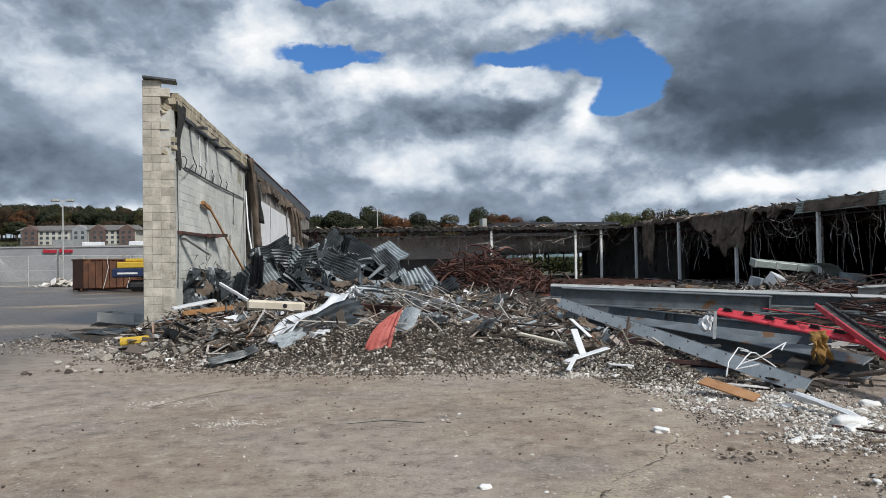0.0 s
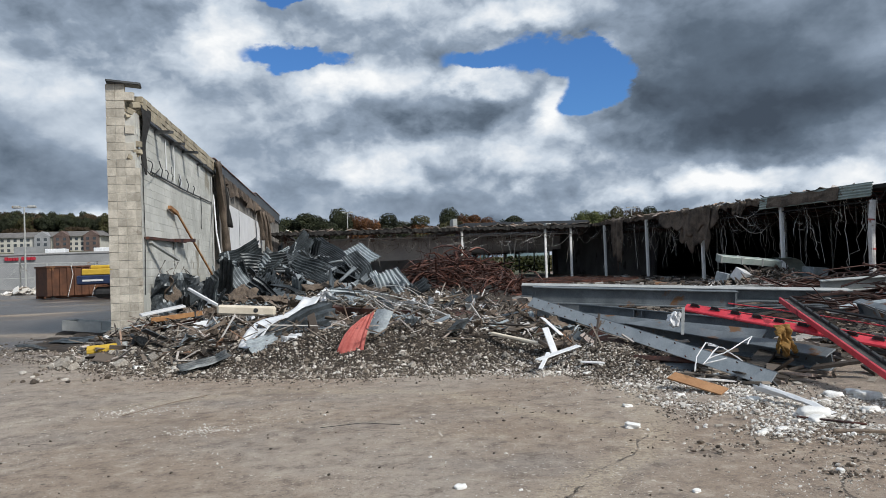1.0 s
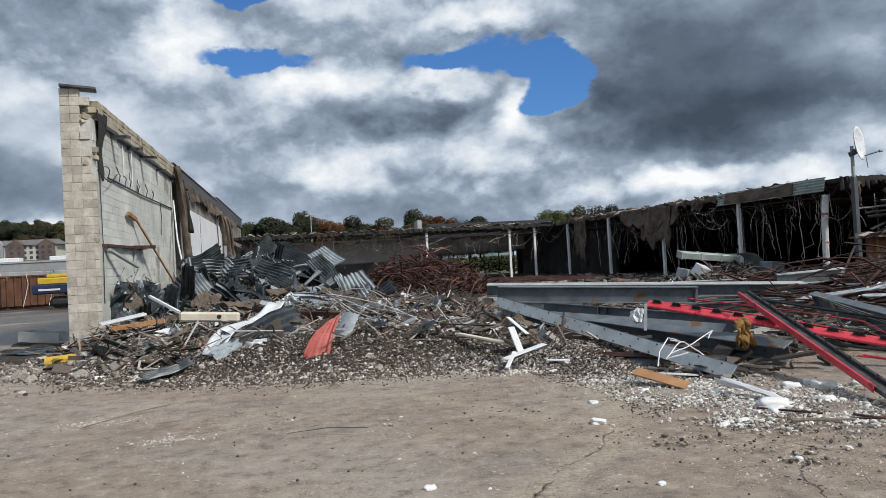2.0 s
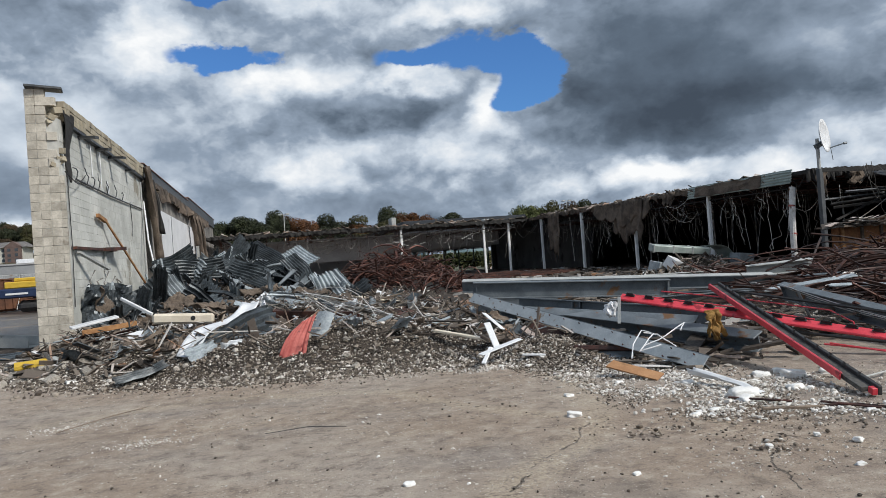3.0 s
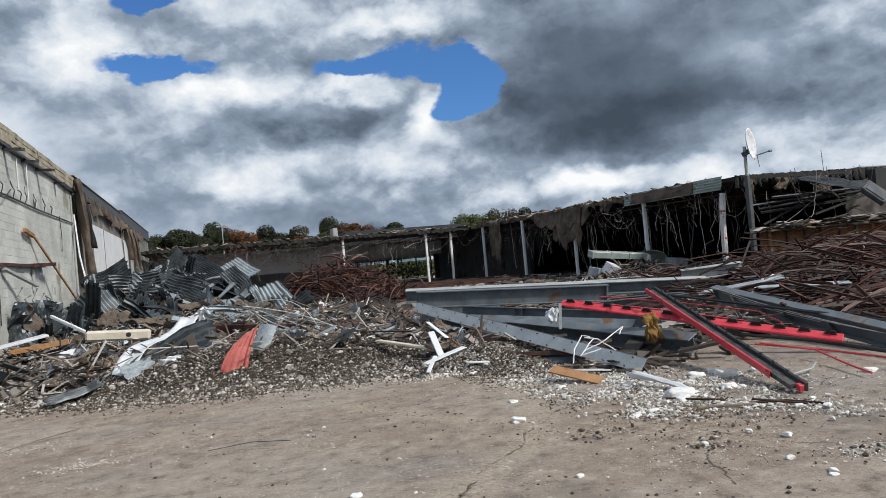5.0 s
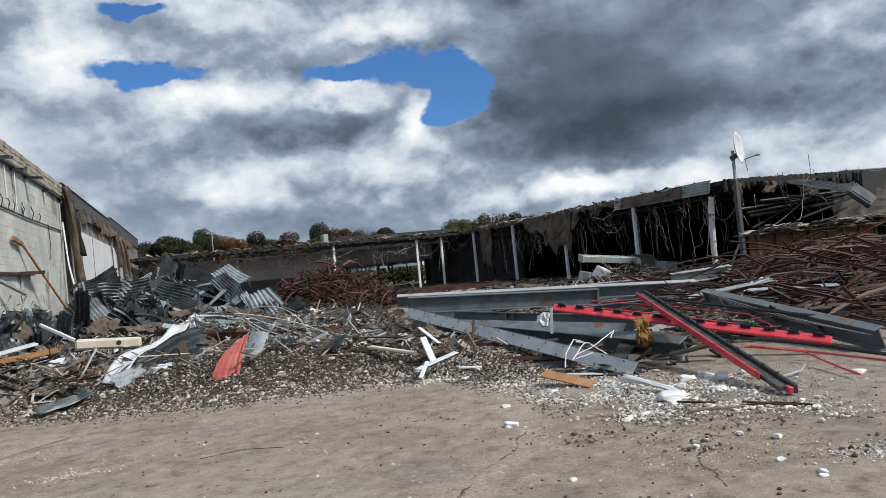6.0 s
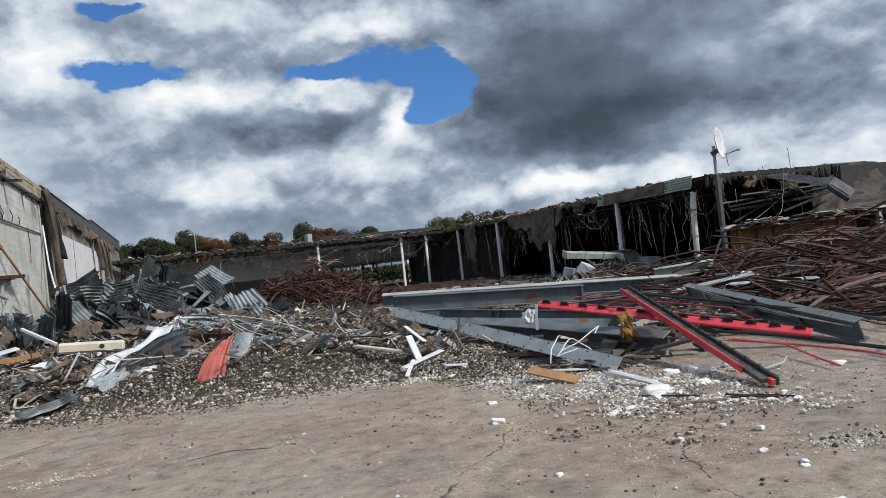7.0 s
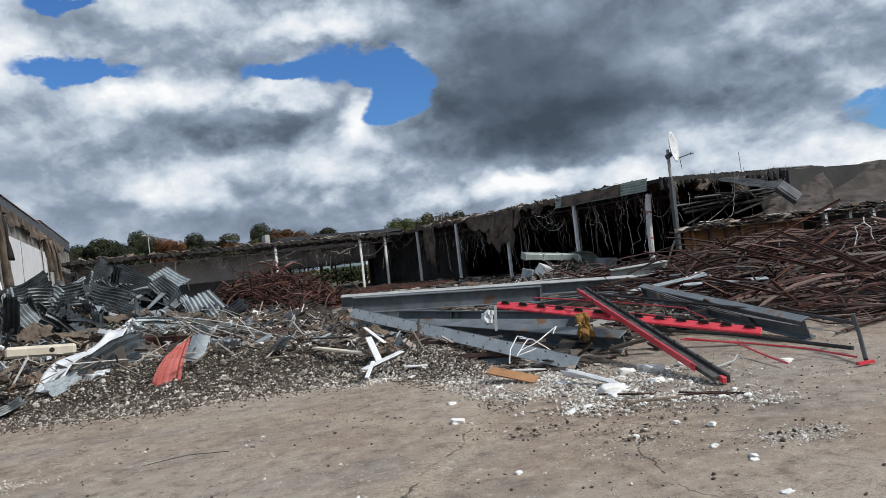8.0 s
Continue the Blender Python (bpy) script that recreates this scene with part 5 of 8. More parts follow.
# ---- steel lying on the lot ----
def i_beam(bm, a, b, deep, wide, twist=0.0, web=0.014, flange=0.022):
    m = along(a, b, twist)
    L = (Vector(b) - Vector(a)).length
    box(bm, (0, -web / 2, -deep / 2 + flange), (L, web / 2, deep / 2 - flange), m)
    box(bm, (0, -wide / 2, deep / 2 - flange), (L, wide / 2, deep / 2), m, 0.004)
    box(bm, (0, -wide / 2, -deep / 2), (L, wide / 2, -deep / 2 + flange), m, 0.004)


def lying_beam(a, b, deep, wide, label, twist=0.0, mat=None, bolts=0, name="steel_beam", stiffeners=(), pale=False):
    a, b = Vector(a), Vector(b)
    t = thing(name, (min(a.x, b.x), min(a.y, b.y), 0), label, "steel beam", "steel beams on the lot")
    m = along(a, b, twist)
    L = (b - a).length
    bm = bmesh.new()
    i_beam(bm, a, b, deep, wide, twist)
    part("section", bm, mat or M_STEEL, t)
    if pale:
        bm = bmesh.new()
        box(bm, (0.01, -wide / 2 + 0.004, deep / 2), (L - 0.01, wide / 2 - 0.004, deep / 2 + 0.005), m)
        part("flange_face", bm, M_PALESTEEL, t, "pale facing for the light on the upper flange")
    for u in stiffeners:
        bm = bmesh.new()
        box(bm, (u * L, -wide / 2 + 0.01, -deep / 2 + 0.023), (u * L + 0.012, wide / 2 - 0.01, deep / 2 - 0.023), m)
        part("stiffener", bm, mat or M_STEEL, t)
    for i in range(bolts):
        for s in (-1, 1):
            bm = bmesh.new()
            u = (i + 0.6) / bolts * L
            rod(bm, m @ Vector((u, s * wide * 0.3, deep / 2)), m @ Vector((u, s * wide * 0.3, deep / 2 + 0.045)), 0.014)
            part("bolt", bm, M_RUST, t)
    return t


def bolted_tee():
    a, b = Vector((3.53, 12.9, 0.765)), Vector((4.80, 7.45, 0.085))
    t = thing("steel_beam", (3.5, 7.4, 0), "long pale grey bolted steel tee sloping down to the ground", "steel beam", "steel beams on the lot")
    m, L, w = along(a, b, 50), (b - a).length, 0.19
    bm = bmesh.new()
    box(bm, (0, -w / 2, 0), (L, w / 2, 0.012), m, 0.003)
    part("flange", bm, M_FLANGE, t)
    bm = bmesh.new()
    box(bm, (0.02, -0.006, -0.15), (L - 0.02, 0.006, -0.001), m)
    part("web", bm, M_STEEL, t)
    bm = bmesh.new()
    box(bm, (0, w / 2 - 0.002, -0.028), (L, w / 2 + 0.010, 0.012), m)
    part("lip", bm, M_STEEL, t, "dark turned-down lip")
    for i in range(15):
        for s in (-0.36, 0.34):
            bm = bmesh.new()
            u = (i + 0.5 + (0.15 if s > 0 else 0)) / 15.2 * L
            rod(bm, m @ Vector((u, s * w, 0.012)), m @ Vector((u, s * w, 0.034)), 0.009)
            part("bolt", bm, M_RUST, t)


bolted_tee()
lying_beam((3.90, 14.1, 0.84), (7.68, 13.0, 0.63), 0.33, 0.2, "grey steel beam with a deep plain web", 4, stiffeners=(0.015, 0.985))
lying_beam((4.2, 16.1, 0.86), (10.8, 13.9, 0.54), 0.27, 0.30, "long grey steel beam with a pale upper flange", 9, M_STEEL, stiffeners=(0.99,), pale=True)
lying_beam((4.2, 12.2, 0.56), (6.5, 9.5, 0.30), 0.36, 0.2, "grey steel beam buried under the red frame", -6, stiffeners=(0.3, 0.34))
lying_beam((4.55, 11.6, 0.42), (5.95, 8.0, 0.17), 0.22, 0.22, "rust-stained grey beam lying low in the rubble", 20)
lying_beam((3.9, 12.4, 0.50), (5.9, 9.3, 0.32), 0.16, 0.2, "narrow grey channel under the bolted beam", 30)
lying_beam((11.0, 15.1, 0.70), (12.4, 14.6, 0.78), 0.28, 0.24, "short pale steel beam stub on the stack", 6, M_PALESTEEL)
lying_beam((8.72, 11.0, 0.53), (7.72, 6.55, 0.15), 0.29, 0.15, "deep grey steel beam sloping towards the lot", 18, stiffeners=(0.02, 0.5))
lying_beam((11.6, 14.1, 0.40), (12.7, 13.6, 0.42), 0.34, 0.2, "grey steel beam end sticking out of the bar heap", 5)
lying_beam((6.3, 17.5, 0.50), (13.5, 16.5, 0.40), 0.3, 0.26, "grey steel beam lying behind the stack", 0)
lying_beam((5.2, 18.8, 0.62), (12.2, 18.2, 0.55), 0.2, 0.26, "pale steel beam at the back of the stack", 0, M_PALESTEEL)
lying_beam((4.2, 13.4, 0.24), (7.4, 12.2, 0.22), 0.30, 0.2, "dark grey beam at the bottom of the stack", 0)
lying_beam((7.0, 14.3, 0.22), (10.6, 13.2, 0.22), 0.34, 0.22, "grey beam at the bottom of the stack", 0)
lying_beam((4.6, 15.8, 0.42), (6.2, 15.3, 0.42), 0.56, 0.24, "short deep grey beam block under the stack", 0)
lying_beam((8.8, 14.6, 0.20), (10.9, 13.4, 0.20), 0.4, 0.3, "grey beam propping the stack", 0)


def red_conveyor(a, b, wide, deep, cleats, label, black_top, sink=0.0, name="conveyor_frame"):
    """A red channel rail with black rollers or a black belt on it."""
    a, b = Vector(a), Vector(b)
    t = thing(name, (min(a.x, b.x), min(a.y, b.y), 0), label, "conveyor frame", "red frames")
    m = along(a, b, 0 if black_top else 34)
    L = (b - a).length
    if not black_top:
        bm = bmesh.new()
        box(bm, (0, -wide / 2, -deep / 2), (L, wide / 2, deep / 2), m, 0.012)
        part("rail", bm, M_RED, t)
    else:
        # a channel: a red side, a sunken dusty belt and a black far side that runs on further
        bm = bmesh.new()
        box(bm, (0, -wide / 2, -deep / 2), (L * 0.9, -wide / 2 + 0.014, deep / 2), m, 0.003)
        box(bm, (0, -wide / 2 + 0.014, deep / 2 - 0.012), (L * 0.9, -wide / 2 + 0.03, deep / 2), m, 0.003)
        part("side_rail", bm, M_RED, t, "red painted side rail")
        bm = bmesh.new()
        box(bm, (0.02, -wide / 2 + 0.03, -deep / 2 + 0.004), (L * 0.975, wide / 2 - 0.04, deep / 2 - 0.024), m, 0.004)
        part("belt", bm, M_BELT, t, "dusty black rubber belt")
        bm = bmesh.new()
        box(bm, (0, wide / 2 - 0.04, -deep / 2), (L - 0.02, wide / 2, deep / 2 + 0.012), m, 0.005)
        part("side_rail", bm, M_BLACK, t, "black side rail")
        for u in np.linspace(0.08, 0.92, 14):
            bm = bmesh.new()
            rod(bm, m @ Vector((u * L, wide / 2 - 0.05, deep / 2)), m @ Vector((u * L, wide / 2 - 0.028, deep / 2 + 0.03)), 0.014)
            part("bolt", bm, M_BLACK, t)
        bm = bmesh.new()
        box(bm, (L - 0.09, -wide * 0.02, -deep / 2 + 0.004), (L - 0.016, wide / 2 - 0.042, deep / 2 - 0.008), m, 0.004)
        part("end_cap", bm, M_RED, t)
    for i in range(cleats):
        bm = bmesh.new()
        u = (i + 0.5) / cleats * L
        box(bm, (u - 0.055, wide * 0.18, deep / 2), (u + 0.055, wide * 0.30, deep / 2 + 0.055), m, 0.012)
        box(bm, (u - 0.07, wide * 0.12, deep / 2), (u + 0.07, wide * 0.36, deep / 2 + 0.014), m, 0.004)
        part("cleat", bm, M_BLACK, t, "black rubber cleat")
    return t


red_conveyor((4.95, 9.75, 0.77), (7.25, 6.85, 0.17), 0.145, 0.04, 13, "red steel frame rail with black rubber cleats", False)
red_conveyor((6.36, 9.5, 0.83), (5.12, 5.36, 0.05), 0.175, 0.075, 0, "red and black conveyor arm leaning down to the ground", True)


def frame_bits():
    t = thing("guard_frame", (7.8, 8.8, 0), "buckled black tubular guard frame with mesh panel", "guard frame")
    bm = bmesh.new()
    tube(bm, [(7.2, 10.7, 0.69), (7.6, 9.2, 0.52), (8.1, 7.0, 0.29), (7.6, 5.8, 0.27), (7.35, 5.6, 0.38)], 0.025, 6)
    part("top_rail", bm, M_BLACK, t)
    bm = bmesh.new()
    tube(bm, [(6.9, 9.6, 0.16), (7.3, 7.4, 0.10), (7.15, 5.5, 0.06)], 0.025, 6)
    part("bottom_rail", bm, M_BLACK, t)
    for a, b in (((7.88, 9.6, 0.62), (7.55, 8.9, 0.14)), ((8.2, 8.1, 0.44), (7.85, 7.5, 0.06)), ((7.35, 5.6, 0.40), (7.10, 5.36, 0.24)), ((7.10, 5.36, 0.24), (6.66, 4.98, 0.05))):
        bm = bmesh.new()
        bar(bm, a, b, 0.04, 0.035, 20, 0.006)
        part("upright", bm, M_BLACK, t)
    bm = bmesh.new()
    bar(bm, (6.52, 4.97, 0.03), (6.72, 4.95, 0.03), 0.045, 0.03)
    part("foot", bm, M_RED, t, "red foot plate")
    bm = bmesh.new()
    m0 = Vector((6.4, 10.9, 0.62)), Vector((7.7, 8.9, 0.42))
    for i in range(46):
        p = m0[0].lerp(m0[1], i / 45)
        rod(bm, p + Vector((0, 0, 0.06)), p + Vector((0.35, -0.35, -0.34)), 0.0028, 3)
    for j in range(14):
        o = Vector((0.35, -0.35, -0.40)) * (j / 13) + Vector((0, 0, 0.06))
        rod(bm, m0[0] + o, m0[1] + o, 0.0028, 3)
    part("mesh_panel", bm, M_BLACK, t, "black expanded mesh panel", kind="stuff")
    for pts, lab in (([(6.4, 11.1, 0.70), (7.2, 10.0, 0.54), (7.9, 9.0, 0.36), (7.85, 8.5, 0.22), (7.6, 8.2, 0.08)], "bent red steel pipe behind the frame"),
                     ([(6.3, 7.2, 0.2), (6.65, 6.7, 0.12), (6.3, 5.9, 0.07), (6.15, 5.5, 0.05)], "thin red pipe lying on the lot"),
                     ([(6.4, 7.4, 0.16), (6.75, 6.7, 0.11), (6.9, 5.9, 0.07), (6.75, 5.15, 0.05)], "straight red pipe lying on the lot"),
                     ([(5.6, 10.6, 0.72), (6.6, 9.6, 0.50), (7.3, 8.6, 0.30)], "red steel pipe under the arm")):
        bm = bmesh.new()
        tube(bm, pts, 0.012, 6)
        solid("red_pipe", bm, M_RED, lab, "pipe", "red pipes")
    # ochre cloth, bag, strip, bent tubes, boards
    bm = bmesh.new()
    sheet(bm, pose(5.55, 8.35, 0.42, 78, 0, 12), 0.24, 0.36, lambda u, v: (0.10 * noise.noise((u * 2, v * 3, 5)), 0.12 * noise.noise((u * 6, 1, 4)) * (1 - v), 0.03 * math.sin(u * 14) + 0.10 * noise.noise((u * 4, v * 3, 2)) + 0.04 * noise.noise((u * 11, v * 11, 6))), 22, 22)
    thicken(solid("hanging_cloth", bm, M_OCHRE, "torn ochre cloth caught on the red frame", "cloth", smooth=True), 0.01)
    bm = bmesh.new()
    bmesh.ops.create_icosphere(bm, subdivisions=3, radius=0.085, matrix=pose(4.71, 9.62, 0.62))
    for v in bm.verts:
        d = v.co - Vector((4.71, 9.62, 0.62))
        v.co += d.normalized() * 0.07 * noise.noise(v.co * 22)
        v.co.z += d.z * 0.25
    solid("paper_bag", bm, M_PLASTIC, "crumpled white bag on the beams", "bag")
    bm = bmesh.new()
    bar(bm, (4.80, 9.5, 0.79), (4.72, 9.4, 0.42), 0.04, 0.015)
    s = solid("slotted_strip", bm, M_PALESTEEL, "pale slotted steel strip standing on the beam", "steel strip")
    for pts in ([(3.92, 7.55, 0.22), (4.0, 7.65, 0.36), (4.2, 7.8, 0.50), (4.3, 7.7, 0.46), (4.0, 7.5, 0.30), (4.25, 7.45, 0.36)], [(4.1, 7.6, 0.34), (4.4, 7.6, 0.42), (4.72, 7.7, 0.57), (4.6, 7.6, 0.48)], [(4.2, 7.75, 0.48), (4.35, 7.7, 0.44), (4.5, 7.55, 0.30)]):
        bm = bmesh.new()
        pts = [Vector(p) for p in pts]
        fine = [a.lerp(b, u) + Vector((0, 0, 0.03 * noise.noise((a.x * 9, u * 3, i)))) for i, (a, b) in enumerate(zip(pts, pts[1:])) for u in (0.0, 0.35, 0.7)] + [pts[-1]]
        tube(bm, fine, 0.0075, 6)
        solid("bent_tube", bm, M_PLASTIC, "white bent tube draped over the bolted beam", "tube", "white bent tubes")
    bm = bmesh.new()
    bar(bm, (3.72, 7.72, 0.16), (4.1, 7.25, 0.03), 0.2, 0.015, 12)
    solid("hardboard", bm, M_BOARD, "torn brown hardboard sheet lying by the beam", "board")


frame_bits()


# ---- heaps of brown steel bars ----
def bar_heap(name, label, count, spot, heading, spread, lengths, thick, seed, tangle=0.07):
    """Long bent bars lying across one another on a heap; spot(r) gives the middle of one."""
    r = random.Random(seed)
    verts, faces = [], []
    for _ in range(count):
        x, y, z = spot(r)
        a = radians(heading + r.gauss(0, spread))
        l = r.uniform(*lengths)
        tilt = r.gauss(0, tangle)
        d = Vector((math.cos(a), math.sin(a), tilt))
        bend = Vector((r.gauss(0, 0.06), r.gauss(0, 0.06), r.gauss(0, 0.6 * tangle))) * l
        w, h = r.uniform(*thick), r.uniform(0.006, 0.03)
        u = Vector((-d.y, d.x, 0)).normalized()
        up = d.cross(u)
        roll = r.uniform(0, 3.14)
        u, up = u * math.cos(roll) + up * math.sin(roll), up * math.cos(roll) - u * math.sin(roll)
        n = 5
        first = len(verts)
        for i in range(n + 1):
            t = i / n - 0.5
            p = Vector((x, y, z)) + d * l * t + bend * (1 - 4 * t * t)
            p.z = max(p.z, 0.04)
            verts += [p + u * w - up * h, p + u * w + up * h, p - u * w + up * h, p - u * w - up * h]
        for i in range(n):
            for j in range(4):
                faces.append((first + 4 * i + j, first + 4 * i + (j + 1) % 4, first + 4 * i + 4 + (j + 1) % 4, first + 4 * i + 4 + j))
        faces += [(first + 3, first + 2, first + 1, first), tuple(first + 4 * n + j for j in range(4))]
    tagged(new(name, raw_mesh(name, verts, faces, M_RUST)), label, "steel bars", kind="stuff")


def near_heap_top(x, y):
    h = 0.80 * math.exp(-((y - 15.0) / (4.2 if y > 15 else 4.2 + 1.6 * ease(x, 11, 14))) ** 2) * ease(x, 10.0, 16.5) * (1 - 0.25 * ease(x, 22, 30))
    return h + 0.22 * ease(x, 9, 11)


def near_spot(r):
    x, y = 9.0 + r.random() ** 0.85 * 17.5, r.gauss(12.7, 3.5)
    x = max(x, 9.3 + max(0, y - 9.5) * 0.40)
    y = max(y, 6.6 + 0.5 * r.random())
    return x, y, 0.05 + near_heap_top(x, y) * (0.35 + 0.65 * r.random())


def far_spot(r):
    x, y = r.gauss(4.7, 1.45), r.gauss(28, 1.3)
    return x, y, max(0.1, 1.75 * math.exp(-((x - 4.6) / 2.6) ** 2 - ((y - 28) / 2.6) ** 2)) * (0.25 + 0.75 * r.random()) + 0.1


bar_heap("steel_bar_heap", "great heap of rusty brown joist angles and bars", 3300, near_spot, -12, 36, (0.6, 4.0), (0.004, 0.014), 3, 0.15)
bar_heap("steel_bar_heap", "tangled heap of dark rusty steel joist members", 1150, far_spot, 0, 80, (0.4, 1.7), (0.010, 0.028), 4, 0.30)


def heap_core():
    # Black shells added beneath the bars, so that the gaps between them look shaded.
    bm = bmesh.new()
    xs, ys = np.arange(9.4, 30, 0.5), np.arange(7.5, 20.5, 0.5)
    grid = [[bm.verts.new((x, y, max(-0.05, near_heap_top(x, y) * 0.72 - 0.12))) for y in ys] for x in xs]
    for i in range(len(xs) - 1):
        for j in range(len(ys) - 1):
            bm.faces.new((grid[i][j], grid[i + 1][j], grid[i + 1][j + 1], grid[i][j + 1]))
    solid("heap_core", bm, M_ROOF_AND_GAPS, "black shell added inside the bar heap as the shade of its gaps", "debris", kind="stuff", smooth=True)
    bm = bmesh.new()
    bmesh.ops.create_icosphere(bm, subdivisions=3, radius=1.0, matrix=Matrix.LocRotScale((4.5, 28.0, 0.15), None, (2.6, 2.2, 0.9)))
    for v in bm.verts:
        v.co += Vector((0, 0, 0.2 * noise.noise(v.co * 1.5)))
    solid("heap_core", bm, M_ROOF_AND_GAPS, "black shell added inside the tangled heap as the shade of its gaps", "debris", kind="stuff", smooth=True)
    # single long members that stand out of the heap
    for a, b, w in (((11.2, 11.2, 1.15), (12.0, 7.9, 0.10), 0.10), ((12.8, 11.4, 1.35), (12.4, 8.2, 0.12), 0.10), ((13.0, 12.5, 1.0), (14.6, 11.2, 1.9), 0.09), ((11.6, 10.6, 0.4), (13.4, 10.4, 1.25), 0.08),
                    ((14.6, 15.5, 0.8), (15.2, 14.6, 1.3), 0.12), ((15.4, 16.4, 0.9), (15.9, 15.6, 1.5), 0.1), ((12.2, 10.0, 0.45), (9.6, 9.6, 0.25), 0.09), ((13.0, 9.0, 0.3), (10.2, 9.2, 0.3), 0.12)):
        m = thing("steel_angle", (min(a[0], b[0]), min(a[1], b[1]), 0.0), "bent rusty steel angle resting on the bar heap", "steel angle", "loose steel angles")
        bm = bmesh.new()
        w *= 0.42
        bar(bm, a, b, w, 0.012, 30)
        part("leg", bm, M_RUST, m)
        bm = bmesh.new()
        mm = along(a, b, 30)
        box(bm, (0, w / 2, 0.006), ((Vector(b) - Vector(a)).length, w / 2 + 0.012, w), mm)
        part("leg", bm, M_RUST, m)
    spots = []
    for _ in range(26):
        x, y = rnd.uniform(10, 17), rnd.uniform(9, 14)
        z = near_heap_top(x, y) + 0.12
        spots.append(((x, y, z), (x + rnd.gauss(0, 1.1), y + rnd.gauss(0, 0.6), max(0.1, z + rnd.gauss(0, 0.25))), rnd.gauss(-0.1, 0.25)))
    loose_wires("conduit_scraps", "pale bent conduit scraps lying on the bar heap", spots[:14], M_WIRE, 0.013)
    for a, b, sag in (((9.3, 12.3, 0.45), (11.2, 12.0, 0.62), 0.05), ((10.2, 11.6, 0.5), (11.8, 10.9, 0.45), -0.05)):
        bm = bmesh.new()
        bar(bm, a, b, 0.16, 0.02, 15)
        solid("sheet_strip", bm, M_GALV, "pale sheet metal strip at the foot of the bar heap", "metal strip")
    trail = thing("pale_cables", (9.0, 10.0, 0.0), "pale cables trailing along the sloping beam", "cables")
    for k in range(4):
        bm = bmesh.new()
        tube(bm, arc((8.66 + 0.05 * k, 11.0, 0.66 - 0.05 * k), (7.62 + 0.10 * k, 6.7 - 0.15 * k, 0.22 - 0.04 * k), 0.02 + 0.02 * k, 9, (-0.10, 0, 0)), 0.007)
        part("cable", bm, M_WIRE, trail)


heap_core()


def loose_bars():
    """The bars on top of the heaps, one by one."""
    r = random.Random(44)
    kinds = []
    for i in range(8):
        bm = bmesh.new()
        l, b, w = r.uniform(0.9, 2.2), r.gauss(0, 0.12), r.uniform(0.013, 0.024)
        pts = [Vector((l * (t - 0.5) * 2, b * (1 - (2 * t - 1) ** 2) * l, 0.08 * noise.noise((t * 3, i, 0)))) for t in (j / 6 for j in range(7))]
        tube(bm, pts, w * 0.62, 4)
        kinds.append(mesh_of("steel_bar", bm, M_RUST))
    for i in range(190):
        ob = new("steel_bar", r.choice(kinds))
        if i < 125:
            x, y, z = near_spot(r)
            z = 0.1 + near_heap_top(x, y) * r.uniform(0.85, 1.05)
            turn = (r.uniform(-0.5, 0.5), r.gauss(0, 0.09), radians(-18 + r.gauss(0, 28)))
            ob.scale = (r.uniform(0.7, 1.3), 1, 1)
            words = "rusty brown steel angle bar on the great heap"
        else:
            x, y, z = far_spot(r)
            z = 0.15 + 1.75 * math.exp(-((x - 4.6) / 2.6) ** 2 - ((y - 28) / 2.6) ** 2)
            turn = (r.uniform(-0.8, 0.8), r.gauss(0, 0.35), r.uniform(0, 6.28))
            ob.scale = (0.6, 1, 1)
            words = "dark rusty steel bar on the tangled heap"
        ob.location, ob.rotation_euler = (x, y, z), turn
        tagged(ob, words, "steel bar", "loose steel bars")


loose_bars()

# ---- sheet metal, boards, masonry and gravel of the rubble heap ----
def corrugated(name, at, turn, length, width, seed, mat, label, ribs=9, deep=0.035, curl=0.3, group="corrugated sheets", fold=0.0):
    """A ribbed sheet, buckled and folded; turn: Euler degrees."""
    bm = bmesh.new()
    ny = ribs * 6

    r = random.Random(seed * 3.7)
    folds = [(r.uniform(0.15, 0.85), r.uniform(-0.3, 0.3), r.choice((-1, 1)) * r.uniform(0.15, 0.75) * (0.30 + curl)) for _ in range(3)]
    twist = r.uniform(-0.5, 0.5) * curl

    def shape(u, v):
        w = (v * ribs) % 1.0
        rib = deep * min(1.0, max(-1.0, 2.4 * math.sin(w * 2 * math.pi)))
        z = fold * max(0.0, u - 0.55) * length
        for at_u, skew, steep in folds:
            z += steep * length * 0.6 * max(0.0, u - at_u - skew * (v - 0.5))
        z += twist * (u - 0.5) * (v - 0.5) * width + 0.16 * curl * noise.noise((u * 2.4, v * 1.2, seed))
        torn = 0.10 * noise.noise((v * 7, seed, 4)) * abs(2 * u - 1)
        return (torn - 0.16 * abs(z), 0.04 * noise.noise((u * 3, seed, 9)), rib * (1 - 0.6 * max(0.0, noise.noise((u * 3, v * 3, seed + 2)))) + z)

    middle = shape(0.5, 0.5)[2]
    sheet(bm, pose(*at, *turn) @ pose(0, 0, -middle), length, width, shape, 20, ny)
    return thicken(solid(name, bm, mat, label, "metal sheet", group), 0.006)


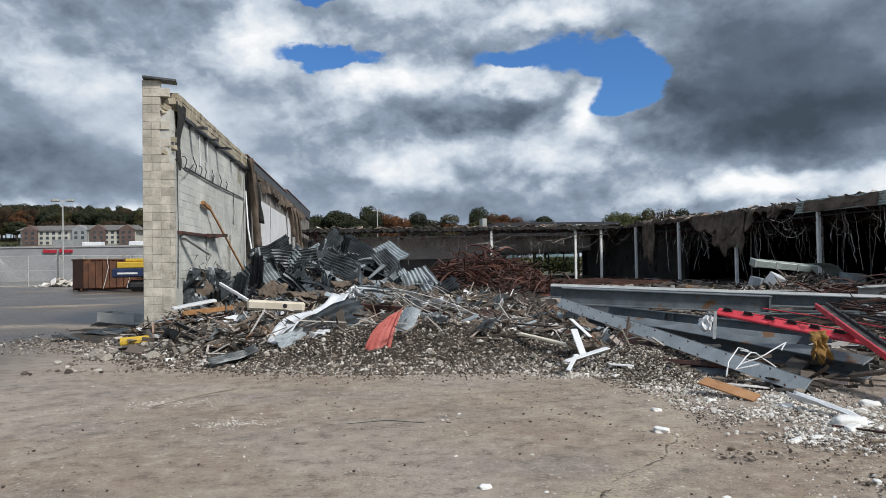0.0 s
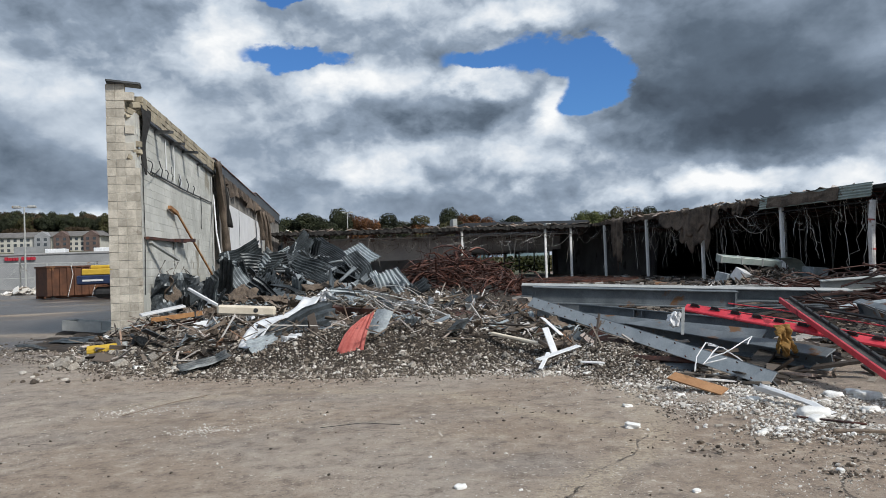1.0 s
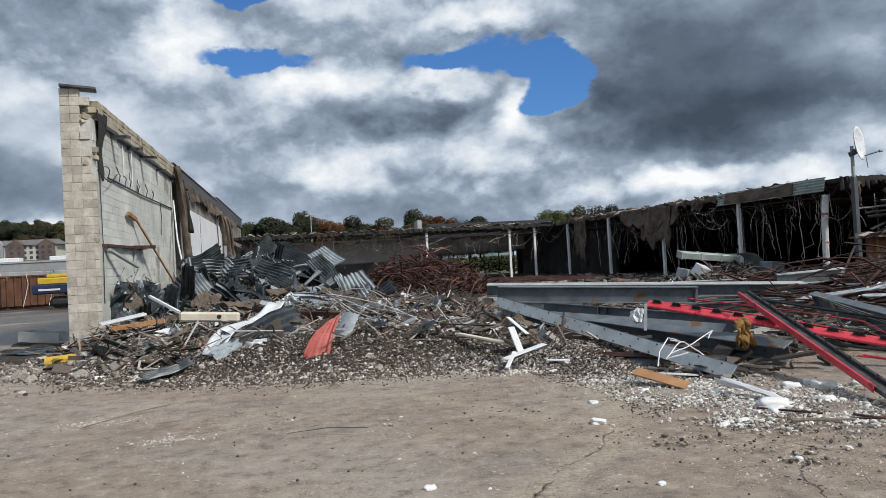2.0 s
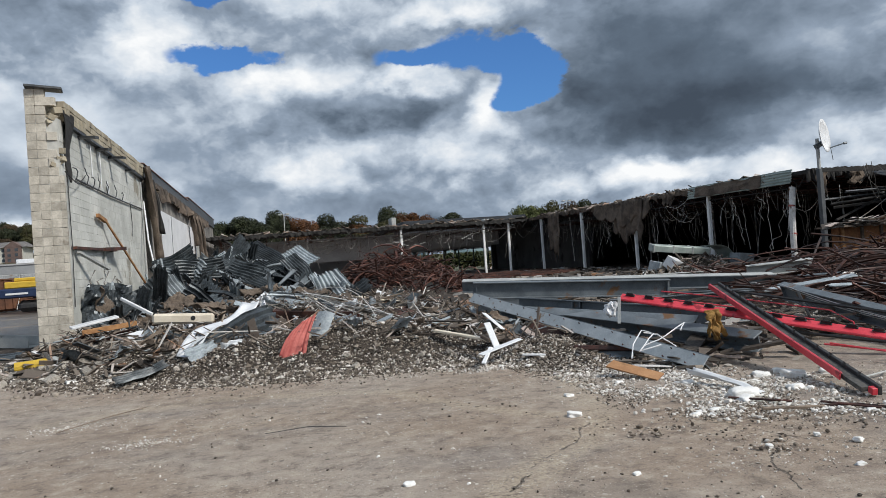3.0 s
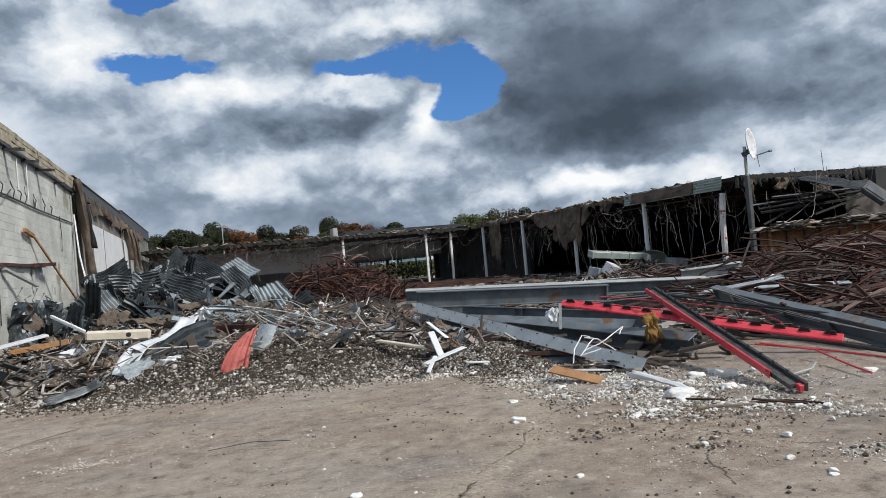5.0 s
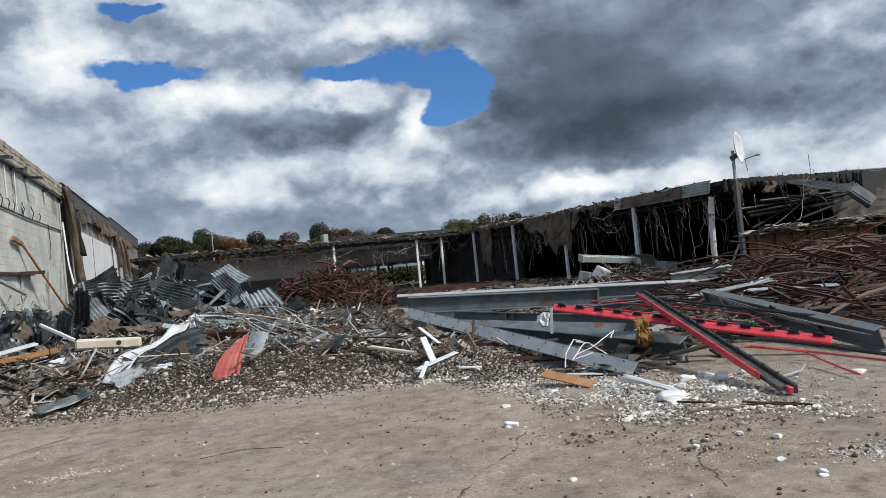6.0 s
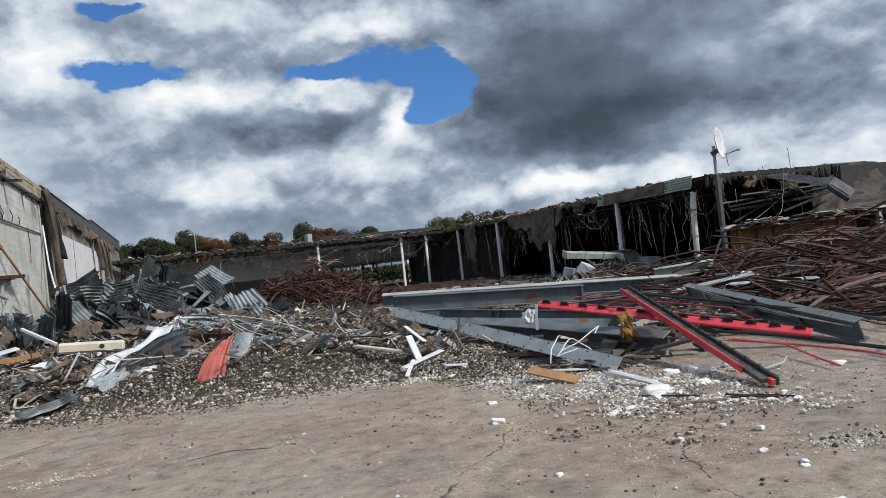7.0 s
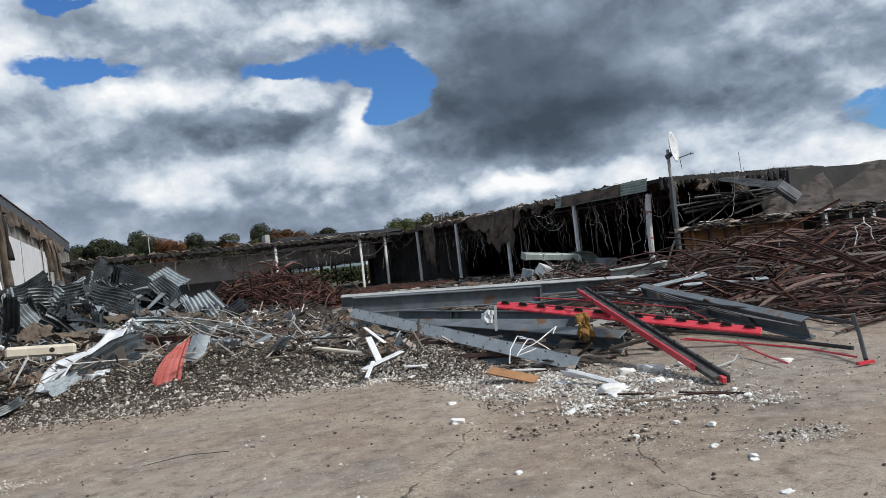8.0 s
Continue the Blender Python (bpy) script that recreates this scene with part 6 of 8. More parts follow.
def metal_heap():
    # the big leaning sheets first
    big = [((-0.15, 28.6, 2.05), (8, 28, -50), 4.2, 1.5, 1, M_SLATE, 0.25), ((-1.7, 27.6, 2.0), (25, -10, 20), 2.6, 1.2, 2, M_SLATE, 0.5), ((-3.3, 26.6, 2.0), (50, -15, 10), 2.0, 1.2, 3, M_SLATE, 0.6),
           ((-2.4, 25.4, 1.75), (60, 5, 30), 2.2, 1.0, 4, M_SLATE, 0.5), ((-3.0, 23.0, 1.25), (62, 62, 20), 0.95, 0.75, 5, M_GALV, 0.2), ((-3.5, 23.6, 1.2), (70, 50, -10), 1.2, 0.9, 6, M_SLATE, 0.3),
           ((-0.8, 24.8, 1.55), (40, 20, -20), 2.0, 1.1, 7, M_SLATE, 0.4), ((1.65, 20.2, 0.95), (48, 52, -25), 1.3, 0.95, 8, M_GALV, 0.15), ((0.9, 26.2, 1.55), (30, 40, -30), 1.8, 1.0, 9, M_SLATE, 0.5),
           ((0.3, 24.6, 1.3), (20, 15, 40), 1.9, 0.9, 10, M_SLATE, 0.3), ((-1.2, 22.4, 1.3), (35, 30, 60), 1.4, 0.9, 11, M_GALV, 0.3), ((-0.3, 22.6, 1.15), (15, 25, -35), 1.5, 0.8, 12, M_SLATE, 0.3),
           ((-4.2, 21.4, 0.9), (35, -30, 50), 1.6, 0.7, 13, M_SLATE, 0.35), ((1.0, 27.5, 1.95), (28, 35, -40), 1.6, 1.1, 14, M_GALV, 0.3), ((-3.9, 19.6, 0.75), (25, -22, 35), 1.5, 0.6, 15, M_SLATE, 0.2)]
    for at, turn, l, w, seed, mat, curl in big:
        words = "pale galvanised corrugated sheet, buckled, on the heap" if mat is M_GALV else "dark grey corrugated roof decking sheet, buckled, on the heap"
        corrugated("corrugated_sheet", at, turn, l * 0.72, w * 0.85, seed, mat, words, ribs=max(4, round(w / 0.15)), curl=curl, fold=rnd.choice((0.1, 0.2, -0.2, 0.3, -0.15)))
    r = random.Random(21)
    for i in range(165):
        x, y = r.uniform(-4.4, 2.2), r.uniform(18.5, 32)
        if x > 0.8 and y > 30:
            continue
        z = rubble(x, y) + r.uniform(0.04, 0.25) + (r.random() * 0.65 * math.exp(-((x + 1.8) / 2.6) ** 2 - ((y - 27) / 4.5) ** 2))
        mat = M_SLATE if r.random() < 0.72 else M_GALV
        words = "small torn galvanised metal sheet in the heap" if mat is M_GALV else "small torn dark grey decking sheet in the heap"
        l, w = r.uniform(0.4, 1.5), r.uniform(0.25, 0.7)
        corrugated("torn_sheet", (x, y, z), (r.uniform(-75, 75), r.uniform(-60, 60), r.uniform(0, 180)), l, w, 30 + i, mat, words, ribs=max(3, round(w / 0.13)), curl=r.uniform(0.2, 0.6), fold=r.choice((0, 0.7, -0.7, 1.0)), group="torn sheets")
    # lighter crumpled flashing
    for i in range(95):
        x = r.uniform(-4.2, 4.2)
        y = front(x) + r.uniform(1.2, 9)
        z = rubble(x, y) + r.uniform(0.05, 0.22)
        bm = bmesh.new()
        sd = r.uniform(0, 90)
        l, w = r.uniform(0.2, 0.8), r.uniform(0.06, 0.26)
        sheet(bm, pose(x, y, z, r.uniform(-60, 60), r.uniform(-40, 40), r.uniform(0, 180)), l, w, lambda u, v: (0, 0.05 * noise.noise((u * 3, sd, 0)), 0.18 * abs(noise.noise((u * 2.5, v * 1.5, sd))) + 0.03 * noise.noise((u * 8, v * 5, sd))), 12, 7)
        mat = r.choice((M_GALV, M_GALV, M_PLASTIC, M_SLATE, M_MEMBRANE, M_MEMBRANE))
        thicken(solid("crumpled_flashing", bm, mat, "crumpled strip of thin sheet lying in the rubble", "metal sheet", "crumpled strips"), 0.006)


metal_heap()


def hero_pieces():
    red = thing("red_sheet", (0.15, 11.1, 0.1), "faded red curved metal sheet standing in the gravel", "metal sheet")
    low_l, low_r, top_l, top_r = Vector((-0.03, 11.0, 0.24)), Vector((0.26, 10.95, 0.05)), Vector((0.36, 11.25, 0.72)), Vector((0.53, 11.3, 0.79))
    for nm, ua, ub, mat, lab in (("panel", 0.0, 1.0, M_REDSHEET, ""), ("folded_lip", 1.0, 1.22, M_REDSHEET, "narrow lip bent forward, paler red")):
        bm = bmesh.new()
        rows = []
        for i in range(15):
            u = ua + (ub - ua) * i / 14
            rows.append([])
            for j in range(13):
                v = j / 12
                p = low_l.lerp(low_r, u).lerp(top_l.lerp(top_r, u), v)
                p += Vector((-0.055, -0.05, 0.03)) * math.sin(v * 3.14) * (1 - 0.3 * u)
                p.z += 0.02 * noise.noise((u * 5, v * 4, 3))
                p.y += 0.012 * math.sin(u * 22) - (0.28 * (u - 1) if u > 1 else 0) + 0.015 * noise.noise((u * 3, v * 5, 8))
                rows[-1].append(bm.verts.new(p))
        for a, b in zip(rows, rows[1:]):
            for j in range(12):
                bm.faces.new((a[j], b[j], b[j + 1], a[j + 1]))
        thicken(part(nm, bm, mat, red, lab, smooth=True), 0.010)
    bm = bmesh.new()
    sheet(bm, pose(0.66, 11.45, 0.62, 52, 8, -32), 0.30, 0.46, lambda u, v: (0, 0, 0.05 * math.sin(u * 3)), 8, 8)
    p = thicken(solid("leaning_panel", bm, M_GALV, "pale slotted metal panel leaning in the rubble", "metal panel"), 0.012)
    bm = bmesh.new()
    m = along((-1.38, 11.6, 0.30), (-0.55, 14.1, 0.97))
    sheet(bm, m @ pose(1.35, 0, 0), 2.75, 0.34, lambda u, v: (0, 0.08 * math.sin(u * 5), 0.10 * math.sin(u * 6) + 0.08 * abs(v - 0.5)), 22, 8)
    thicken(solid("white_trim_sheet", bm, M_PLASTIC, "long bent white metal trim sheet on the rubble", "metal sheet", smooth=True), 0.01)
    corrugated("corrugated_sheet", (-0.5, 12.7, 0.60), (38, -14, 58), 2.3, 0.5, 61, M_SLATE, "long dark grey ribbed sheet lying on the rubble", 4, 0.03, 0.2)
    corrugated("corrugated_sheet", (-1.15, 11.55, 0.34), (48, -6, 40), 0.5, 0.35, 62, M_GALV, "torn pale blue-grey ribbed sheet end", 4, 0.012, 0.06)
    corrugated("corrugated_sheet", (-2.0, 11.3, 0.16), (15, -8, 25), 0.75, 0.3, 63, M_SLATE, "dark ribbed sheet at the foot of the heap", 4, 0.02, 0.1)
    # cream enamel trough with a round hole
    t = thing("enamel_panel", (-1.8, 15.0, 0.4), "cream enamelled panel with a round hole", "panel")
    bm = bmesh.new()
    box(bm, (0, -0.10, -0.10), (1.15, 0.10, 0.10), along((-2.38, 15.0, 0.76), (-1.24, 14.95, 0.68)), 0.04)
    part("body", bm, M_CREAM, t)
    # The body isn't pierced: a black disc stands for the hole's dark inside.
    bm = bmesh.new()
    rod(bm, (-1.62, 14.9, 0.72), (-1.62, 14.86, 0.72), 0.045, 14)
    part("hole_rim", bm, M_BLACK, t, "black disc as the shade inside the round hole")
    for a, b, w, h, mat, lab in (((-4.08, 16.75, 0.50), (-3.02, 16.95, 0.60), 0.34, 0.11, M_WOOD, "thick orange-brown timber plank on the rubble"),
                                 ((-4.5, 17.5, 0.58), (-3.6, 17.9, 0.74), 0.3, 0.05, M_PLASTIC, "white-faced board on the rubble by the wall"),
                                 ((-3.2, 16.5, 0.46), (-3.08, 16.2, 0.08), 0.16, 0.05, M_WOOD, "short raw timber board leaning on the plank"),
                                 ((-0.25, 11.8, 0.38), (0.33, 12.8, 0.60), 0.06, 0.03, M_PLASTIC, "slim pale batten on the rubble"),
                                 ((-0.1, 15.0, 0.58), (1.6, 14.5, 0.44), 0.05, 0.3, M_RUST, "dark rusty steel plate lying in the rubble"),
                                 ((3.0, 10.35, 0.67), (3.16, 9.95, 0.44), 0.09, 0.015, M_PLASTIC, "white plastic trim piece"),
                                 ((2.92, 9.95, 0.56), (2.96, 9.65, 0.22), 0.10, 0.015, M_PLASTIC, "white plastic trim standing in the rubble"),
                                 ((2.62, 9.35, 0.19), (3.3, 9.62, 0.32), 0.10, 0.015, M_PLASTIC, "white plastic trim lying across the stones"),
                                 ((2.6, 9.15, 0.10), (2.82, 9.5, 0.26), 0.06, 0.02, M_PLASTIC, "short white plastic trim"),
                                 ((3.2, 9.3, 0.14), (3.5, 9.2, 0.12), 0.09, 0.03, M_PLASTIC, "short white plastic trim on the stones"),
                                 ((2.35, 10.9, 0.42), (3.05, 10.2, 0.27), 0.10, 0.04, M_CREAM, "cream painted timber in the rubble"),
                                 ((-3.72, 19.05, 1.12), (-2.92, 18.4, 0.70), 0.07, 0.07, M_PLASTIC, "white pipe lying on the heap")):
        bm = bmesh.new()
        bar(bm, a, b, w, h, rnd.uniform(-12, 12), 0.008)
        solid("plank" if "timber" in lab or "board" in lab or "batten" in lab else "trim_piece", bm, mat, lab, "plank" if mat in (M_WOOD,) else "board")
    c = thing("yellow_cylinder", (-4.2, 13.8, 0), "yellow metal cylinder lying on the stones", "cylinder")
    bm = bmesh.new()
    tube(bm, [(-4.46, 13.75, 0.17), (-4.2, 13.8, 0.18), (-3.92, 13.85, 0.20)], 0.10, 14)
    part("shell", bm, M_YELLOW, c)
    bm = bmesh.new()
    tube(bm, [(-3.92, 13.85, 0.20), (-3.80, 13.87, 0.205)], 0.108, 14)
    part("end_ring", bm, M_PALESTEEL, c)
    # an open metal trough beside the wall
    bm = bmesh.new()
    m = along((-7.1, 20.6, 0.24), (-5.95, 20.0, 0.16))
    box(bm, (0, -0.25, -0.12), (1.3, 0.25, -0.10), m)
    box(bm, (0, -0.25, -0.10), (1.3, -0.23, 0.14), m)
    box(bm, (0, 0.23, -0.10), (1.3, 0.25, 0.14), m)
    box(bm, (0, -0.23, -0.10), (0.02, 0.23, 0.14), m)
    solid("metal_trough", bm, M_PALESTEEL, "open pale metal trough lying beside the wall", "trough")
    for at, turn, l, w in (((-5.9, 17.3, 0.10), (8, -4, -20), 0.9, 0.5), ((-6.3, 16.3, 0.08), (4, 6, 15), 0.7, 0.3)):
        corrugated("corrugated_sheet", at, turn, l, w, rnd.uniform(0, 99), M_SLATE, "dark ribbed sheet lying on the lot by the wall", 3, 0.02, 0.12)
    # folded roofing felt
    for at, turn, l, w in (((-1.6, 17.2, 0.84), (12, 8, 20), 0.9, 0.45), ((-2.3, 18.2, 0.92), (30, -20, 60), 0.7, 0.5), ((0.9, 18.6, 0.9), (10, 5, -25), 0.9, 0.4), ((-0.4, 19.8, 1.0), (15, -8, 10), 1.0, 0.45)):
        bm = bmesh.new()
        sd = rnd.uniform(0, 90)
        sheet(bm, pose(*at, *turn), l, w, lambda u, v: (0.08 * noise.noise((v * 5, sd, 1)), 0.08 * noise.noise((u * 5, sd, 2)), 0.22 * abs(noise.noise((u * 2.6, v * 2.6, sd))) + 0.08 * noise.noise((u * 8, v * 6, sd))), 22, 16)
        thicken(solid("felt_sheet", bm, M_MEMBRANE, "folded brown roofing felt lying on the heap", "roofing", "folded felt sheets", smooth=True), 0.02)
    bundle = thing("cable_bundle", (1.1, 13.6, 0.5), "bundle of pale cables spilling down the rubble", "cables")
    for k in range(16):
        a = Vector((0.55 + rnd.uniform(-0.25, 0.25), 14.4 + rnd.uniform(-0.5, 0.5), 0.98 + rnd.uniform(-0.1, 0.12)))
        b = Vector((1.75 + rnd.uniform(-0.9, 0.7), 12.9 + rnd.uniform(-0.5, 0.4), 0.50))
        bm = bmesh.new()
        tube(bm, arc(a, b, rnd.uniform(-0.28, 0.18), 10, (rnd.uniform(-0.3, 0.3), rnd.uniform(-0.2, 0.2), 0)), rnd.choice((0.006, 0.008, 0.011)))
        part("cable", bm, rnd.choice((M_WIRE, M_WIREDARK)), bundle)
    for x, y, w in ((-3.9, 17.8, 0.5), (-2.2, 16.4, 0.4), (0.2, 16.8, 0.6), (1.6, 15.6, 0.5), (2.6, 13.2, 0.45), (2.2, 12.0, 0.4), (-1.3, 18.8, 0.6), (1.1, 21.5, 0.8)):
        z = rubble(x, y) + 0.10
        bm = bmesh.new()
        pts = [Vector((x + w * math.cos(t * 1.3) * (1 - 0.06 * t), y + 0.4 * w * math.sin(t * 1.7), z + 0.22 * w * abs(math.sin(t)) + 0.05 * noise.noise((t, x, y)))) for t in (i * 0.35 for i in range(18))]
        tube(bm, pts, 0.009, 5)
        solid("loose_cable", bm, M_WIRE if w < 0.5 else M_WIREDARK, "looped pale cable tangled in the rubble", "cable", "loose cables")


hero_pieces()


def loose_panels():
    """Boards, plasterboard and felt pieces that cover the middle of the heap."""
    r = random.Random(91)
    kinds = ((M_OLDWOOD, "weathered brown board"), (M_OLDWOOD, "weathered brown board"), (M_MEMBRANE, "torn piece of brown roofing felt"), (M_MEMBRANE, "torn piece of brown roofing felt"), (M_GALV, "dented pale metal panel"),
             (M_SLATE, "dark grey metal panel"), (M_SLATE, "dark grey metal panel"), (M_PLASTIC, "broken white panel"), (M_CONCRETE, "broken slab of grey plasterboard"), (M_RUST, "rusty brown metal plate"))
    for i in range(150):
        x = r.uniform(-4.3, 4.2)
        y = front(x) + 1.5 + r.random() ** 1.1 * 11
        mat, words = r.choice(kinds)
        l, w = r.uniform(0.18, 0.75), r.uniform(0.07, 0.3)
        if mat is M_PLASTIC:
            l, w = l * 0.6, w * 0.6
        sd = r.uniform(0, 90)
        bm = bmesh.new()
        z = rubble(x, y) + r.uniform(0.06, 0.24)
        bend = r.uniform(0.0, 0.3)
        sheet(bm, pose(x, y, z, r.uniform(-35, 65), r.uniform(-28, 28), r.uniform(-70, 70)), l, w, lambda u, v: (0.18 * w * noise.noise((v * 4, sd, 1)), 0.25 * w * noise.noise((u * 3, sd, 4)), bend * w * math.sin(u * 3 + sd)), 7, 4)
        thicken(solid("broken_board", bm, mat, words + " lying in the heap", "board", "broken boards of the heap"), r.uniform(0.006, 0.022))


loose_panels()


def boards_and_blocks():
    r = random.Random(5)
    for i in range(190):
        x = r.uniform(-4.3, 4.0)
        y = front(x) + 1.9 + r.random() ** 1.3 * 11
        l = r.uniform(0.3, 1.5)
        a = r.uniform(0, 6.28)
        z = rubble(x, y) + r.uniform(0.03, 0.16)
        bm = bmesh.new()
        d = Vector((math.cos(a), math.sin(a), r.gauss(0, 0.16))) * l / 2
        bar(bm, Vector((x, y, z)) - d, Vector((x, y, z)) + d, r.uniform(0.025, 0.12), r.uniform(0.012, 0.04), r.uniform(-40, 40), 0.003)
        mat = r.choice((M_OLDWOOD, M_OLDWOOD, M_OLDWOOD, M_RUST, M_OLDWOOD, M_GALV, M_CREAM))
        word = {M_OLDWOOD: "weathered grey-brown timber", M_RUST: "rusty flat steel", M_WOOD: "raw orange timber", M_GALV: "galvanised metal stud", M_CREAM: "cream painted timber"}[mat]
        solid("plank" if "timber" in word else "steel_strip", bm, mat, word + " piece lying in the rubble", "plank" if "timber" in word else "metal strip", "rubble planks and strips")
    # beneath the beams
    for i in range(40):
        x, y = r.uniform(3.8, 9.5), r.uniform(8.3, 16)
        if x + y < 13:
            continue
        l = r.uniform(0.5, 2.0)
        a = r.gauss(-0.5, 0.6)
        d = Vector((math.cos(a), math.sin(a), r.gauss(0, 0.05))) * l / 2
        bm = bmesh.new()
        p = Vector((x, y, r.uniform(0.05, 0.3)))
        bar(bm, p - d, p + d, r.uniform(0.05, 0.22), r.uniform(0.02, 0.07), r.uniform(-30, 30), 0.004)
        mat = r.choice((M_OLDWOOD, M_OLDWOOD, M_RUST, M_STEEL))
        word = {M_OLDWOOD: "weathered grey-brown timber", M_RUST: "rusty flat steel", M_STEEL: "grey painted steel"}[mat]
        solid("plank" if mat is M_OLDWOOD else "steel_strip", bm, mat, word + " piece under the steel beams", "plank" if mat is M_OLDWOOD else "metal strip", "pieces under the beams")
    # broken blocks
    shapes = []
    for i in range(9):
        bm = bmesh.new()
        bmesh.ops.create_icosphere(bm, subdivisions=2, radius=1.0)
        for v in bm.verts:
            c = Vector([max(-0.62, min(0.62, q)) for q in v.co])
            v.co = Vector((c.x * 1.3, c.y, c.z * 0.75)) * (1 + 0.28 * noise.noise(v.co * 1.2 + Vector((i * 9, 0, 0))))
        shapes.append(mesh_of("concrete_chunk", bm, M_CONCRETE))
    for i in range(230):
        x = r.uniform(-5.2, 3.6)
        y = front(x) + 0.3 + r.random() ** 1.6 * 7
        s = 0.026 + 0.055 * r.random() ** 2
        if i % 5 < 3:
            x, y = r.uniform(-5.0, -2.2), r.uniform(12.4, 17.6)
            s = 0.04 + 0.09 * r.random() ** 2
        ob = new("concrete_chunk", r.choice(shapes))
        ob.location = (x, y, rubble(x, y) + s * 0.25)
        ob.rotation_euler = (r.uniform(-0.6, 0.6), r.uniform(-0.6, 0.6), r.uniform(0, 6.28))
        ob.scale = (s, s, s)
        tagged(ob, "broken grey concrete chunk lying in the rubble", "concrete chunk", "concrete chunks")
    for x, y, z, s, a in ((-3.95, 15.2, 0.22, 0.2, 20), (-3.6, 15.0, 0.2, 0.18, 60), (-4.3, 15.8, 0.25, 0.2, -20), (-3.3, 15.6, 0.26, 0.19, 35), (-4.5, 16.5, 0.3, 0.19, 80)):
        b = thing("concrete_block", (x, y, z - s * 0.5), "loose grey hollow concrete block in the rubble", "concrete block", "loose blocks")
        bm = bmesh.new()
        m = pose(x, y, z, rnd.uniform(-15, 15), rnd.uniform(-15, 15), a)
        for lo, hi in (((-0.2, -0.1, -0.1), (0.2, -0.065, 0.1)), ((-0.2, 0.065, -0.1), (0.2, 0.1, 0.1)), ((-0.2, -0.064, -0.1), (-0.165, 0.064, 0.1)), ((-0.018, -0.064, -0.1), (0.018, 0.064, 0.1)), ((0.165, -0.064, -0.1), (0.2, 0.064, 0.1))):
            box(bm, lo, hi, m)
        part("shell", bm, M_CONCRETE, b)


boards_and_blocks()


# ---- loose stones ----
_b = bmesh.new()
bmesh.ops.create_icosphere(_b, subdivisions=1, radius=1.0)
_b.verts.ensure_lookup_table()
ICO_V = np.array([v.co[:] for v in _b.verts])
ICO_F = np.array([[v.index for v in f.verts] for f in _b.faces])
_b.free()


OCT_V = np.array([(1, 0, 0), (-1, 0, 0), (0, 1, 0), (0, -1, 0), (0, 0, 1), (0, 0, -1)], float)
OCT_F = np.array([(0, 2, 4), (2, 1, 4), (1, 3, 4), (3, 0, 4), (2, 0, 5), (1, 2, 5), (3, 1, 5), (0, 3, 5)])


def stones(name, label, places, sizes, mat, flat=0.7, seed=1, small=False):
    """Many small jagged stones in one mesh: places n x 3, sizes n; small: with eight faces each."""
    g = np.random.RandomState(seed)
    base_v, base_f = (OCT_V * 1.2, OCT_F) if small else (ICO_V, ICO_F)
    n, k = len(places), len(base_v)
    v = np.repeat(base_v[None], n, 0) * (1 + 0.55 * (g.rand(n, k, 1) - 0.5))
    v = v * (0.6 + 0.8 * g.rand(n, 1, 3)) * np.array([1, 1, flat])
    a, t = g.rand(n) * 6.283, g.randn(n) * 0.4
    ca, sa, ct, st = np.cos(a), np.sin(a), np.cos(t), np.sin(t)
    turn = np.stack([np.stack([ca, -sa * ct, sa * st], 1), np.stack([sa, ca * ct, -ca * st], 1), np.stack([0 * a, st, ct], 1)], 1)
    v = np.einsum("nij,nkj->nki", turn, v) * np.asarray(sizes)[:, None, None] + np.asarray(places)[:, None, :]
    f = (base_f[None] + (np.arange(n) * k)[:, None, None]).reshape(-1, 3)
    me = bpy.data.meshes.new(name)
    me.from_pydata(v.reshape(-1, 3).tolist(), [], f.tolist())
    me.materials.append(mat)
    return tagged(new(name, me), label, "gravel", kind="stuff")


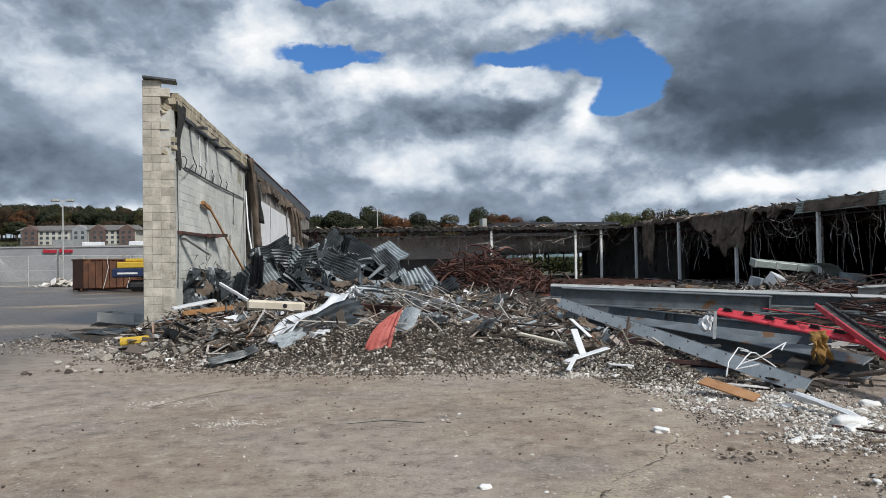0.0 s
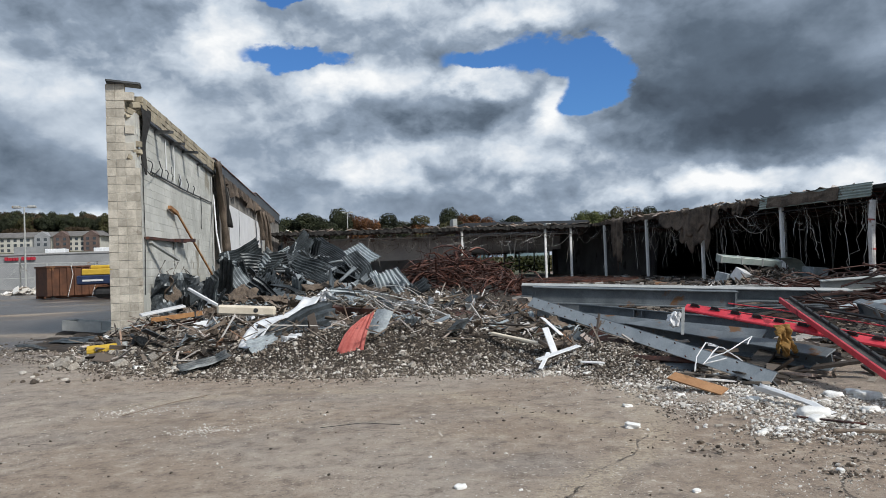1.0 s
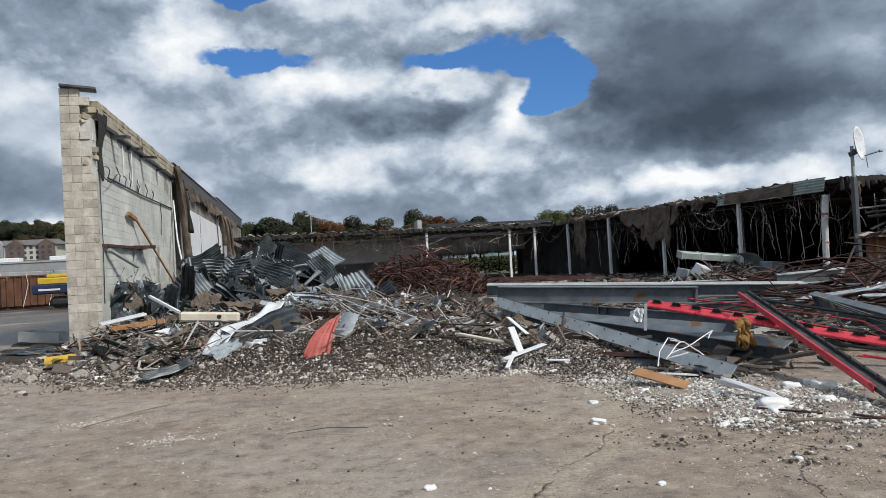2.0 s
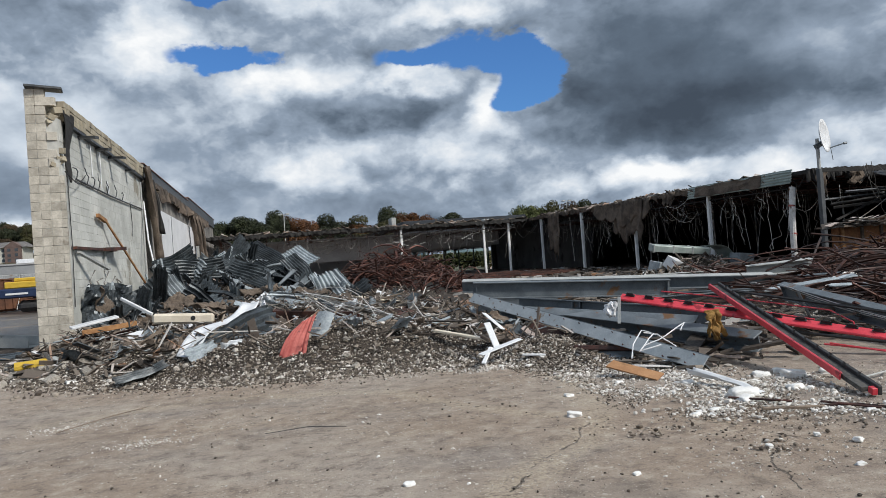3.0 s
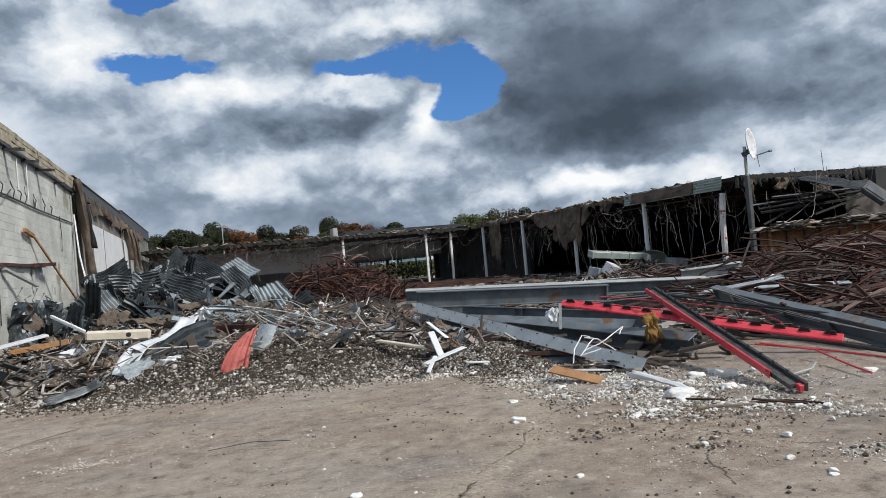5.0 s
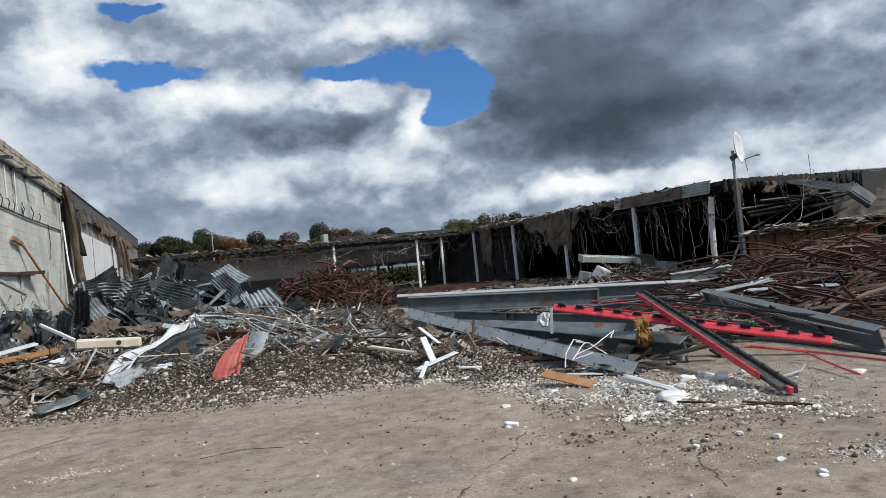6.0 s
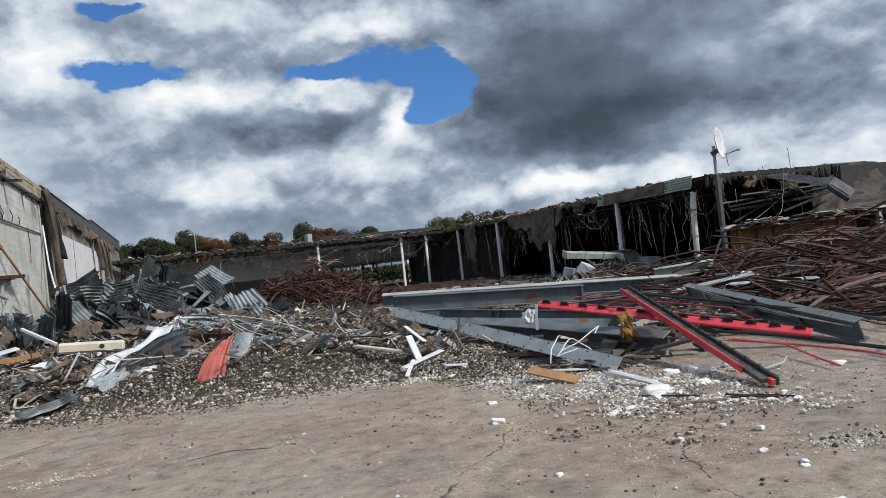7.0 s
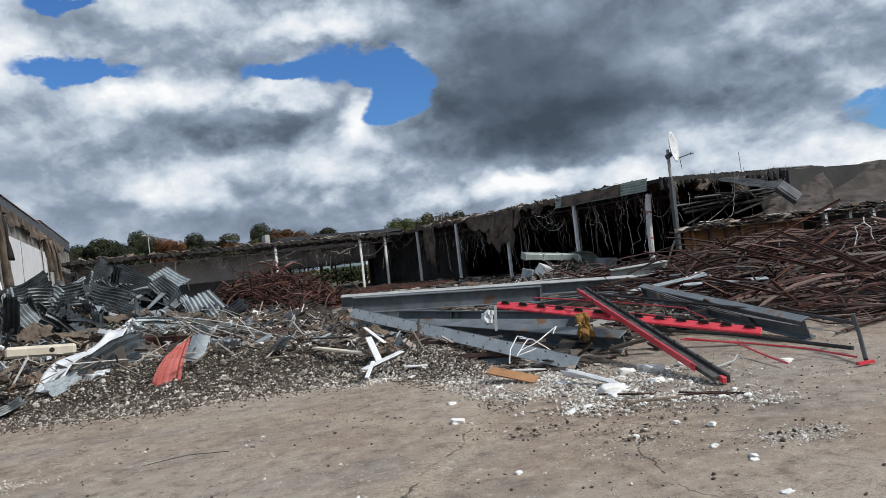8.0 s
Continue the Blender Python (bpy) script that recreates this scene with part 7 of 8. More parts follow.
def gravel():
    g = np.random.RandomState(12)
    pts, sz = [], []
    while len(pts) < 70000:
        x = g.uniform(-5.4, 4.3)
        y = front(x) - 0.12 + g.rand() ** 1.5 * 4.2
        z = rubble(x, y)
        s = 0.006 + 0.014 * g.rand() ** 2 + (0.02 if g.rand() < 0.035 else 0)
        pts.append((x, y, z + 0.2 * s + 0.012 * g.rand()))
        sz.append(s)
    stones("gravel", "dark and pale mixed gravel covering the front of the heap", pts, sz, M_GRAVEL, seed=2, small=True)
    pts, sz = [], []
    while len(pts) < 3600:
        x, y = g.uniform(-5, 8.5), g.uniform(11, 26)
        z = rubble(x, y) if x < 5.5 else 0.03
        s = 0.02 + 0.05 * g.rand() ** 2.5
        pts.append((x, y, z + 0.3 * s))
        sz.append(s)
    stones("masonry_rubble", "broken masonry lumps among the heaped sheets", pts, sz, M_GRAVEL, seed=3)
    # white plaster and foam crumbs beside the beams, in drifts along a bent band
    pts, sz = [], []
    band = ((3.5, 8.6, 0.35), (3.55, 7.5, 0.42), (4.1, 6.9, 0.45), (4.35, 6.2, 0.40), (3.7, 5.7, 0.22), (4.55, 5.35, 0.20), (4.9, 4.75, 0.16), (2.5, 9.6, 0.35), (3.0, 9.4, 0.25), (4.9, 6.5, 0.35), (5.3, 5.9, 0.35))
    weights = np.array([0.10, 0.16, 0.20, 0.14, 0.05, 0.05, 0.04, 0.10, 0.06, 0.06, 0.04])
    while len(pts) < 15000:
        x0, y0, spread = band[g.choice(len(band), p=weights / weights.sum())]
        x, y = g.normal(x0, spread), g.normal(y0, spread * 1.15)
        if noise.noise((x * 2.2, y * 2.2, 4)) < g.uniform(-0.45, 0.25) or (x < 3.15 and 6.2 < y < 9.0) or y < 4.4:
            continue
        s = 0.003 + 0.019 * g.rand() ** 5
        pts.append((x, y, max(0, rubble(x, y)) + 0.3 * s + 0.01))
        sz.append(s)
    stones("plaster_crumbs", "white plaster and foam crumbs scattered on the lot", pts, sz, M_CHIPS, 0.65, 4)
    pts, sz = [], []
    while len(pts) < 5000:
        x, y = g.normal(4.0, 0.55), g.normal(6.6, 1.0)
        if y < 4.7 or x < 3.0 or noise.noise((x * 1.7, y * 1.7, 21)) < 0.0:
            continue
        s = 0.003 + 0.011 * g.rand() ** 3
        pts.append((x, y, 0.008))
        sz.append(s)
    stones("dark_gravel", "dark soil crumbs between the white drifts", pts, sz, M_GRAVEL, 0.6, 15, small=True)
    pts, sz = [], []
    while len(pts) < 4500:
        x, y = g.normal(3.6, 0.62), g.normal(8.9, 0.65)
        if y < 7.6 or (x < 2.9 and y < 9.1):
            continue
        s = 0.007 + 0.016 * g.rand() ** 2
        pts.append((x, y, max(0, rubble(x, y)) + 0.3 * s + 0.06 * math.exp(-((x - 3.6) / 0.5) ** 2 - ((y - 8.9) / 0.5) ** 2) * g.rand()))
        sz.append(s)
    stones("dark_gravel", "dark soil and gravel spilled beside the white crumbs", pts, sz, M_GRAVEL, 0.7, 5)
    # grit over the lot
    pts, sz = [], []
    while len(pts) < 16000:
        x, y = g.uniform(-9, 9), 1.6 + g.rand() ** 0.8 * 9
        if noise.noise((x * 0.45, y * 0.6, 9)) < g.uniform(-0.35, 0.3):
            continue
        s = 0.002 + 0.004 * g.rand() ** 3 + (0.011 if g.rand() < 0.006 else 0)
        pts.append((x, y, 0.004 + 0.018 * noise.noise((x * 0.5, y * 0.5, 1))))
        sz.append(s)
    for x0, y0, a, b in ((-2.2, 8.4, 0.30, 0.14), (-1.3, 7.15, 0.2, 0.1), (4.18, 3.72, 0.20, 0.10), (4.3, 3.6, 0.14, 0.08), (3.35, 4.3, 0.4, 0.25)):
        for _ in range(420):
            x, y = g.normal(x0, a), g.normal(y0, b)
            pts.append((x, y, 0.004 + 0.018 * noise.noise((x * 0.5, y * 0.5, 1))))
            sz.append(0.003 + 0.008 * g.rand() ** 3)
    stones("lot_grit", "fine pale grit and crumbs strewn over the lot", pts, sz, M_CHIPS, 0.6, 6, small=True)
    pts, sz = [], []
    while len(pts) < 2400:
        x = g.uniform(-6, 4)
        y = front(x) - abs(g.normal(0, 0.30))
        s = 0.006 + 0.012 * g.rand() ** 2
        pts.append((x, y, 0.008))
        sz.append(s)
    while len(pts) < 3600:
        x, y = g.normal(-6.3, 0.9), g.normal(16.2, 1.2)
        s = 0.010 + 0.02 * g.rand() ** 2
        if y < 13.6:
            continue
        pts.append((x, y, 0.01))
        sz.append(s)
    lot, sizes = [], []
    while len(lot) < 1500:
        x, y = g.uniform(-5, 8), 2.2 + g.rand() ** 0.7 * 6.5
        if x < 1.5 and g.rand() < 0.65:
            continue
        if noise.noise((x * 0.9, y * 0.9, 33)) < g.uniform(-0.3, 0.4):
            continue
        size = 0.004 + 0.010 * g.rand() ** 3
        lot.append((x, y, 0.006 + 0.018 * noise.noise((x * 0.5, y * 0.5, 1))))
        sizes.append(size)
    for x0, y0, a, b in ((4.18, 3.72, 0.20, 0.10), (3.4, 4.45, 0.12, 0.1), (2.9, 5.2, 0.2, 0.15), (3.95, 4.9, 0.3, 0.2)):
        for _ in range(60):
            x, y = g.normal(x0, a), g.normal(y0, b)
            lot.append((x, y, 0.01))
            sizes.append(0.006 + 0.018 * g.rand() ** 3)
    stones("lot_pebbles", "brown and pale pebbles scattered over the lot", lot, sizes, M_GRAVEL, 0.7, 27)
    stones("spilled_stones", "spilled small stones along the foot of the heap", pts, sz, M_GRAVEL, 0.7, 7)


gravel()

BOX_V = np.array([(x, y, z) for x in (-1, 1) for y in (-1, 1) for z in (-1, 1)], float)
BOX_F = np.array([(0, 1, 3, 2), (4, 6, 7, 5), (0, 4, 5, 1), (2, 3, 7, 6), (0, 2, 6, 4), (1, 5, 7, 3)])


def shards(name, label, places, half, mat, steep, seed):
    """Many small flat and long scraps in one mesh: places n x 3, half sizes n x 3."""
    g = np.random.RandomState(seed)
    n = len(places)
    v = BOX_V[None] * np.asarray(half)[:, None, :] * (1 + 0.3 * (g.rand(n, 8, 3) - 0.5))
    a, t, u = g.rand(n) * 6.283, g.randn(n) * steep, g.randn(n) * steep
    ca, sa, ct, st, cu, su, o = np.cos(a), np.sin(a), np.cos(t), np.sin(t), np.cos(u), np.sin(u), 0 * a
    rz = np.stack([np.stack([ca, -sa, o], 1), np.stack([sa, ca, o], 1), np.stack([o, o, o + 1], 1)], 1)
    ry = np.stack([np.stack([ct, o, st], 1), np.stack([o, o + 1, o], 1), np.stack([-st, o, ct], 1)], 1)
    rx = np.stack([np.stack([o + 1, o, o], 1), np.stack([o, cu, -su], 1), np.stack([o, su, cu], 1)], 1)
    v = np.einsum("nij,njk,nkl,nml->nmi", rz, ry, rx, v) + np.asarray(places)[:, None, :]
    f = (BOX_F[None] + (np.arange(n) * 8)[:, None, None]).reshape(-1, 4)
    me = bpy.data.meshes.new(name)
    me.from_pydata(v.reshape(-1, 3).tolist(), [], f.tolist())
    me.materials.append(mat)
    return tagged(new(name, me), label, "debris", kind="stuff")


def scraps():
    g = np.random.RandomState(31)
    pts, half = [], []
    while len(pts) < 5200:
        x = g.uniform(-4.75, 4.6)
        y = front(x) + (1.7 if x > -1.8 else 0.5) + g.rand() ** 1.2 * 16
        if y > 33:
            continue
        long = 0.02 + 0.24 * g.rand() ** 2.8
        pts.append((x, y, rubble(x, y) + 0.01 + 0.13 * g.rand() ** 2))
        half.append((long, long * g.uniform(0.04, 0.36), g.uniform(0.002, 0.010)))
    for _ in range(3000):
        x = g.uniform(-4.7, 4.4)
        y = front(x) + 1.0 + g.rand() * 13
        long = 0.08 + 0.4 * g.rand() ** 2
        pts.append((x, y, rubble(x, y) + 0.03 + 0.2 * g.rand() ** 2))
        half.append((long, g.uniform(0.004, 0.018), g.uniform(0.003, 0.010)))
    shards("heap_scraps", "splinters of wood, metal and board all over the heap", pts, half, M_SCRAP, 0.45, 8)
    pts, half = [], []
    while len(pts) < 1500:
        x, y = g.uniform(3.4, 9.5), g.uniform(7.6, 18)
        if x + 0.45 * y < 8.0 or (x > 6.5 and y < 8.5):
            continue
        long = 0.04 + 0.35 * g.rand() ** 2.2
        pts.append((x, y, 0.03 + 0.28 * g.rand() ** 2 * ease(x + y, 12, 15)))
        half.append((long, long * g.uniform(0.06, 0.35), g.uniform(0.006, 0.025)))
    shards("beam_scraps", "splintered wood and metal scraps under the steel beams", pts, half, M_SCRAP, 0.2, 9)
    pts, half = [], []
    while len(pts) < 60:
        x, y = g.normal(4.2, 0.7), g.normal(6.6, 1.0)
        if y < 4.8 or x < 2.9 or x > 6.3:
            continue
        long = 0.015 + 0.05 * g.rand() ** 2
        pts.append((x, y, 0.012))
        half.append((long, long * g.uniform(0.3, 0.8), g.uniform(0.004, 0.014)))
    shards("plaster_flakes", "flat flakes of white plaster on the lot", pts, half, M_CHIPS, 0.12, 10)


scraps()


def foam_chunks():
    shapes = []
    for i in range(7):
        bm = bmesh.new()
        bmesh.ops.create_icosphere(bm, subdivisions=3, radius=1.0)
        for v in bm.verts:
            c = Vector([max(-0.72, min(0.72, q)) for q in v.co])
            v.co = Vector((c.x * 1.6, c.y * 1.1, c.z * 0.66)) * (1 + 0.42 * noise.noise(v.co * 1.5 + Vector((i * 7, 3, 0))) + 0.16 * noise.noise(v.co * 5) + 0.05 * noise.noise(v.co * 14))
        shapes.append(mesh_of("foam_chunk", bm, M_FOAM, True))
    spots = [(0.78, 4.79, 0.06, 10), (2.56, 6.10, 0.10, -20), (2.87, 6.95, 0.075, 0), (-3.14, 12.0, 0.11, 30), (4.27, 6.02, 0.20, -15), (4.16, 5.84, 0.12, 30), (4.40, 6.12, 0.10, 50), (4.20, 6.85, 0.10, 15), (4.68, 8.02, 0.17, 40),
             (4.85, 7.85, 0.15, 10), (4.55, 8.25, 0.13, 70), (4.95, 8.1, 0.11, 20), (3.85, 4.58, 0.05, 70), (5.28, 6.58, 0.19, 0), (5.05, 6.79, 0.13, -20), (5.68, 6.59, 0.12, 60), (4.87, 6.05, 0.12, 10), (4.98, 5.98, 0.07, 60), (3.98, 4.33, 0.07, 30),
             (3.57, 3.87, 0.05, 0), (3.57, 3.51, 0.06, 50), (3.52, 3.46, 0.045, 0), (3.36, 4.48, 0.05, 80), (2.23, 4.33, 0.04, 10), (6.41, 5.75, 0.10, 0), (3.47, 5.57, 0.07, 20), (3.58, 5.50, 0.05, 70), (3.70, 5.64, 0.07, 0), (3.55, 5.66, 0.05, 35),
             (3.18, 2.9, 0.055, 0), (4.5, 6.9, 0.10, 20), (5.35, 6.9, 0.10, -30), (3.62, 7.3, 0.07, 12), (4.74, 5.0, 0.06, 0), (4.9, 4.85, 0.07, 20), (4.62, 5.2, 0.05, 45), (5.05, 5.15, 0.05, 20), (3.20, 9.05, 0.09, 30), (2.9, 9.3, 0.07, 0), (3.45, 9.2, 0.06, 0)]
    for i, (x, y, s, a) in enumerate(spots):
        ob = new("foam_chunk", shapes[i % 7])
        ob.location = (x, y, s * 0.16 + rubble(x, y))
        ob.rotation_euler = (rnd.uniform(-0.15, 0.15), rnd.uniform(-0.15, 0.15), radians(a))
        ob.scale = (s * 0.52, s * 0.52, s * 0.5)
        tagged(ob, "broken lump of dirty white foam on the lot", "foam lump", "foam lumps")
    bm = bmesh.new()
    sheet(bm, along((4.24, 6.88, 0.10), (4.42, 5.98, 0.03)) @ pose(0.46, 0, 0), 0.92, 0.10, lambda u, v: (0, 0.05 * math.sin(u * 3), 0.07 * (v - 0.5) ** 2 * 4 * (1 - u) + 0.015 * noise.noise((u * 5, v * 3, 2))), 18, 8)
    thicken(solid("white_gutter_strip", bm, M_PLASTIC, "curved white plastic strip lying among the crumbs", "plastic strip", smooth=True), 0.006)
    for a, b in (((4.05, 5.95, 0.03), (4.40, 5.52, 0.03)), ((4.55, 5.35, 0.04), (4.80, 4.95, 0.03))):
        bm = bmesh.new()
        bar(bm, a, b, 0.022, 0.014, 20, 0.003)
        solid("loose_stick", bm, M_RUST, "dark wet split batten lying in the crumbs", "stick", "split battens")
    # thin things on the lot
    for pts, r, mat, lab in (([(-2.3, 8.1, 0.02), (-1.9, 8.7, 0.03), (-1.6, 9.1, 0.02)], 0.006, M_OLDWOOD, "thin dark stick lying on the lot"), ([(-0.2, 6.9, 0.012), (0.2, 6.95, 0.02), (0.55, 6.8, 0.012)], 0.003, M_BLACK, "thin black wire lying on the lot"),
                             ([(5.5, 6.0, 0.03), (6.0, 6.1, 0.05), (6.25, 6.3, 0.06)], 0.011, M_PALESTEEL, "pale bent rod lying on the lot"), ([(4.5, 5.3, 0.02), (4.75, 5.15, 0.03), (4.95, 4.85, 0.02)], 0.012, M_RUST, "dark split batten lying in the crumbs"),
                             ([(4.0, 5.4, 0.03), (4.5, 5.25, 0.02)], 0.016, M_OLDWOOD, "short brown batten lying in the crumbs")):
        bm = bmesh.new()
        tube(bm, pts, r, 6)
        solid("loose_stick" if mat in (M_OLDWOOD, M_RUST) else "loose_wire", bm, mat, lab, "stick" if mat in (M_OLDWOOD, M_RUST) else "wire")


foam_chunks()

# ---- fittings and masonry of the standing wall ----
def wall_fittings():
    w = WX
    # conduit with drops
    c = thing("wall_conduit", (w + 0.04, 24.6, 4.2), "dark conduit with bent hooks along the wall", "conduit")
    bm = bmesh.new()
    tube(bm, [(w + 0.04, 19.9, 4.23), (w + 0.05, 24, 4.20), (w + 0.04, 29.4, 4.26)], 0.025, 6)
    part("pipe", bm, M_DARKFLASH, c)
    for y in (19.9, 21.0, 21.7, 22.3, 23.4, 24.6, 25.6):
        bm = bmesh.new()
        tube(bm, [(w + 0.05, y, 4.22), (w + 0.1, y - 0.02, 4.42), (w + 0.12, y - 0.3, 4.46), (w + 0.1, y - 0.34 + rnd.uniform(-0.2, 0.2), 4.55 + rnd.uniform(-0.12, 0.12))], 0.015, 5)
        part("hook", bm, M_DARKFLASH, c)
    for pts, lab, r, mat in (([(w + 0.03, 21.7, 5.4), (w + 0.03, 21.75, 4.5)], "pale conduit drop on the wall", 0.018, M_PLASTIC), ([(w + 0.03, 22.8, 5.4), (w + 0.03, 22.8, 4.3)], "pale conduit drop on the wall", 0.016, M_PLASTIC),
                             ([(w + 0.04, 18.9, 4.3), (w + 0.2, 19.2, 4.05), (w + 0.1, 19.9, 4.1), (w + 0.04, 20.9, 4.45)], "looping dark cable on the wall", 0.012, M_BLACK),
                             ([(w + 0.04, 27.0, 4.3), (w + 0.05, 27.1, 3.6), (w + 0.06, 26.9, 3.1)], "dark cable hanging from the conduit", 0.014, M_BLACK),
                             ([(w + 0.06, 29.7, 4.6), (w + 0.35, 28.4, 3.0), (w + 0.8, 27.0, 1.4)], "pale rod leaning against the wall", 0.03, M_PLASTIC),
                             ([(w + 0.04, 29.4, 5.3), (w + 0.05, 29.4, 1.5)], "pale conduit running down the wall", 0.03, M_PALESTEEL),
                             ([(w + 0.03, WY + 0.42, 4.4), (w + 0.04, WY + 0.45, 2.5), (w + 0.03, WY + 0.4, 1.0)], "thin dark cable down the wall end", 0.012, M_BLACK)):
        bm = bmesh.new()
        tube(bm, pts, r, 6)
        solid("wall_cable" if "cable" in lab else "wall_pipe", bm, mat, lab, "cable" if "cable" in lab else "pipe")
    bm = bmesh.new()
    box(bm, (w + 0.03, -0.12, -0.16), (w + 0.045, 0.12, 0.16), pose(0, 23.6, 4.42, 38))
    solid("wall_tag", bm, M_PLASTIC, "small white tag hanging on the wall conduit", "tag")
    # rusted shelf angle and brackets
    s = thing("shelf_bracket", (w + 0.1, 21.5, 2.4), "rusty shelf angle with a bent brace on the wall", "bracket")
    for a, b, d, h in (((w + 0.06, 19.2, 2.45), (w + 0.06, 23.9, 2.52), 0.12, 0.07), ((w + 0.1, 19.4, 2.35), (w + 0.45, 21.0, 1.9), 0.1, 0.06), ((w + 0.1, 22.2, 2.5), (w + 0.34, 23.9, 2.56), 0.12, 0.1), ((w + 0.05, 22.6, 2.5), (w + 0.05, 22.6, 1.8), 0.12, 0.06)):
        bm = bmesh.new()
        bar(bm, a, b, d, h)
        part("angle", bm, M_RUST if h > 0.065 else M_PALESTEEL, s)
    o = thing("orange_bar", (w + 0.3, 24, 1.5), "orange steel bar leaning against the wall", "steel bar")
    bm = bmesh.new()
    bar(bm, (w + 0.12, 22.6, 3.34), (w + 0.65, 25.9, 1.25), 0.045, 0.055)
    part("shaft", bm, M_WOOD, o)
    bm = bmesh.new()
    bar(bm, (w + 0.10, 22.7, 3.34), (w + 0.10, 21.7, 3.44), 0.09, 0.1)
    part("head", bm, M_WOOD, o)
    # black felt flap at the broken end
    bm = bmesh.new()
    rows = []
    for i in range(9):
        t = i / 8
        rows.append([bm.verts.new((w + 0.06 + 0.05 * math.sin(t * 7 + j), WY + 0.20 + 0.25 * t + (0.03 + 0.85 * (1 - t) ** 0.8) * j, 5.80 - 1.75 * t)) for j in (0.0, 0.5, 1.0)])
    for a, b in zip(rows, rows[1:]):
        for j in range(2):
            bm.faces.new((a[j], a[j + 1], b[j + 1], b[j]))
    thicken(solid("felt_flap", bm, M_ROOF_AND_GAPS, "pointed flap of black felt hanging at the wall end", "roofing"), 0.02)
    # junk leaning at the foot of the wall
    r = random.Random(77)
    for i in range(10):
        bm = bmesh.new()
        y = 19.8 + r.uniform(0, 4)
        sd = r.uniform(0, 99)
        sheet(bm, pose(w + r.uniform(0.2, 0.7), y, 0.75 + r.uniform(-0.2, 0.35), r.uniform(60, 100), r.uniform(-20, 20), r.uniform(0, 180)), r.uniform(0.3, 0.7), r.uniform(0.7, 1.4), lambda u, v: (0, 0, 0.3 * noise.noise((u * 2, v * 3, sd)) + 0.08 * noise.noise((u * 7, v * 7, sd))), 8, 14)
        thicken(solid("bent_sheet", bm, r.choice((M_GALV, M_SLATE, M_MEMBRANE)), "bent metal sheet leaning at the foot of the wall", "metal sheet", "leaning sheets"), 0.008)
    for i in range(5):
        bm = bmesh.new()
        tube(bm, [(w + 0.5 + r.uniform(0, 0.5), 20 + i * 0.8, 0.4), (w + 0.2, 19.9 + i * 0.8, 1.3 + r.uniform(0, 0.4)), (w + 0.3, 20.1 + i * 0.8, 1.5 + r.uniform(0, 0.4))], 0.02)
        solid("bent_pipe", bm, M_WIREDARK, "bent dull pipe leaning at the foot of the wall", "pipe", "leaning pipes")


wall_fittings()


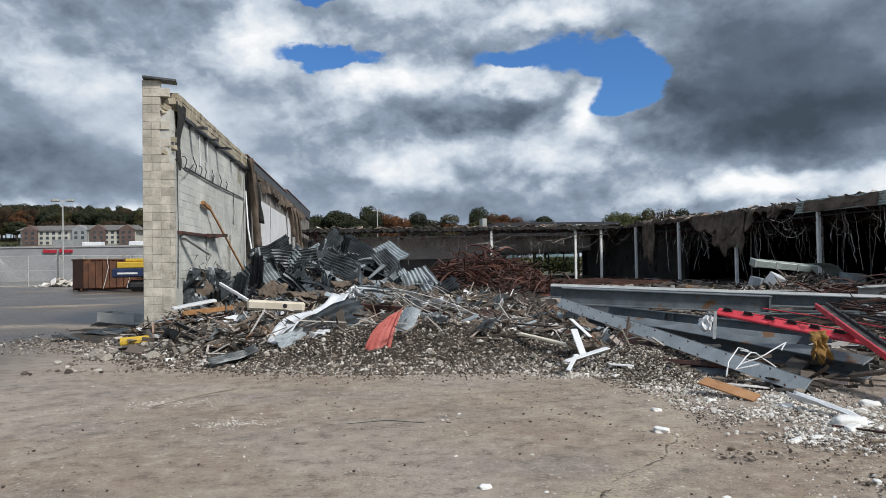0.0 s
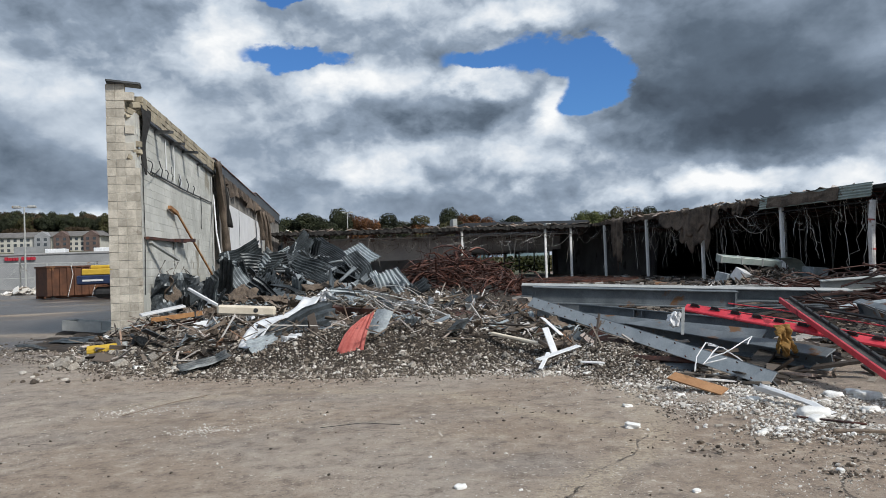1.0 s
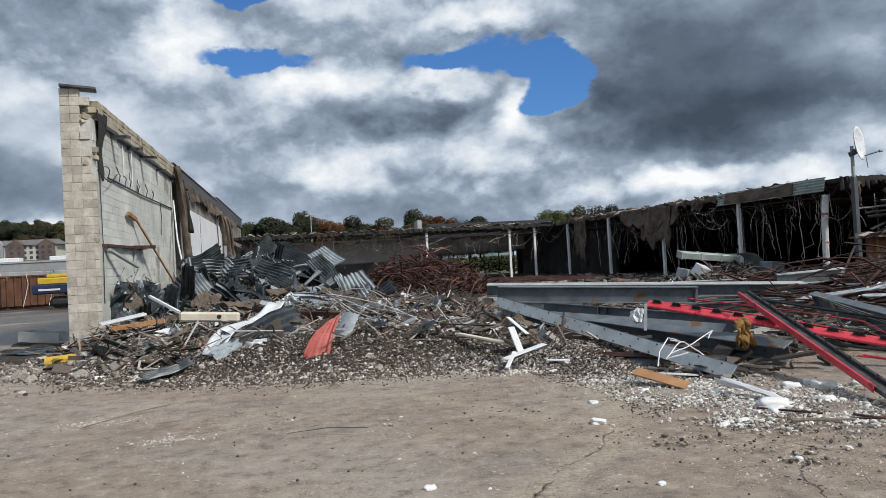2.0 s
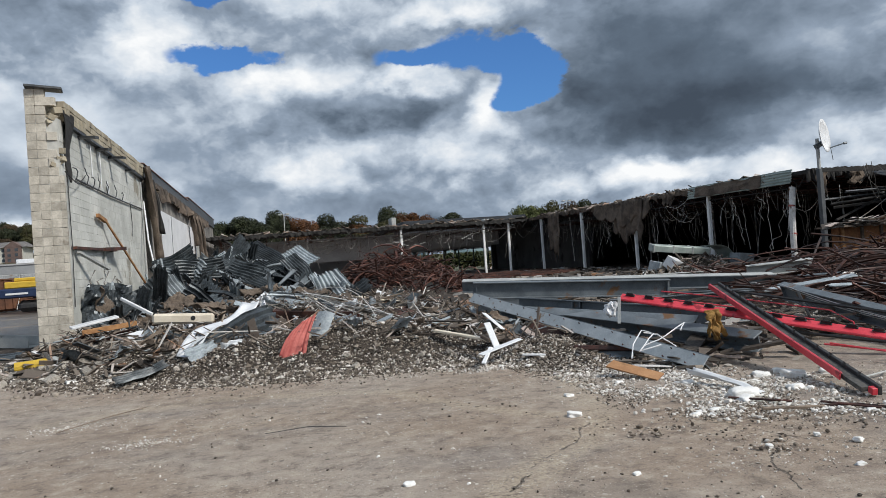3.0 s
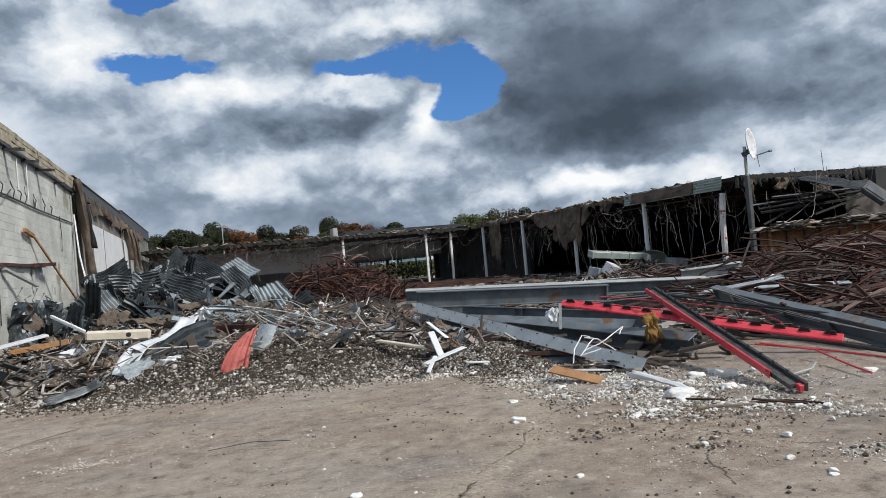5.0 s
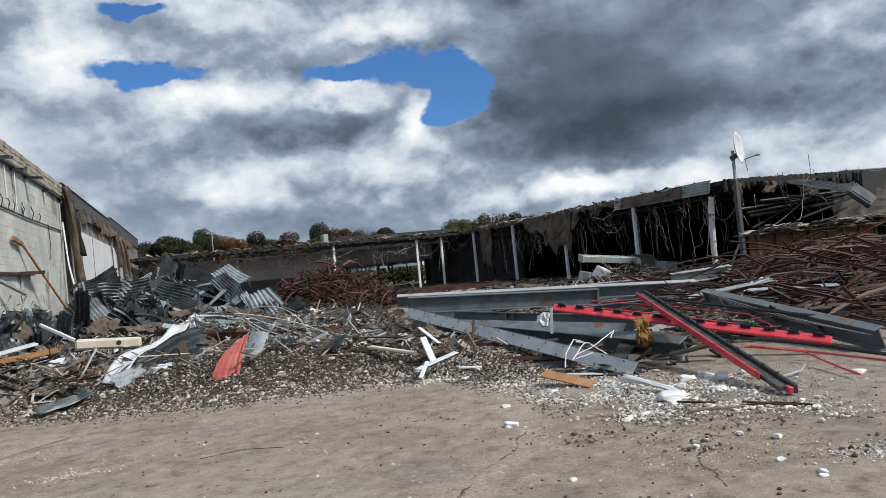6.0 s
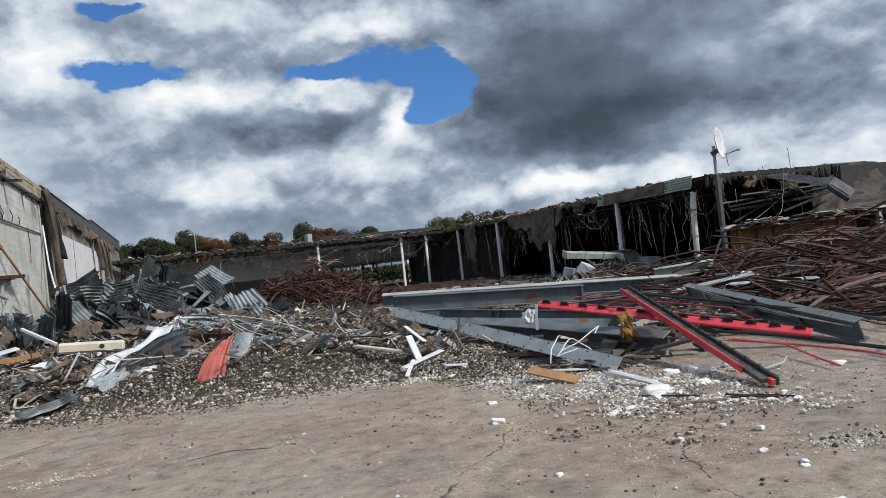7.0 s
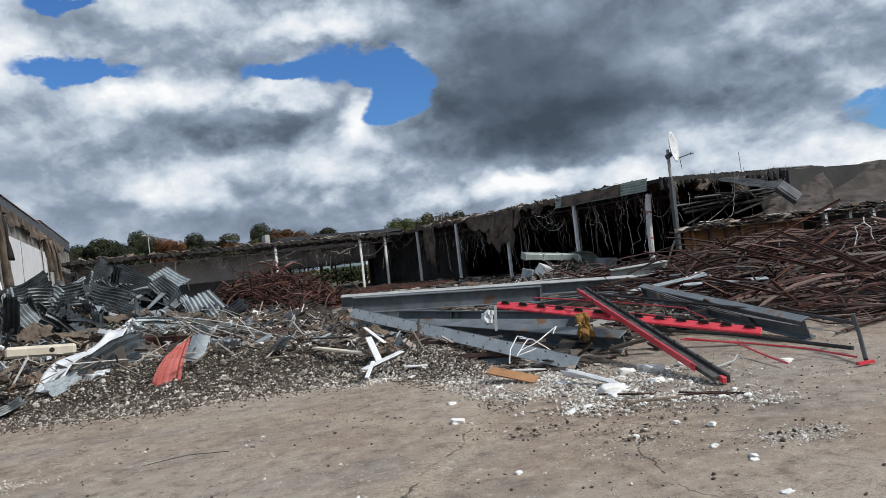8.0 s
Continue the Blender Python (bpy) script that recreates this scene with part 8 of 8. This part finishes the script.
def far_wall():
    """The stretch beyond the step: sooty block, a white panel, a dark parapet with torn felt."""
    f = thing("wall_far", (WX - 0.3, 45, 0), "sooty block wall with a white panelled stretch and dark parapet", "wall", kind="structure")
    solid_part("core", (WX - 0.6, 30.0, -0.05), (WX - 0.05, 64.5, 5.6), M_SOOT, f)
    solid_part("parapet", (WX - 0.62, 30.02, 5.6), (WX + 0.05, 45.4, 6.12), M_DARKFLASH, f, "dark metal-faced parapet")
    solid_part("parapet", (WX - 0.62, 45.42, 5.6), (WX + 0.05, 64.5, 6.32), M_DARKFLASH, f, "higher dark metal-faced parapet")
    solid_part("cap", (WX - 0.7, 30.0, 6.12), (WX + 0.1, 45.38, 6.15), M_TERRA, f, "terracotta-coloured coping")
    solid_part("cap", (WX - 0.7, 45.4, 6.32), (WX + 0.1, 64.6, 6.35), M_TERRA, f, "terracotta-coloured coping")
    for ya, yb in ((33.6, 37.6), (37.63, 41.6), (41.63, 45.6), (45.63, 49.0)):
        solid_part("white_panel", (WX - 0.05, ya, 1.2), (WX + 0.02, yb, 4.62), M_WHITE, f, "white wall panel")
    for y in (37.61, 45.61):
        solid_part("joint", (WX + 0.0, y - 0.02, 1.2), (WX + 0.035, y + 0.02, 4.6), M_DARKFLASH, f)
    for y in (30.6, 33.3, 49.5, 51.2):
        solid_part("pilaster", (WX - 0.05, y - 0.2, 0), (WX + 0.12, y + 0.2, 5.5), M_PALESTEEL if y > 49 else M_SOOT, f)
    # torn felt along the parapet and the long curtain at the step
    bm = bmesh.new()
    ragged_strip(bm, (WX + 0.14, 30.2, 0), (WX + 0.14, 58, 0), 5.66, 0.62, 90, 0.16, 0.25)
    thicken(solid("torn_felt", bm, M_MEMBRANE, "torn brown felt hanging along the far parapet", "roofing"), 0.02)
    for y0, z0, z1, wd, mat in ((29.6, 5.9, 2.3, 0.95, M_MEMBRANE), (30.4, 5.5, 3.4, 0.6, M_ROOF_AND_GAPS), (47.5, 5.3, 2.6, 1.3, M_MEMBRANE), (50.0, 5.3, 2.4, 1.2, M_MEMBRANE), (44.8, 5.4, 3.4, 0.7, M_MEMBRANE)):
        bm = bmesh.new()
        rows = []
        for i in range(13):
            t = i / 12
            rows.append([bm.verts.new((WX + 0.25 + 0.14 * math.sin(j * 1.7 + t * 3) + 0.22 * t, y0 + wd * (0.35 + 0.65 * math.sin(min(1, t + 0.25) * 2.4)) * (j / 6 - 0.3) + 0.5 * t, z0 + (z1 - z0) * t + 0.1 * noise.noise((j, t * 3, y0)))) for j in range(7)])
        for a, b in zip(rows, rows[1:]):
            for j in range(6):
                bm.faces.new((a[j], a[j + 1], b[j + 1], b[j]))
        thicken(solid("felt_curtain", bm, mat, "long torn sheet of felt hanging down the wall", "roofing", "felt curtains", smooth=True), 0.02)


far_wall()


def block_pieces():
    """Blocks of the wall's end and inner face, proud of their joints; the nearest are objects of their own."""
    r = random.Random(9)

    def block_mesh(name, size, mat):
        bm = bmesh.new()
        x, y, z = size
        box(bm, (-x / 2, -y / 2, -z / 2), (x / 2, y / 2, z / 2), None, 0.004)
        return mesh_of(name, bm, mat)

    origin = base(wall)
    split = block_mesh("end_block", (0.214, 0.12, COURSE - 0.008), M_SPLIT)
    half = block_mesh("end_block", (0.10, 0.12, COURSE - 0.008), M_SPLIT)
    face = block_mesh("block", (0.10, 0.398, COURSE - 0.005), M_BLOCK)
    n = 30
    for i in range(n):
        z = COURSE * (i + 0.5)
        for j, x in enumerate((-5.375, -5.155, -4.935, -4.775)):
            if z > 4.25 and j == 3:
                continue
            if z > 4.6 and j == 2 and r.random() < 0.45:
                continue
            b = new("end_block", half if j == 3 else split)
            b.parent = wall
            out = r.uniform(-0.004, 0.006) if z < 4.3 or j < 2 else r.uniform(-0.03, 0.05)
            b.location = Vector((x, WY + out, z)) - origin
            if j == 2 and z > 4.3:
                b.rotation_euler = (0, r.uniform(-0.06, 0.06), r.uniform(-0.2, 0.2))
    faces, verts = [], []
    for i in range(26):
        z = COURSE * (i + 0.5)
        y = WY + 0.26 + (0.2 if i % 2 else 0.0)
        while y < 29.7:
            if y < WY + 3.6:
                b = new("block", face)
                b.parent = wall
                b.location = Vector((WX - 0.05 + r.uniform(0, 0.006), y, z)) - origin
            else:
                k = len(verts)
                o, hy, hz, e = WX + r.uniform(-0.001, 0.003), 0.199, COURSE / 2 - 0.0025, 0.003
                verts += [(o - 0.05, y - hy, z - hz), (o - 0.05, y + hy, z - hz), (o - 0.05, y + hy, z + hz), (o - 0.05, y - hy, z + hz)]
                verts += [(o, y - hy + e, z - hz + e), (o, y + hy - e, z - hz + e), (o, y + hy - e, z + hz - e), (o, y - hy + e, z + hz - e)]
                faces += [(k + 4, k + 5, k + 6, k + 7), (k, k + 1, k + 5, k + 4), (k + 1, k + 2, k + 6, k + 5), (k + 2, k + 3, k + 7, k + 6), (k + 3, k, k + 4, k + 7)]
            y += 0.404
    ob = new("blocks", raw_mesh("blocks", [tuple(Vector(v) - origin) for v in verts], faces, M_BLOCK))
    ob.parent = wall
    tagged(ob, kind="stuff")
    # jagged stubs where the end has broken away
    bm = bmesh.new()
    for _ in range(26):
        z = r.uniform(4.3, 6.0)
        s = r.uniform(0.05, 0.11)
        box(bm, (-s, -s, -s * 0.7), (s, s, s * 0.7), pose(WX - r.uniform(0.0, 0.25), WY + r.uniform(0.0, 0.22), z, r.uniform(-25, 25), r.uniform(-25, 25), r.uniform(0, 90)), 0.01)
    part("broken_core", bm, M_BARE, wall, "broken tan block core", kind="stuff")


block_pieces()
